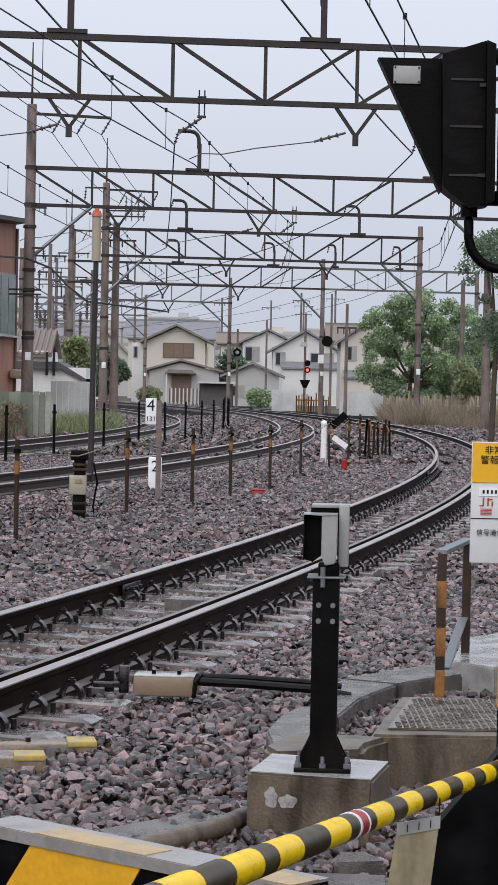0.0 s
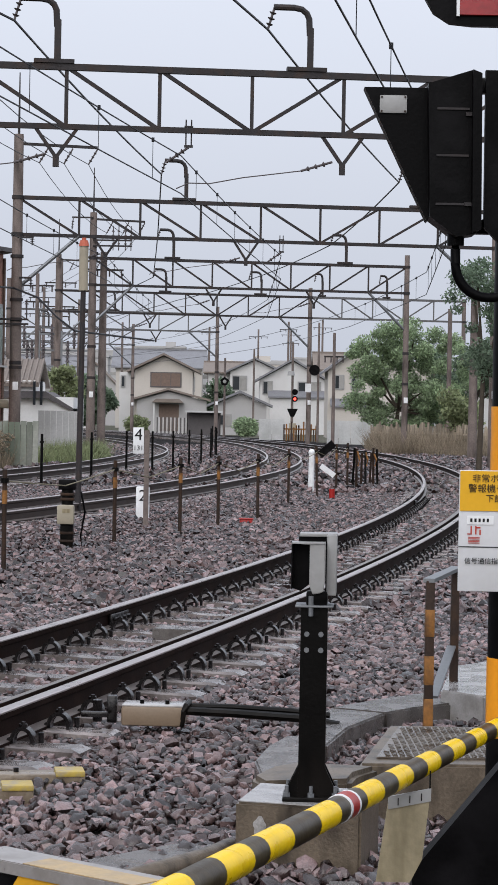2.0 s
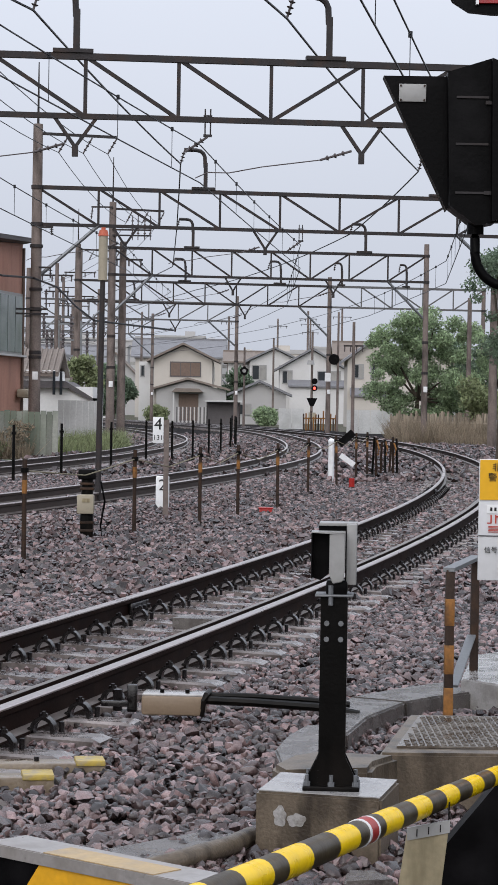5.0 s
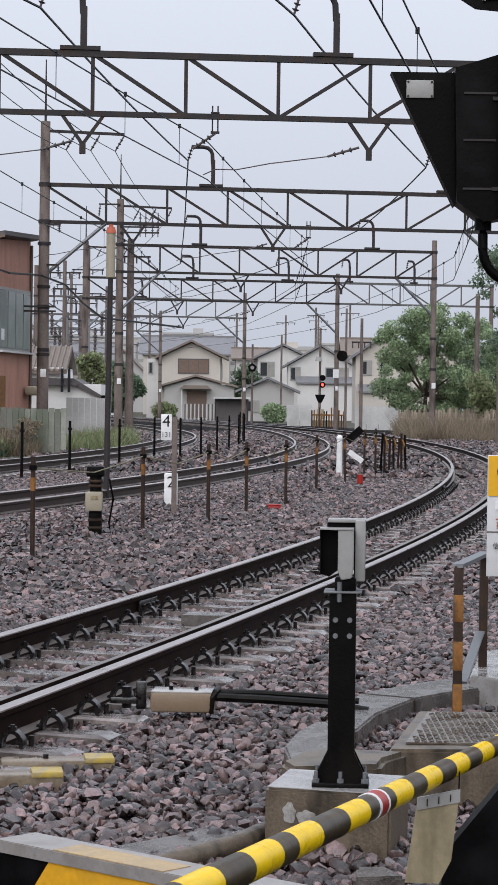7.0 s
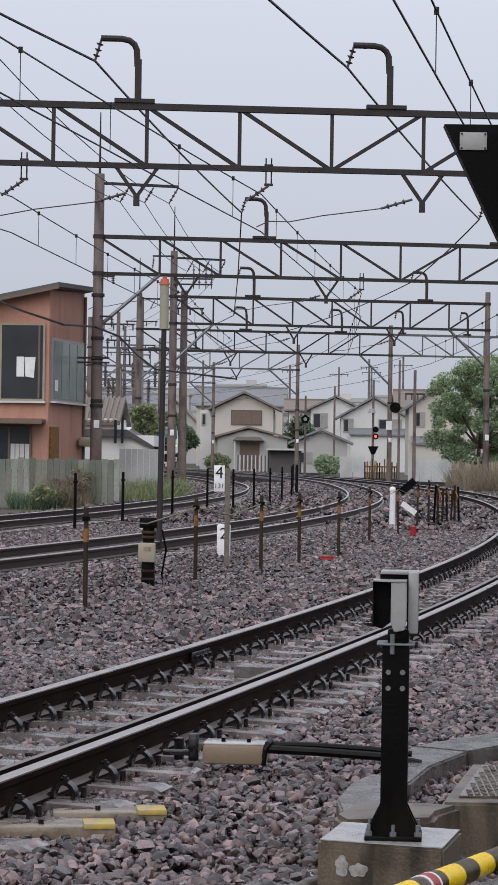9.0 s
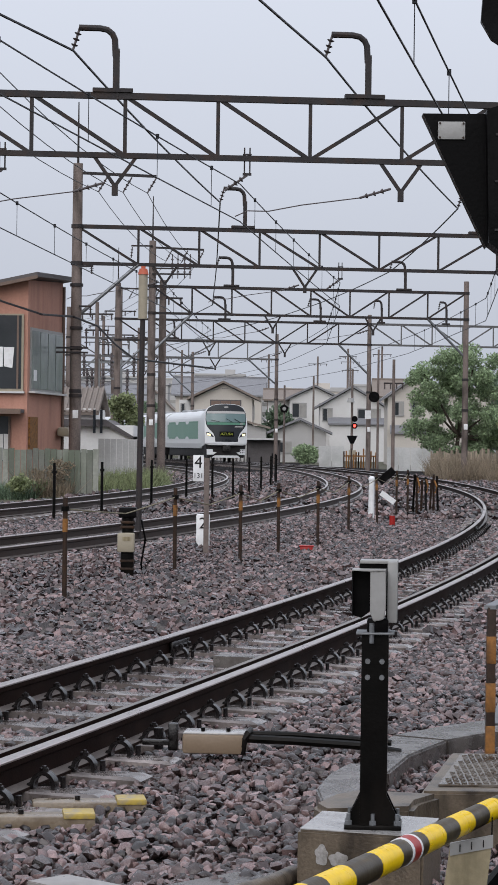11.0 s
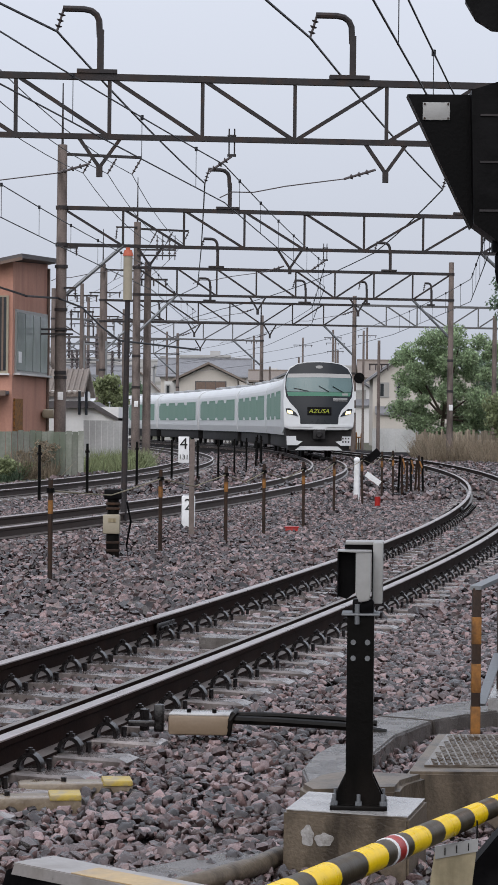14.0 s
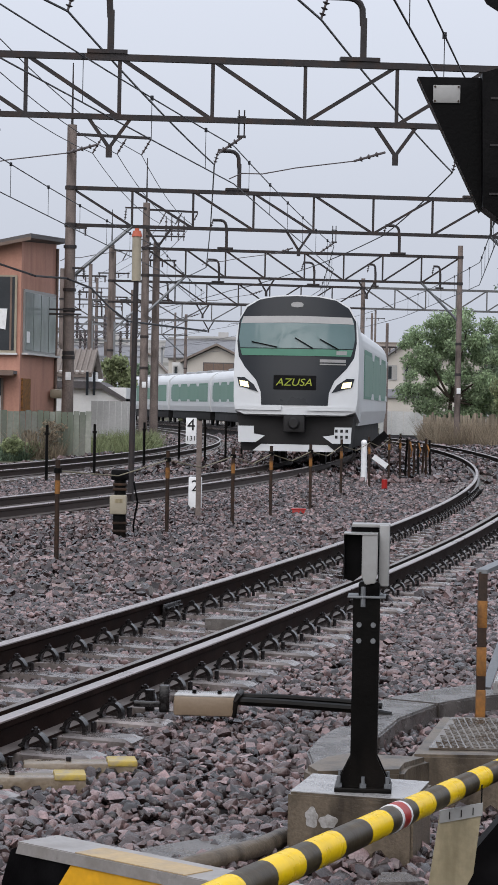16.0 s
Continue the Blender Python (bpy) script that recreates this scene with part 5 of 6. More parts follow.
house_front()
simple_house("white two-storey house with brown lower roof", 2.2, 8.7, 238, 8, 5.4, 7.3, M_WALLW, M_ROOFG, [(1.9 + 0.6, 3.4, 4.0, 5.2), (6.0, 8.2, 4.1, 5.2)], (3.0, 9.0, 3.6, 4.2))
simple_house("low pale house with shallow gable", -2.2, 2.6, 216, 6, 2.7, 3.75, M_WALLG, M_ROOFG, [(-1.6, -0.6, 0.9, 1.8)])
simple_house("cream two-storey house beside the tree", 7.6, 12.2, 202, 8, 5.7, 7.4, M_WALLC, M_ROOFG, [(8.2, 8.9, 4.2, 5.3), (9.6, 10.4, 4.2, 5.3)], (7.8, 12.0, 2.6, 3.2))
simple_house("white house behind with pale gable", -0.9, 4.6, 262, 7, 6.6, 7.9, M_WALLW, M_ROOFG, [(-0.6, 0.9, 4.6, 6.1), (2.4, 3.6, 4.6, 6.1)])
simple_house("grey roofed house in the distance", -30, -19, 310, 8, 6.5, 9.2, M_WALLG, M_ROOFG)
simple_house("distant house with brown roof", 13.5, 23, 260, 8, 5.5, 8.0, M_WALLC, M_ROOFB)
simple_house("small house behind the trees", 12.6, 17.0, 150, 6, 3.2, 4.6, M_WALLW, M_ROOFG)
random.seed(5)
for k in range(12):
    x = -42 + k * 8 + random.uniform(-2, 2)
    simple_house("distant pale house under a tiled roof", x, x + random.uniform(6, 9), 345 + random.uniform(0, 50), 8, random.uniform(5, 6.5), random.uniform(7.5, 9.5), random.choice((M_WALLW, M_WALLG, M_WALLC)), random.choice((M_ROOFG, M_ROOFB)))



def long_house(label, x0, x1, y, depth, ze, zr, wall_m, roof_m, wins=3):
    """A house with its ridge across the view."""
    h = thing("house", label, "house", pose(0, y, -0.13))
    part("wall", box(B(), ((x0 + x1) / 2, depth / 2, ze / 2), (x1 - x0, depth, ze)), wall_m, h, smooth=False)
    bm = slab(B(), [(-0.6, ze - 0.1), (depth / 2, zr), (depth + 0.6, ze - 0.1), (depth + 0.6, ze + 0.08), (depth / 2, zr + 0.2), (-0.6, ze + 0.08)], x0 - 0.6, x1 + 0.6, "x")
    part("roof", bm, roof_m, h, smooth=False)
    part("ridge", bar4(B(), (x0 - 0.6, depth / 2, zr + 0.22), (x1 + 0.6, depth / 2, zr + 0.22), 0.4, 0.2), roof_m, h, smooth=False)
    st = (x1 - x0) / wins
    for k in range(wins):
        window(h, x0 + st * (k + 0.25), x0 + st * (k + 0.75), ze * 0.62, ze * 0.85, 0)
    return h


long_house("grey house with a long tiled roof", -15.4, -4.6, 300, 9, 7.6, 9.8, M_WALLC, M_ROOFG)
long_house("wide pale house under a grey roof", -27, -17.5, 275, 8, 6.0, 8.2, M_WALLW, M_ROOFG)
long_house("white house with two upper windows", -3.4, 1.6, 270, 8, 6.6, 7.7, M_WALLW, M_ROOFB, 2)
long_house("pale house beyond the small crossing", 9.5, 15, 285, 8, 7.4, 9.4, M_WALLC, M_ROOFB, 2)


def far_block(label, x, y, w, hgt, roof_m, wall_m):
    """A town building at the edge of sight."""
    h = thing("town_building", label, "building", pose(x, y, -0.13), group="far town buildings")
    part("wall", box(B(), (0, 5, hgt / 2), (w, 10, hgt)), wall_m, h, smooth=False)
    part("parapet", box(B(), (0, 5, hgt + 0.3), (w + 0.5, 10.4, 0.6)), roof_m, h, smooth=False)
    for k in range(int(hgt // 3)):
        part("window_row", box(B(), (0, -0.03, 1.8 + 3 * k), (w * 0.84, 0.08, 1.2)), M_CURTAIN, h, smooth=False)
    part("roof_tank", box(B(), (w * 0.2, 5, hgt + 1.2), (w * 0.2, 3, 1.6)), wall_m, h, smooth=False)


random.seed(12)
for k in range(20):
    y = random.uniform(520, 900)
    x = (-0.15 + 0.3 * (k + random.uniform(0.1, 0.9)) / 20) * y
    far_block("pale far town building in the rain", x, y, random.uniform(9, 20), y * random.uniform(0.023, 0.0305), M_WALLG, random.choice((M_WALLG, M_WALLC, M_WALLW)))

shed = thing("carport", "dark low carport with a pale flat roof", "shed", pose(0, 205, -0.13))
part("roof", box(B(), (-2.9, 1, 2.05), (3.2, 3, 0.16)), M_SHEET, shed)
part("back_wall", box(B(), (-2.9, 1.5, 1.0), (2.8, 1.8, 2.0)), M_ROOF, shed)
for x in (-4.3, -1.5):
    part("post", box(B(), (x, -0.4, 1.0), (0.1, 0.1, 2.0)), M_STEEL, shed)
slf = thing("slat_fence", "dark and white slatted yard fence", "fence", pose(0, 208, -0.13))
for k in range(16):
    part("slat", box(B(), (-7.0 + k * 0.17, 0, 0.75), (0.1, 0.05, 1.5)), M_WALLW if k % 2 else M_ROOF, slf)


def prism(bm, foot, tops, base=0.0):
    """A solid on a footprint of (x, y) points with a height of its own at each."""
    lo = [bm.verts.new((x, y, base)) for x, y in foot]
    hi = [bm.verts.new((x, y, z)) for (x, y), z in zip(foot, tops)]
    bm.faces.new(lo[::-1])
    bm.faces.new(hi)
    for i in range(len(foot)):
        k = (i + 1) % len(foot)
        bm.faces.new((lo[i], lo[k], hi[k], hi[i]))
    return bm


def tilted_plate(bm, corners, th):
    lo = [bm.verts.new(c) for c in corners]
    hi = [bm.verts.new((c[0], c[1], c[2] + th)) for c in corners]
    bm.faces.new(lo[::-1])
    bm.faces.new(hi)
    for i in range(len(corners)):
        k = (i + 1) % len(corners)
        bm.faces.new((lo[i], lo[k], hi[k], hi[i]))
    return bm


def tall_building():
    """The terracotta house beside the far track: one wall to the line, one running back from its corner."""
    h = thing("terracotta_building", "two-storey terracotta rendered building with shed roof", "building", pose(0, 74, -0.13))
    part("wall", prism(B(), [(-13.4, 0), (-8.42, 0), (-7.84, 5), (-13.4, 5)], [5.62, 6.7, 6.95, 5.8]), M_BRICK, h, smooth=False)
    part("roof", tilted_plate(B(), [(-13.7, -0.45, 5.56), (-8.1, -0.5, 6.78), (-7.5, 5.3, 7.02), (-13.7, 5.3, 5.8)], 0.14), M_ROOF, h, smooth=False)
    part("fascia", tilted_plate(B(), [(-13.7, -0.5, 5.5), (-8.08, -0.55, 6.72), (-8.08, -0.5, 6.72), (-13.7, -0.45, 5.5)], 0.1), M_WOOD, h, "brown fascia board", smooth=False)
    w = part("window", box(B(), (-9.25, -0.02, 4.43), (1.42, 0.12, 2.42)), M_CREAM, h, smooth=False)
    part("pane", box(B(), (-9.25, -0.08, 4.45), (1.28, 0.03, 2.28)), M_GLASSD, w, "dark window pane", smooth=False)
    part("mullion", box(B(), (-8.72, -0.1, 4.45), (0.06, 0.04, 2.28)), M_WOOD, w, smooth=False)
    part("sill", box(B(), (-9.25, -0.1, 3.2), (1.5, 0.16, 0.06)), M_WALLW, h, "pale sill", smooth=False)
    bm = box(B(), (-9.3, -0.099, 4.3), (0.24, 0.01, 0.62))
    slab(bm, [(-9.14, 4.0), (-8.88, 3.95), (-8.83, 4.6), (-9.16, 4.6)], -0.105, -0.097)
    part("paper", bm, M_WHITE, w, "white papers behind the glass", smooth=False)
    # the wall that runs back from the corner
    m = Matrix.Translation((-8.42, 0, 0)) @ pose(0, 0, 0, 0, 0, math.degrees(math.atan2(5, 0.58)))
    w2 = part("window", slab(B(), [(0.3, 3.26), (4.9, 3.26), (4.9, 5.28), (0.3, 5.24)], -0.05, 0.04), M_GREYBOX, h, "tall window with pale vertical bars", smooth=False, at=m)
    for k in range(4):
        x = 0.4 + k * 1.12
        part("pane", slab(B(), [(x, 3.34), (x + 1.0, 3.34), (x + 1.0, 5.16), (x, 5.15)], -0.075, -0.05), mat_pane, w2, smooth=False)
    part("paper", box(B(), (0.75, -0.08, 3.75), (0.4, 0.01, 0.35)), M_WHITE, w2, "white notice behind the glass", smooth=False)
    part("sill", box(B(), (2.6, -0.1, 3.22), (4.8, 0.2, 0.06)), M_WALLW, h, "pale sill", smooth=False, at=m)
    part("side_door", box(B(), (0.75, -0.03, 1.9), (1.1, 0.06, 1.1)), M_RUSTOR, h, "flush terracotta door", smooth=False, at=m)
    part("downpipe", rod(B(), (4.95, -0.06, 0), (4.95, -0.06, 6.8), 0.05, seg=8), M_WOOD, h, at=m)
    hood = box(B(), (4.5, -0.25, 2.0), (0.8, 0.4, 0.3), bevel=0.08)
    part("vent_hood", hood, M_CREAM, h, "cream vent hood", at=m)
    part("awning", box(B(), (-9.95, -0.5, 2.62), (2.9, 1.0, 0.1)), M_ROOF, h, smooth=False)
    part("awning_edge", box(B(), (-9.95, -1.02, 2.6), (2.9, 0.05, 0.16)), M_WOOD, h, smooth=False)
    sf = part("shopfront", box(B(), (-9.75, -0.02, 1.75), (1.65, 0.1, 1.4)), M_GLASSD, h, "dark ground floor window", smooth=False)
    for x in (-9.62, -8.95):
        part("mullion", box(B(), (x, -0.09, 1.75), (0.06, 0.05, 1.4)), M_WOOD, sf, smooth=False)
    for k in range(4):
        part("curtain", box(B(), (-9.5 + k * 0.15, -0.09, 1.5), (0.13, 0.04, 0.8)), M_WALLW, h, "pale curtain", smooth=False)
    return h


mat_pane = mat("green_grey_pane", (0.32, 0.36, 0.34), 0.2, vary=0.25, scale=1.5, bump=0)
tall_building()
yf = thing("yard_fence", "mossy grey board fence beside the far track", "fence", pose(0, 71, -0.13))
for k in range(41):
    part("board", box(B(), (-13.2 + k * 0.18, random.uniform(-0.02, 0.02), 0.73 + random.uniform(-0.03, 0.03)), (0.168, 0.04, 1.46)), M_FENCEG, yf, smooth=False)
sh = thing("low_house", "low white house with grey tiled roof and dark lean-to eave", "house", pose(0, 86, -0.13))
part("wall", box(B(), (-8.4, 3.2, 1.15), (4.9, 5.7, 2.3)), M_WALLB, sh, smooth=False)
bm = slab(B(), [(-10.8, 2.3), (-7.0, 2.3), (-5.95, 1.78), (-5.95, 1.9), (-6.95, 2.5), (-10.8, 2.5)], 0.2, 4.5)
part("lean_to_roof", bm, M_ROOF, sh, "dark slate eave", smooth=False)
part("upper_wall", box(B(), (-9.2, 3.3, 2.6), (3.6, 4.6, 0.6)), M_WALLB, sh, smooth=False)
bm = slab(B(), [(0.8, 2.78), (3.4, 3.72), (6.0, 2.78), (6.0, 2.66), (3.4, 3.6), (0.8, 2.66)], -11.0, -7.25, "x")
part("upper_roof", bm, M_ROOFB, sh, "grey tiled roof", smooth=False)
for k in range(19):
    x = -10.9 + k * 0.2
    part("tile_row", bar4(B(), (x, 0.78, 2.8), (x, 3.4, 3.75), 0.07, 0.05), M_ROOFB, sh, smooth=False)
for x in (-7.35, -7.1):
    part("chimney_pipe", rod(B(), (x, 0.1, 2.0), (x, 0.1, 2.85), 0.05, seg=8), M_TBLACK, sh, "dark flue pipe")
part("gutter", box(B(), (-8.8, 0.16, 2.28), (4.0, 0.1, 0.08)), M_ROOF, sh, smooth=False)
tf = thing("sheet_fence", "grey corrugated sheet fence", "fence", pose(0, 82, -0.13))
for k in range(7):
    part("sheet", box(B(), (-6.75 + k * 0.21, 0.02 * (k % 2), 0.9), (0.2, 0.03, 1.8)), M_SHEET, tf, smooth=False)
part("lower_sheet", box(B(), (-7.5, 0.3, 0.6), (1.2, 0.04, 1.4)), M_FENCEG, tf, smooth=False)
gf = thing("grey_screen", "plain grey metal screen beside the crossing", "fence", pose(0, 170, -0.13))
for k in range(2):
    part("panel", box(B(), (2.0 + k * 0.9, 0, 0.75), (0.88, 0.05, 1.6)), M_SHEET, gf, smooth=False)
gf2 = thing("grey_screen", "pale grey metal screen near the cream house", "fence", pose(0, 150, -0.13))
for k in range(4):
    part("panel", box(B(), (6.0 + k * 0.75, 0, 0.75), (0.73, 0.05, 1.6)), M_SHEET, gf2, smooth=False)

# stake fence along the outside of the curve
stf = thing("stake_fence", "weathered wooden stake fence on the outside of the curve", "fence", pose(0, 0, -0.13))
random.seed(9)
for k in range(80):
    x, y = 6.8 + k * 0.06, 121 - k * 0.16
    part("stake", rod(B(), (x, y, -0.1), (x + random.uniform(-0.05, 0.05), y, 1.45 + random.uniform(-0.15, 0.15)), 0.045 + 0.02 * random.random(), seg=6), M_FENCEP, stf)
part("rail", bar4(B(), (6.8, 121, 1.05), (11.6, 108.2, 1.05), 0.05, 0.07), M_FENCEP, stf)


# ---- plants ----
def leaves(n, centres, radii, size, seed, squash=0.8, inner=0.0):
    """Many small leaf clumps, loosely filling uneven masses round several centres."""
    rng = np.random.default_rng(seed)
    w = np.array([r ** 2 for r in radii])
    pick = rng.choice(len(centres), n, p=w / w.sum())
    d = rng.normal(size=(n, 3))
    d /= np.linalg.norm(d, axis=1)[:, None]
    r = np.array(radii)[pick] * rng.uniform(inner, 1.0, n) ** 0.45 * rng.uniform(0.85, 1.2, n)
    c = np.array(centres)[pick] + d * r[:, None] * np.array([1, 1, squash])
    s = size * rng.uniform(0.6, 1.4, n)
    a = rng.normal(size=(n, 3))
    a /= np.linalg.norm(a, axis=1)[:, None]
    b = np.cross(a, rng.normal(size=(n, 3)))
    b /= np.linalg.norm(b, axis=1)[:, None]
    e = np.cross(a, b)
    V = np.stack([c - a * s[:, None], c - b * s[:, None] * 0.5 + e * s[:, None] * 0.15, c + a * s[:, None], c + b * s[:, None] * 0.5 + e * s[:, None] * 0.15], 1).reshape(-1, 3)
    Fc = np.arange(4 * n).reshape(-1, 4)
    me = bpy.data.meshes.new("leaves")
    me.from_pydata(V.tolist(), [], Fc.tolist())
    return me


def tree(label, x, y, trunk_h, centres, radii, n, size, material, seed, trunk_r=0.16):
    t = thing("tree", label, "tree", pose(x, y, -0.13))
    bm = rod(B(), (0, 0, -0.1), (0.1, 0, trunk_h), trunk_r, trunk_r * 0.6, 10)
    tr = part("trunk", bm, M_BARK, t)
    for c in centres[:14]:
        part("limb", rod(B(), (0.1, 0, trunk_h * 0.85), c, trunk_r * 0.5, 0.03, 7), M_BARK, tr)
    me = leaves(n, centres, radii, size, seed)
    me.materials.append(material)
    tagged(part("crown", me, None, t), kind="stuff")
    return t


def cloud_of(seed, n, cx, cz, rx, rz, r0, r1):
    rng = random.Random(seed)
    cs, rs = [], []
    for _ in range(n):
        a, q = rng.uniform(0, 6.28), math.sqrt(rng.random())
        cs.append((cx + rx * q * math.cos(a), rng.uniform(-rx, rx) * 0.6, cz + rz * q * math.sin(a)))
        rs.append(rng.uniform(r0, r1))
    return cs, rs


cs, rs = cloud_of(3, 130, 0.7, 4.05, 3.6, 3.0, 0.2, 0.75)
tree("broad green tree with dense summer leaves behind the fence", 8.7, 131, 2.6, cs, rs, 46000, 0.085, M_LEAF, 11)
cs, rs = cloud_of(4, 9, 0, 2.0, 1.0, 1.0, 0.4, 0.7)
tree("small green shrub tree behind the stake fence", 10.3, 112, 1.0, cs, rs, 3500, 0.1, M_LEAFY, 12, 0.06)
cs, rs = cloud_of(6, 60, 1.2, 4.9, 2.3, 1.9, 0.2, 0.55)
tree("dark needle tree over the lane", 7.3, 72, 3.6, cs, rs, 16000, 0.06, M_LEAFD, 13, 0.1)
cs, rs = cloud_of(7, 10, 0, 4.0, 3.0, 2.6, 0.8, 1.4)
tree("dark tall trees behind the lane", 13.8, 140, 3.0, cs, rs, 7000, 0.14, M_LEAFD, 14)
cs, rs = cloud_of(8, 12, 0, 0.9, 0.6, 0.7, 0.2, 0.4)
tree("yellow-green bush by the grey fence", -6.9, 95, 0.8, [(c[0], c[1], c[2] + 1.8) for c in cs], rs, 2600, 0.09, M_LEAFY, 15, 0.06)
cs, rs = cloud_of(9, 12, 0, 2.6, 2.0, 2.2, 0.8, 1.3)
tree("grey-green tree beside the cream house", -13.6, 225, 1.8, cs, rs, 8000, 0.2, M_LEAFD, 16)
tree("dark shrub against the house wall", -1.6, 240, 1.8, cs, rs, 7000, 0.2, M_LEAFD, 17)
cs, rs = cloud_of(10, 6, 0, 1.0, 0.9, 0.6, 0.4, 0.8)
tree("light green bush before the house", -8.4, 204, 0.5, cs, rs, 5000, 0.12, M_LEAFY, 18, 0.05)
tree("green bush beside the small crossing", 0.9, 195, 0.5, cs, rs, 5000, 0.12, M_LEAF, 19, 0.05)


def weeds(label, x0, x1, y0, y1, n, hgt, material, seed, slope=0.0):
    """Blades and stems in one mesh."""
    rng = np.random.default_rng(seed)
    x, y = rng.uniform(x0, x1, n), rng.uniform(y0, y1, n)
    h = hgt * rng.uniform(0.35, 1.2, n) * (0.6 + 0.6 * np.sin(x * 2.1 + y * 0.7) ** 2)
    a = rng.uniform(0, 6.28, n)
    wv = np.stack([np.cos(a), np.sin(a), np.zeros(n)], -1) * 0.011
    lean = rng.normal(0, 0.38, (n, 3)) * h[:, None]
    lean[:, 2] = h
    p = np.stack([x, y, np.full(n, -0.15)], -1)
    V = np.stack([p - wv, p + wv, p + lean * 0.6 + wv * 0.8, p + lean, p + lean * 0.6 - wv * 0.8], 1).reshape(-1, 3)
    me = bpy.data.meshes.new("weeds")
    me.from_pydata(V.tolist(), [], np.arange(5 * n).reshape(-1, 5).tolist())
    me.materials.append(material)
    return tagged(new("weeds", me), label, "weeds", kind="stuff")


weeds("tall green weeds beside the far track", -6.3, -4.6, 74, 86, 8000, 0.7, M_LEAFY, 21)
weeds("green weeds along the board fence", -9.0, -7.6, 69.3, 70.7, 1800, 0.5, M_LEAFD, 22)
weeds("dry brown weeds round the pole", -7.9, -6.7, 69.6, 73, 2000, 0.8, M_DRY, 23)
weeds("dry grass before the stake fence", 6.7, 11.6, 108, 124, 20000, 1.05, M_DRY, 24)
weeds("green weeds under the shrub", 8.6, 11.5, 105, 110, 6000, 0.6, M_DRY, 25)


def undergrowth(label, centres, radii, n, size, material, seed):
    """Low leafy growth in one mesh."""
    me = leaves(n, centres, radii, size, seed, 0.7)
    me.materials.append(material)
    return tagged(new("undergrowth", me), label, "weeds", kind="stuff")


rng = random.Random(77)
undergrowth("bushy green weeds beside the sheet fence", [(rng.uniform(-6.3, -4.7), rng.uniform(77, 84), rng.uniform(-0.05, 0.35)) for _ in range(26)], [rng.uniform(0.2, 0.5) for _ in range(26)], 5200, 0.07, M_LEAFY, 41)
undergrowth("dark green weeds at the foot of the board fence", [(rng.uniform(-9.2, -7.2), rng.uniform(69.6, 70.7), rng.uniform(-0.1, 0.25)) for _ in range(16)], [rng.uniform(0.15, 0.35) for _ in range(16)], 2600, 0.055, M_LEAFY, 42)
undergrowth("dry climbing growth round the pole", [(rng.uniform(-7.9, -6.8), rng.uniform(69.8, 72.5), rng.uniform(0.0, 1.2)) for _ in range(16)], [rng.uniform(0.15, 0.4) for _ in range(16)], 2200, 0.05, M_DRY, 43)
bl = thing("yellow_flowers", "yellow flowering clump by the fence", "flowers", pose(-8.0, 69, -0.13))
me = leaves(500, [(0, 0, 0.45)], [0.32], 0.06, 31)
me.materials.append(M_LEAFY)
part("blossom", me, None, bl)


# ---- far crossing, signals and lone poles ----
def lone_pole(label, x, y, h, r=0.13, arms=()):
    t = thing("utility_pole", label, "pole", pose(x, y, -0.13))
    part("shaft", rod(B(), (0, 0, -0.1), (0, 0, h), r, r * 0.75, 12), M_POLE, t)
    for z, w in arms:
        a = part("cross_arm", bar4(B(), (-w, 0, z), (w, 0, z), 0.08, 0.08), M_STEEL, t)
        for s in (-0.9, -0.3, 0.3, 0.9):
            part("insulator", rod(B(), (s * w, 0, z), (s * w, 0, z - 0.3), 0.04, seg=6), M_INSUL, a)
    return t


lone_pole("grey concrete pole beside the lane trees", 10.6, 120, 7.3, 0.14)
lone_pole("old pole with bands by the lane", 9.95, 101, 7.0, 0.2)
lone_pole("dark pole behind the crossing", 4.8, 120, 6.0, 0.095, ((4.8, 0.5),))
lone_pole("thin dark pole behind the crossing", 5.3, 158, 8.0, 0.09)
lone_pole("thin pole before the houses", -0.95, 168, 5.8, 0.09)
lone_pole("thin pole far off", 1.3, 200, 7.4, 0.1)
lone_pole("concrete pole beside the far track", -6.15, 107.5, 9.0, 0.2, ((8.2, 0.9),))
lone_pole("concrete pole far along the line", -13.6, 175, 9.4, 0.18, ((8.8, 1.2), (7.6, 1.2)))
lone_pole("concrete pole far beyond the fence", -11.25, 150, 11.4, 0.17, ((9.9, 1.0), (8.4, 0.9)))
lone_pole("distant pole among the roofs", -20.0, 240, 10.5, 0.17, ((9.6, 1.2),))
lone_pole("distant pole over the houses", 5.6, 270, 12.5, 0.15, ((11.6, 1.0),))
lone_pole("distant pole behind the house", -3.6, 290, 12.5, 0.16, ((11.8, 1.0),))
lone_pole("distant slim pole beyond the roofs", 10.5, 300, 14, 0.16, ((13, 1.2),))


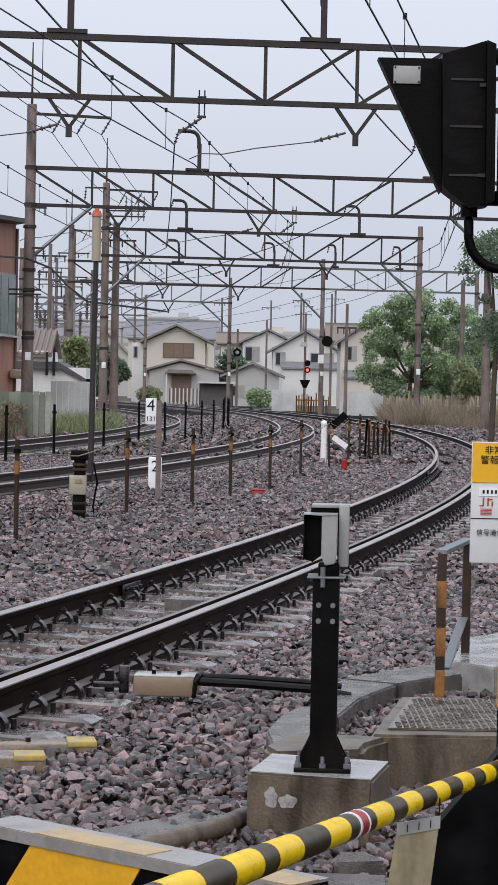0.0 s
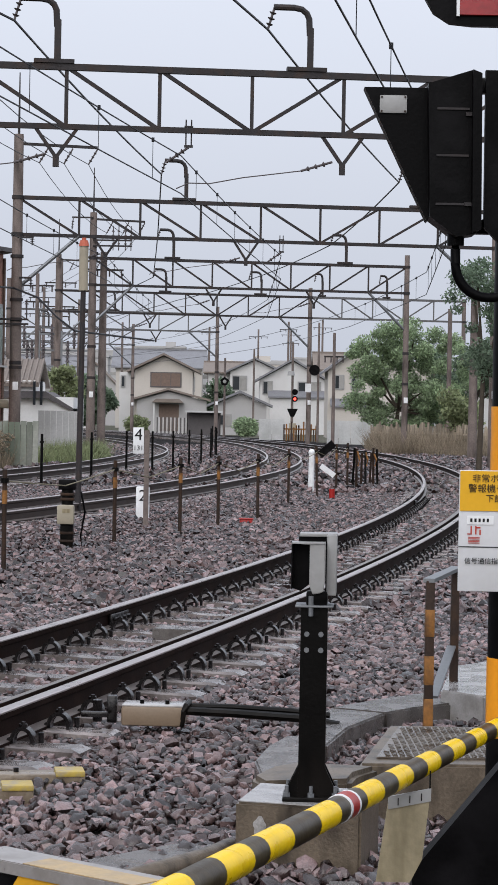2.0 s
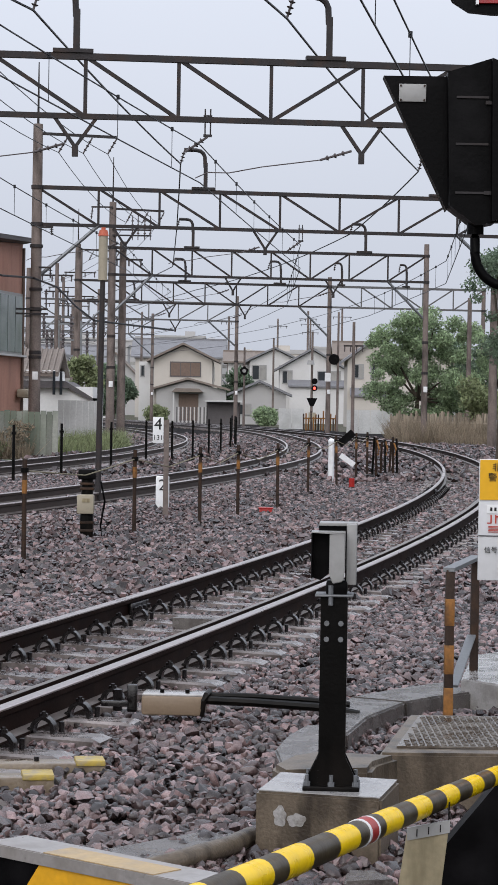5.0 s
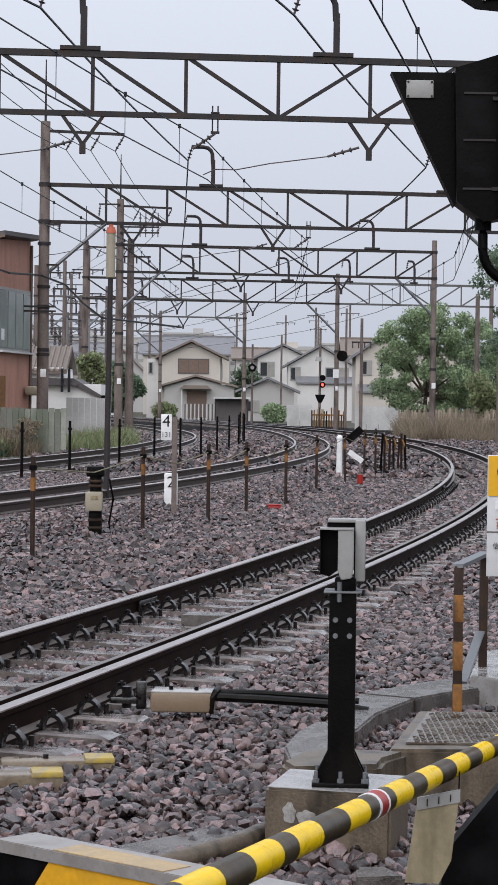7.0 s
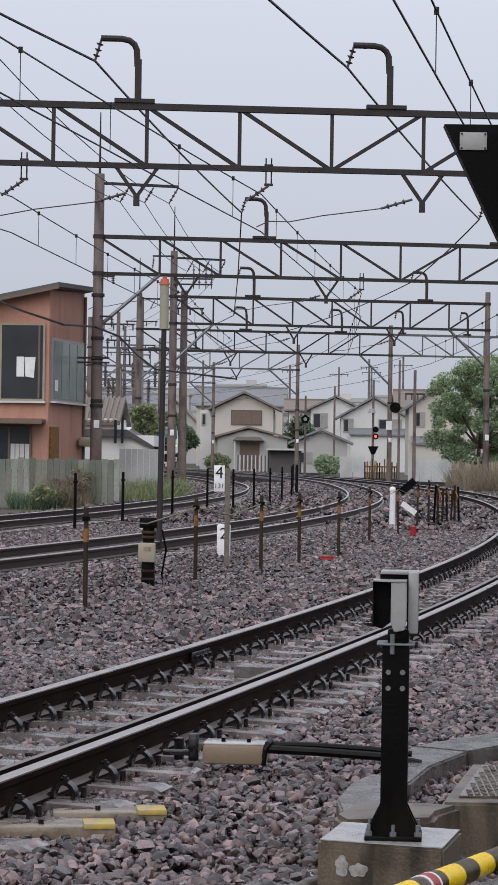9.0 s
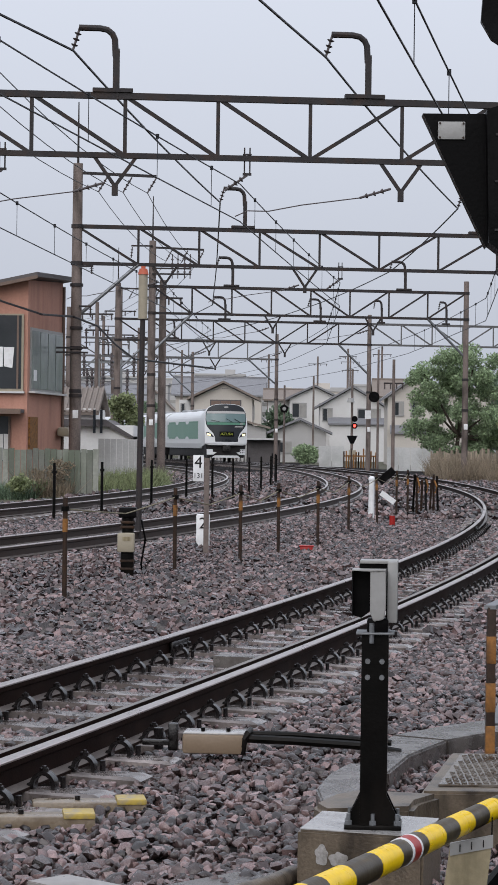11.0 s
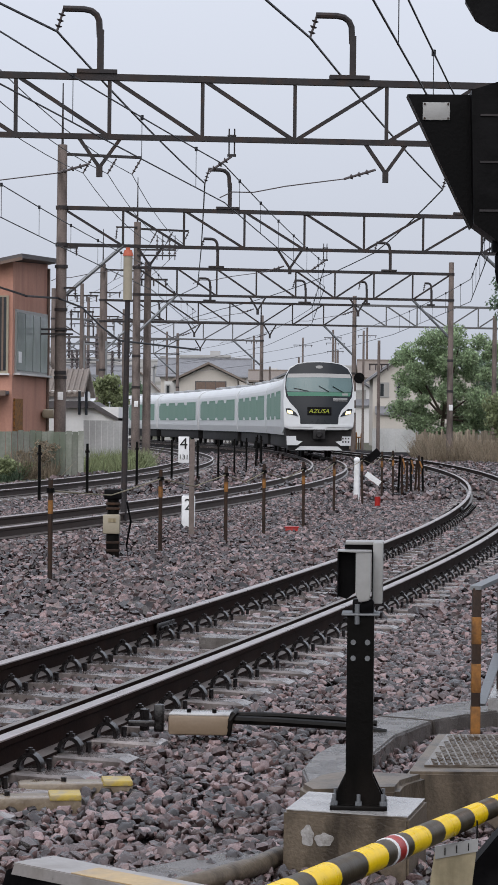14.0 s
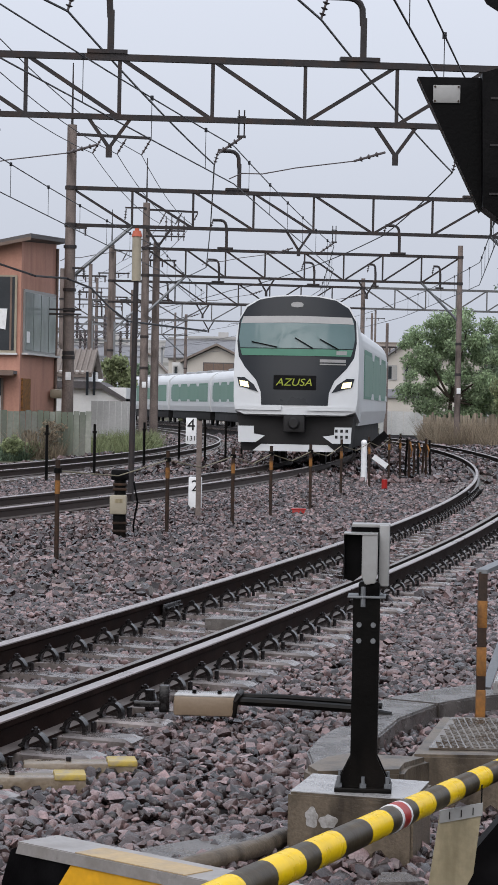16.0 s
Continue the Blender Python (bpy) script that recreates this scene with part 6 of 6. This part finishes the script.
def switch_frame():
    """Steel posts, beams and insulator columns behind the fence."""
    t = thing("switch_frame", "grey steel switchgear frame with dark insulators", "switchgear", pose(0, 148, -0.13))
    for x in (-13.6, -12.4, -11.0, -9.8):
        part("post", box(B(), (x, 0, 3.4), (0.14, 0.14, 6.8)), M_GALV, t, smooth=False)
    for z in (4.6, 5.6, 6.6):
        part("beam", bar4(B(), (-14.2, 0, z), (-9.2, 0, z), 0.12, 0.12), M_GALV, t, smooth=False)
    for x, z in ((-13.1, 4.7), (-12.8, 4.7), (-12.1, 4.7), (-11.6, 5.7), (-10.6, 4.7), (-10.2, 5.7), (-13.3, 5.7)):
        bm = rod(B(), (x, -0.2, z), (x, -0.2, z + 1.5), 0.07, seg=8)
        for k in range(5):
            rod(bm, (x, -0.2, z + 0.2 + 0.25 * k), (x, -0.2, z + 0.3 + 0.25 * k), 0.15, 0.09, seg=8)
        part("insulator_column", bm, M_INSUL, t, "dark ribbed insulator")
    for x in (-12.0, -10.9):
        bm = rod(B(), (x, -0.3, 3.6), (x, -0.3, 4.5), 0.3, seg=14)
        part("transformer", bm, M_GREYBOX, t, "grey can transformer")


switch_frame()
lone_pole("tall steel mast behind the yards", -16.8, 205, 12.5, 0.16, ((11.6, 1.3), (10.2, 1.3)))
lone_pole("tall pole behind the low house", -10.0, 118, 8.6, 0.12, ((8.0, 0.8), (7.2, 0.6)))
lone_pole("thin pole beside the switchgear", -9.4, 140, 8.4, 0.09, ((7.8, 0.7),))
lone_pole("pole far behind the cream house", -12.8, 262, 11.8, 0.15, ((11.0, 1.3), (10.2, 1.0)))
lone_pole("pole far behind the carport", 2.6, 320, 13.4, 0.15, ((12.4, 1.3),))
lone_pole("pole far behind the white house", 7.4, 340, 14.2, 0.16, ((13.4, 1.4), (12.2, 1.2)))
pole_x, pole_y = G[1][0]
fit = thing("pole_fittings", "steel brackets and insulators clamped to the concrete pole", "pole fittings", pose(pole_x, pole_y, 0))
for z, a, b in ((7.25, 0.1, 0.55), (5.95, 0.1, 0.5), (4.6, -0.62, 0.42), (4.45, -0.62, 0.42)):
    part("bracket", bar4(B(), (a, -0.2, z), (b, -0.2, z), 0.06, 0.06), M_STEEL, fit, smooth=False)
for x, z0, z1 in ((0.48, 5.95, 5.6), (0.36, 4.6, 5.25), (0.5, 7.25, 7.0)):
    bm = B()
    insulator(bm, (x, -0.2, z0), (x, -0.2, z1), 0.08, 3)
    part("insulator", bm, M_INSUL, fit)
for z in (3.0, 5.2, 6.6):
    part("clamp", rod(B(), (0, 0, z), (0, 0, z + 0.1), 0.215, seg=14), M_STEEL, fit)
pole_x, pole_y = G[2][0]
fit2 = thing("pole_fittings", "steel cross arms with upright insulators on the concrete pole", "pole fittings", pose(pole_x, pole_y, 0))
for z, a, b in ((10.35, -0.95, 0.0), (9.35, 0.0, 1.75), (9.1, 0.0, 1.75)):
    part("bracket", bar4(B(), (a, -0.2, z), (b, -0.2, z), 0.07, 0.07), M_STEEL, fit2, smooth=False)
for x in (0.9, 1.15, 1.45, 1.7):
    bm = B()
    insulator(bm, (x, -0.2, 8.9), (x, -0.2, 10.0), 0.07, 4)
    part("insulator", bm, M_INSUL, fit2)
bm = B()
insulator(bm, (-0.9, -0.2, 10.3), (-0.95, -0.2, 9.8), 0.07, 3)
part("insulator", bm, M_INSUL, fit2)
wire("service_cable", [(-11.2, 73.0, 6.7), (-9.82, 73.0, 6.12), (-9.12, 73.0, 5.84), (-7.9, 73.2, 5.46), (-7.3, 76.95, 5.6), (-6.5, 76.9, 5.3), (-5.9, 76.9, 4.7), (-5.3, 76.9, 4.25), (-3.0, 84, 4.2)], 0.035, "thick dark service cable from the pole", 0.02)

pn = thing("round_signal_back", "dark round signal seen on its post", "signal", pose(-0.95, 167, 0))
part("disc", rod(B(), (0, -0.1, 4.0), (0, -0.2, 4.0), 0.33, seg=5), M_BLACK, pn)
part("hub", rod(B(), (0, -0.2, 4.0), (0, -0.24, 4.0), 0.13, seg=12), M_GREYBOX, pn)
part("stem", rod(B(), (0, 0, -0.2), (0, -0.1, 4.1), 0.05, seg=8), M_POLE, pn)

sg = thing("far_crossing_signal", "far level crossing signal with one red lamp lit", "crossing signal", pose(3.75, 165, -0.13))
part("mast", rod(B(), (0, 0, 0), (0, 0, 6.9), 0.1, 0.08, 10), M_POLE, sg)
part("bell", rod(B(), (-0.1, 0, 4.6), (-0.1, 0, 4.9), 0.28, 0.2, 12), M_GREYBOX, sg)
for z, m in ((3.46, M_BLACK), (2.98, M_REDLAMP)):
    part("lamp_board", rod(B(), (0.18, -0.1, z), (0.18, -0.16, z), 0.21, seg=16), M_BLACK, sg)
    part("lamp", rod(B(), (0.18, -0.16, z), (0.18, -0.22, z), 0.1, seg=14), m, sg, "lit red lamp" if m is M_REDLAMP else "dark lamp")
bm = slab(B(), [(-0.35, 2.3), (0.4, 2.3), (0.15, 1.75), (-0.1, 1.75)], -0.15, 0.15)
part("speaker", bm, M_BLACK, sg)
part("warning_board", box(B(), (0.05, -0.15, 0.95), (0.5, 0.06, 0.7)), M_CREAM, sg)
cg = thing("crossing_guard_posts", "yellow and black guard posts at the far crossing", "guard posts", pose(0, 164, -0.13))
random.seed(3)
for k in range(14):
    x = 3.2 + k * 0.17
    part("post", rod(B(), (x, random.uniform(-1, 1), -0.1), (x, 0, 1.0 + random.uniform(-0.15, 0.5)), 0.05, seg=8), M_RUSTOR if k % 3 else M_RUST, cg)
part("rail", bar4(B(), (3.2, 0, 0.9), (5.4, 0, 0.9), 0.08, 0.1), M_RUSTOR, cg)
cd = thing("crossing_lamp_disc", "dark round crossing lamp on the pole", "lamp", pose(4.35, 136.8, 4.3))
part("disc", rod(B(), (0, -0.3, 0), (0, -0.38, 0), 0.31, seg=20), M_BLACK, cd)
part("arm", bar4(B(), (-0.25, 0.8, 0), (0, -0.3, 0), 0.06, 0.06), M_BLACK, cd)
np_ = thing("pole_plate", "white plate on the gantry pole", "plate", pose(4.05, 138.0, 3.3))
part("plate", box(B(), (0, -0.03, 0), (0.34, 0.03, 0.5)), M_WHITE, np_)


# ---- the train ----
def arch(hw, z0, z1, zt, n=8):
    """Half outline to the right of a car section: skirt, side, roof shoulder, roof."""
    pts = [(hw - 0.06, z0), (hw, z0 + 0.35), (hw, z1)]
    for k in range(1, n + 1):
        a = math.pi / 2 * k / n
        pts.append((hw * math.cos(a) ** 0.7 if k < n else 0.0, z1 + (zt - z1) * math.sin(a)))
    return pts


def hull(bm, hw, z0, z1, zt, y0, y1):
    half = arch(hw, z0, z1, zt)
    poly = [(x, z) for x, z in half] + [(-x, z) for x, z in half[-2::-1]]
    slab(bm, poly, y0, y1)


def bogie(parent, y):
    b = part("bogie", box(B(), (0, y, 0.55), (2.1, 2.6, 0.35), bevel=0.05), M_TUNDER, parent)
    for dy in (-1.05, 1.05):
        for sx in (-0.566, 0.566):
            part("wheel", rod(B(), (sx - 0.06, y + dy, 0.43), (sx + 0.06, y + dy, 0.43), 0.43, seg=20), M_TUNDER, b)


LEN, GAP = 19.6, 0.7


def side_panels(parent, y0, y1):
    for sx in (-1, 1):
        x = sx * 1.475
        bm = box(B(), (x, (y0 + y1) / 2, 2.22), (0.012, y1 - y0, 1.22))
        band = part("green_band", bm, M_TGREENHAZE, parent, "green window band", smooth=False)
        n = int((y1 - y0) // 4.4)
        st = (y1 - y0) / n
        for k in range(n):
            yc = y0 + st * (k + 0.5)
            a, b = yc - st * 0.492, yc + st * 0.492
            bm = slab(B(), [(a, 1.75), (a + 0.12, 1.68), (b - 0.12, 1.68), (b, 1.75), (b, 2.66), (b - 0.12, 2.72), (a + 0.12, 2.72), (a, 2.66)], x - 0.012, x + 0.012, "x")
            part("window_pane", bm, M_TGLASS, band, smooth=False)
            e = y0 + st * k
            for z0, z1 in ((1.6, 1.76), (2.84, 2.64)):
                bm = slab(B(), [(e - st * 0.17, z0), (e + st * 0.17, z0), (e + st * 0.1, z1), (e - st * 0.1, z1)], x - 0.014, x + 0.014, "x")
                part("white_field", bm, M_TWHITE, band, smooth=False)


def car(label, front=False):
    """Car with its front at y = 0, body towards -y, rail head at z = 0."""
    c = thing("train_car", label, "train car", group="cars of the train")
    yf = -2.2 if front else 0.0
    bm = B()
    hull(bm, 1.465, 0.95, 2.9, 3.62, -LEN, yf)
    body = part("body", bm, M_TWHITE, c, "white body shell", smooth=False)
    part("roof", slab(B(), [(1.2, 3.3), (0.7, 3.55), (0, 3.64), (-0.7, 3.55), (-1.2, 3.3), (-1.15, 3.28), (0, 3.5), (1.15, 3.28)], -LEN + 0.05, yf - 0.3), M_TROOF, c, "grey roof")
    for y in (-5, -10, -15):
        part("air_conditioner", box(B(), (0, y, 3.62), (1.5, 2.4, 0.2), bevel=0.05), M_TROOF, c)
    side_panels(c, -LEN + 0.9, -3.4 if front else -0.9)
    part("underframe", box(B(), (0, -LEN / 2 - 0.4, 0.68), (2.5, LEN - 1.6, 0.6), bevel=0.06), M_TUNDER, c)
    bogie(c, -3.4)
    bogie(c, -LEN + 3.0)
    part("gangway", box(B(), (0, -LEN - GAP / 2, 2.0), (1.2, GAP, 2.2)), M_TBLACK, c)
    if front:
        nose(c)
    return c


def nose_y(x, z):
    """The curved face: set back towards its sides and top."""
    return -0.35 * (abs(x) / 1.46) ** 2.2 - 0.10 * max(0.0, z - 1.3) ** 1.6


def face_plate(outline, proud, back=0.05):
    bm = B()
    dense = []
    for i, p in enumerate(outline):
        q = outline[(i + 1) % len(outline)]
        n = max(1, int(math.hypot(q[0] - p[0], q[1] - p[1]) / 0.12))
        dense += [(p[0] + (q[0] - p[0]) * k / n, p[1] + (q[1] - p[1]) * k / n) for k in range(n)]
    f = bm.faces.new([bm.verts.new((x, 0, z)) for x, z in dense])
    xs = [p[0] for p in dense]
    for k in range(1, 24):
        xc = -1.5 + 3.0 * k / 24
        if min(xs) + 0.02 < xc < max(xs) - 0.02:
            g = bm.verts[:] + bm.edges[:] + bm.faces[:]
            bmesh.ops.bisect_plane(bm, geom=g, plane_co=(xc, 0, 0), plane_no=(1, 0, 0))
    zs = [p[1] for p in dense]
    for k in range(1, 20):
        zc = 0.3 + 3.8 * k / 20
        if min(zs) + 0.02 < zc < max(zs) - 0.02:
            g = bm.verts[:] + bm.edges[:] + bm.faces[:]
            bmesh.ops.bisect_plane(bm, geom=g, plane_co=(0, 0, zc), plane_no=(0, 0, 1))
    r = bmesh.ops.extrude_face_region(bm, geom=bm.faces[:])
    moved = {v for v in r["geom"] if isinstance(v, bmesh.types.BMVert)}
    for v in bm.verts:
        v.co.y = nose_y(v.co.x, v.co.z) + proud - (back if v in moved else 0.0)
    return bm


def mirror(pts):
    return pts + [(-x, z) for x, z in pts[::-1] if abs(x) > 1e-6]


WIPERS = []


def nose(c):
    full = mirror([(0.0, 1.2), (1.2, 1.2), (1.42, 1.28), (1.46, 1.6), (1.47, 2.4), (1.45, 3.0), (1.38, 3.45), (1.22, 3.76), (0.9, 3.93), (0.5, 4.0), (0.0, 4.02)])
    full = full[:-1] if full[0] == full[-1] else full
    # shell from the face back to the body
    bm = B()
    rings = []
    body = [(x, z) for x, z in full]
    for f in (0.0, 0.25, 0.5, 0.75, 1.0):
        ring = []
        for x, z in body:
            y0 = nose_y(x, z)
            zz = z if z < 3.2 else 3.2 + (z - 3.2) * (1 - 0.5 * f)
            xx = x * (1 + 0.012 * f)
            zz = zz - (0.25 * f if z < 1.3 else 0)
            ring.append(bm.verts.new((xx, y0 + (-2.3 - y0) * f, zz)))
        rings.append(ring)
    for a, b in zip(rings, rings[1:]):
        for i in range(len(a)):
            bm.faces.new((a[i], a[(i + 1) % len(a)], b[(i + 1) % len(a)], b[i]))
    bm.faces.new(rings[-1])
    shell = part("nose_shell", bm, M_TWHITE, c, "white nose shell")
    part("face", face_plate(full, 0.005), M_TWHITE, c, "white face")
    mask = mirror([(0.0, 1.42), (0.78, 1.42), (0.8, 1.72), (0.92, 2.0), (1.2, 2.3), (1.36, 2.55), (1.41, 2.9), (1.38, 3.4), (1.2, 3.72), (0.9, 3.9), (0.5, 3.97), (0.0, 3.99)])
    fm = part("front_mask", face_plate(mask, 0.015), M_TBLACK, c, "glossy black front mask")
    ws = mirror([(0.0, 2.76), (1.33, 2.76), (1.37, 3.0), (1.33, 3.4), (1.28, 3.5), (0.0, 3.52)])
    part("windscreen", face_plate(ws, 0.03), M_WS, fm, "wide grey-green windscreen")
    part("upper_screen_band", face_plate(mirror([(0.0, 3.36), (1.33, 3.34), (1.28, 3.5), (0.0, 3.52)]), 0.036), M_WALLG, fm, "pale sun blind band")
    gb = mirror([(0.0, 2.58), (1.28, 2.58), (1.33, 2.74), (0.0, 2.74)])
    part("green_stripe", face_plate(gb, 0.03), M_TGREEN, fm, "green stripe under the screen")
    for sx in (-1, 1):
        lo = [(sx * 1.33, 1.86), (sx * 0.86, 1.72), (sx * 0.98, 1.9), (sx * 1.2, 2.06), (sx * 1.38, 2.06)]
        hl = part("headlight_housing", face_plate(lo if sx > 0 else lo[::-1], 0.03), M_TBLACK, c, "black headlight housing")
        part("headlight", face_plate([(sx * 1.3, 1.86), (sx * 1.08, 1.82), (sx * 1.12, 1.96), (sx * 1.32, 1.99)], 0.05), M_LAMP, hl, "lit warm headlight")
    sgn = part("destination_panel", face_plate(mirror([(0.0, 1.78), (0.5, 1.78), (0.5, 2.12), (0.0, 2.12)]), 0.025), M_BLACK, fm, "black destination display")
    me = text_mesh("AZUSA", 0.27, M_LED, 0.006)
    for v in me.vertices:
        v.co.x += 0.25 * v.co.y
    me.transform(Matrix.Translation((0.0, nose_y(0, 1.95) + 0.045, 1.95)) @ Matrix.Rotation(radians(180), 4, "Z") @ Matrix.Rotation(radians(90), 4, "X") @ Matrix.Diagonal((1.0, 0.9, 1, 1)))
    part("display_writing", me, None, sgn, "lit yellow-green display writing")
    for x, w, z, h in ((-0.87, 0.3, 2.47, 0.07), (-0.87, 0.3, 2.39, 0.03), (-1.07, 0.12, 2.66, 0.09)):
        part("lettering_bar", face_plate([(x - w, z - h / 2), (x + w, z - h / 2), (x + w, z + h / 2), (x - w, z + h / 2)], 0.034, 0.02), M_GREYBOX, fm)
    part("top_lamp", face_plate(mirror([(0.0, 3.72), (0.13, 3.74), (0.15, 3.8), (0.1, 3.84), (0.0, 3.85)]), 0.03), M_GREYBOX, fm, "roof lamp")
    for a, b, swings in (((0.45, 2.78), (1.05, 2.9), False), ((-0.4, 2.76), (0.02, 3.0), True), ((-1.0, 2.74), (-0.56, 2.98), True)):
        p0, p1 = Vector((a[0], nose_y(*a) + 0.06, a[1])), Vector((b[0], nose_y(*b) + 0.06, b[1]))
        w = part("wiper", bar4(B(), (0, 0, 0), p1 - p0, 0.03, 0.025), M_BLACK, fm, at=Matrix.Translation(p0))
        if swings:
            WIPERS.append((w, p0))
    # bumper line, skirt, coupler
    for sx in (-1, 1):
        p = [(sx * 0.3, 1.3), (sx * 1.42, 1.3), (sx * 1.42, 1.4), (sx * 0.3, 1.4)]
        part("bumper_strip", face_plate(p if sx > 0 else p[::-1], 0.05), M_TWHITE, c, "white bumper strip")
        p = [(sx * 1.34, 0.92), (sx * 0.95, 0.92), (sx * 0.94, 0.74), (sx * 0.68, 0.7), (sx * 0.9, 0.54), (sx * 1.32, 0.54)]
        part("skirt_plate", face_plate(p if sx > 0 else p[::-1], 0.03), M_TWHITE, c, "white skirt plate")
        if sx < 0:
            for kx in range(3):
                for kz in range(2):
                    x, z = -1.26 + kx * 0.12, 0.66 + kz * 0.14
                    part("step_hole", face_plate([(x, z), (x + 0.06, z), (x + 0.06, z + 0.07), (x, z + 0.07)], 0.036, 0.02), M_TUNDER, c)
    part("skirt", slab(B(), [(-1.25, 0.34), (1.25, 0.34), (1.38, 1.2), (-1.38, 1.2)], -2.2, -0.45), M_TUNDER, c, "dark skirt")
    bm = slab(B(), [(-0.78, 0.5), (0.78, 0.5), (0.98, 0.34), (-0.98, 0.34)], -0.35, -0.22)
    part("snow_plough", bm, M_TWHITE, c, "white plough edge")
    bm = box(B(), (0, -0.25, 1.0), (0.5, 0.5, 0.42), bevel=0.04)
    rod(bm, (0, 0.0, 1.0), (0, 0.12, 1.0), 0.15, 0.1, seg=12)
    part("coupler", bm, M_TUNDER, c, "dark coupler")
    return shell


SPEED, S_END = 21.4, 57.4
lead = car("white and green leading train car with black front and lit headlights", True)
mid = car("white and green intermediate train car")
cars = [lead, mid]
for k in range(7):
    cars.append(copy_thing(mid, pose(0, 0, 0)))


def car_pose(k, t):
    s = S_END + (16.0 - t) * SPEED + k * (LEN + GAP)
    a, b = T2.at(s + 3.0), T2.at(s + LEN - 3.0)
    d = (a - b).normalized()
    p = a + d * 3.0
    return pose(p.x, p.y, 0.14 + LIFT, 0, 0, math.degrees(math.atan2(-d.x, d.y)))


# ---- what moves ----
def motions():
    for k, c in enumerate(cars):
        rows = []
        for i in range(33):
            rows.append((i * 0.5, car_pose(k, i * 0.5)))
        walk(c, rows)
    for w, p in WIPERS:
        walk(w, [(i * 0.1, pose(*p, 0, -24 - 24 * math.cos(2 * math.pi * (i * 0.1 - 15.5)), 0)) for i in range(161)])
    sway = []
    for i in range(161):
        t = i * 0.1
        a = -4.12 + 0.15 * math.exp(-t / 2) - 1.83 * math.exp(-t / 11) * math.cos(2 * math.pi * (t - 0.72) / 0.826)
        sway.append((t, pose(*PIVOT, a, 0, BAR_YAW)))
    walk(bar, sway)


motions()
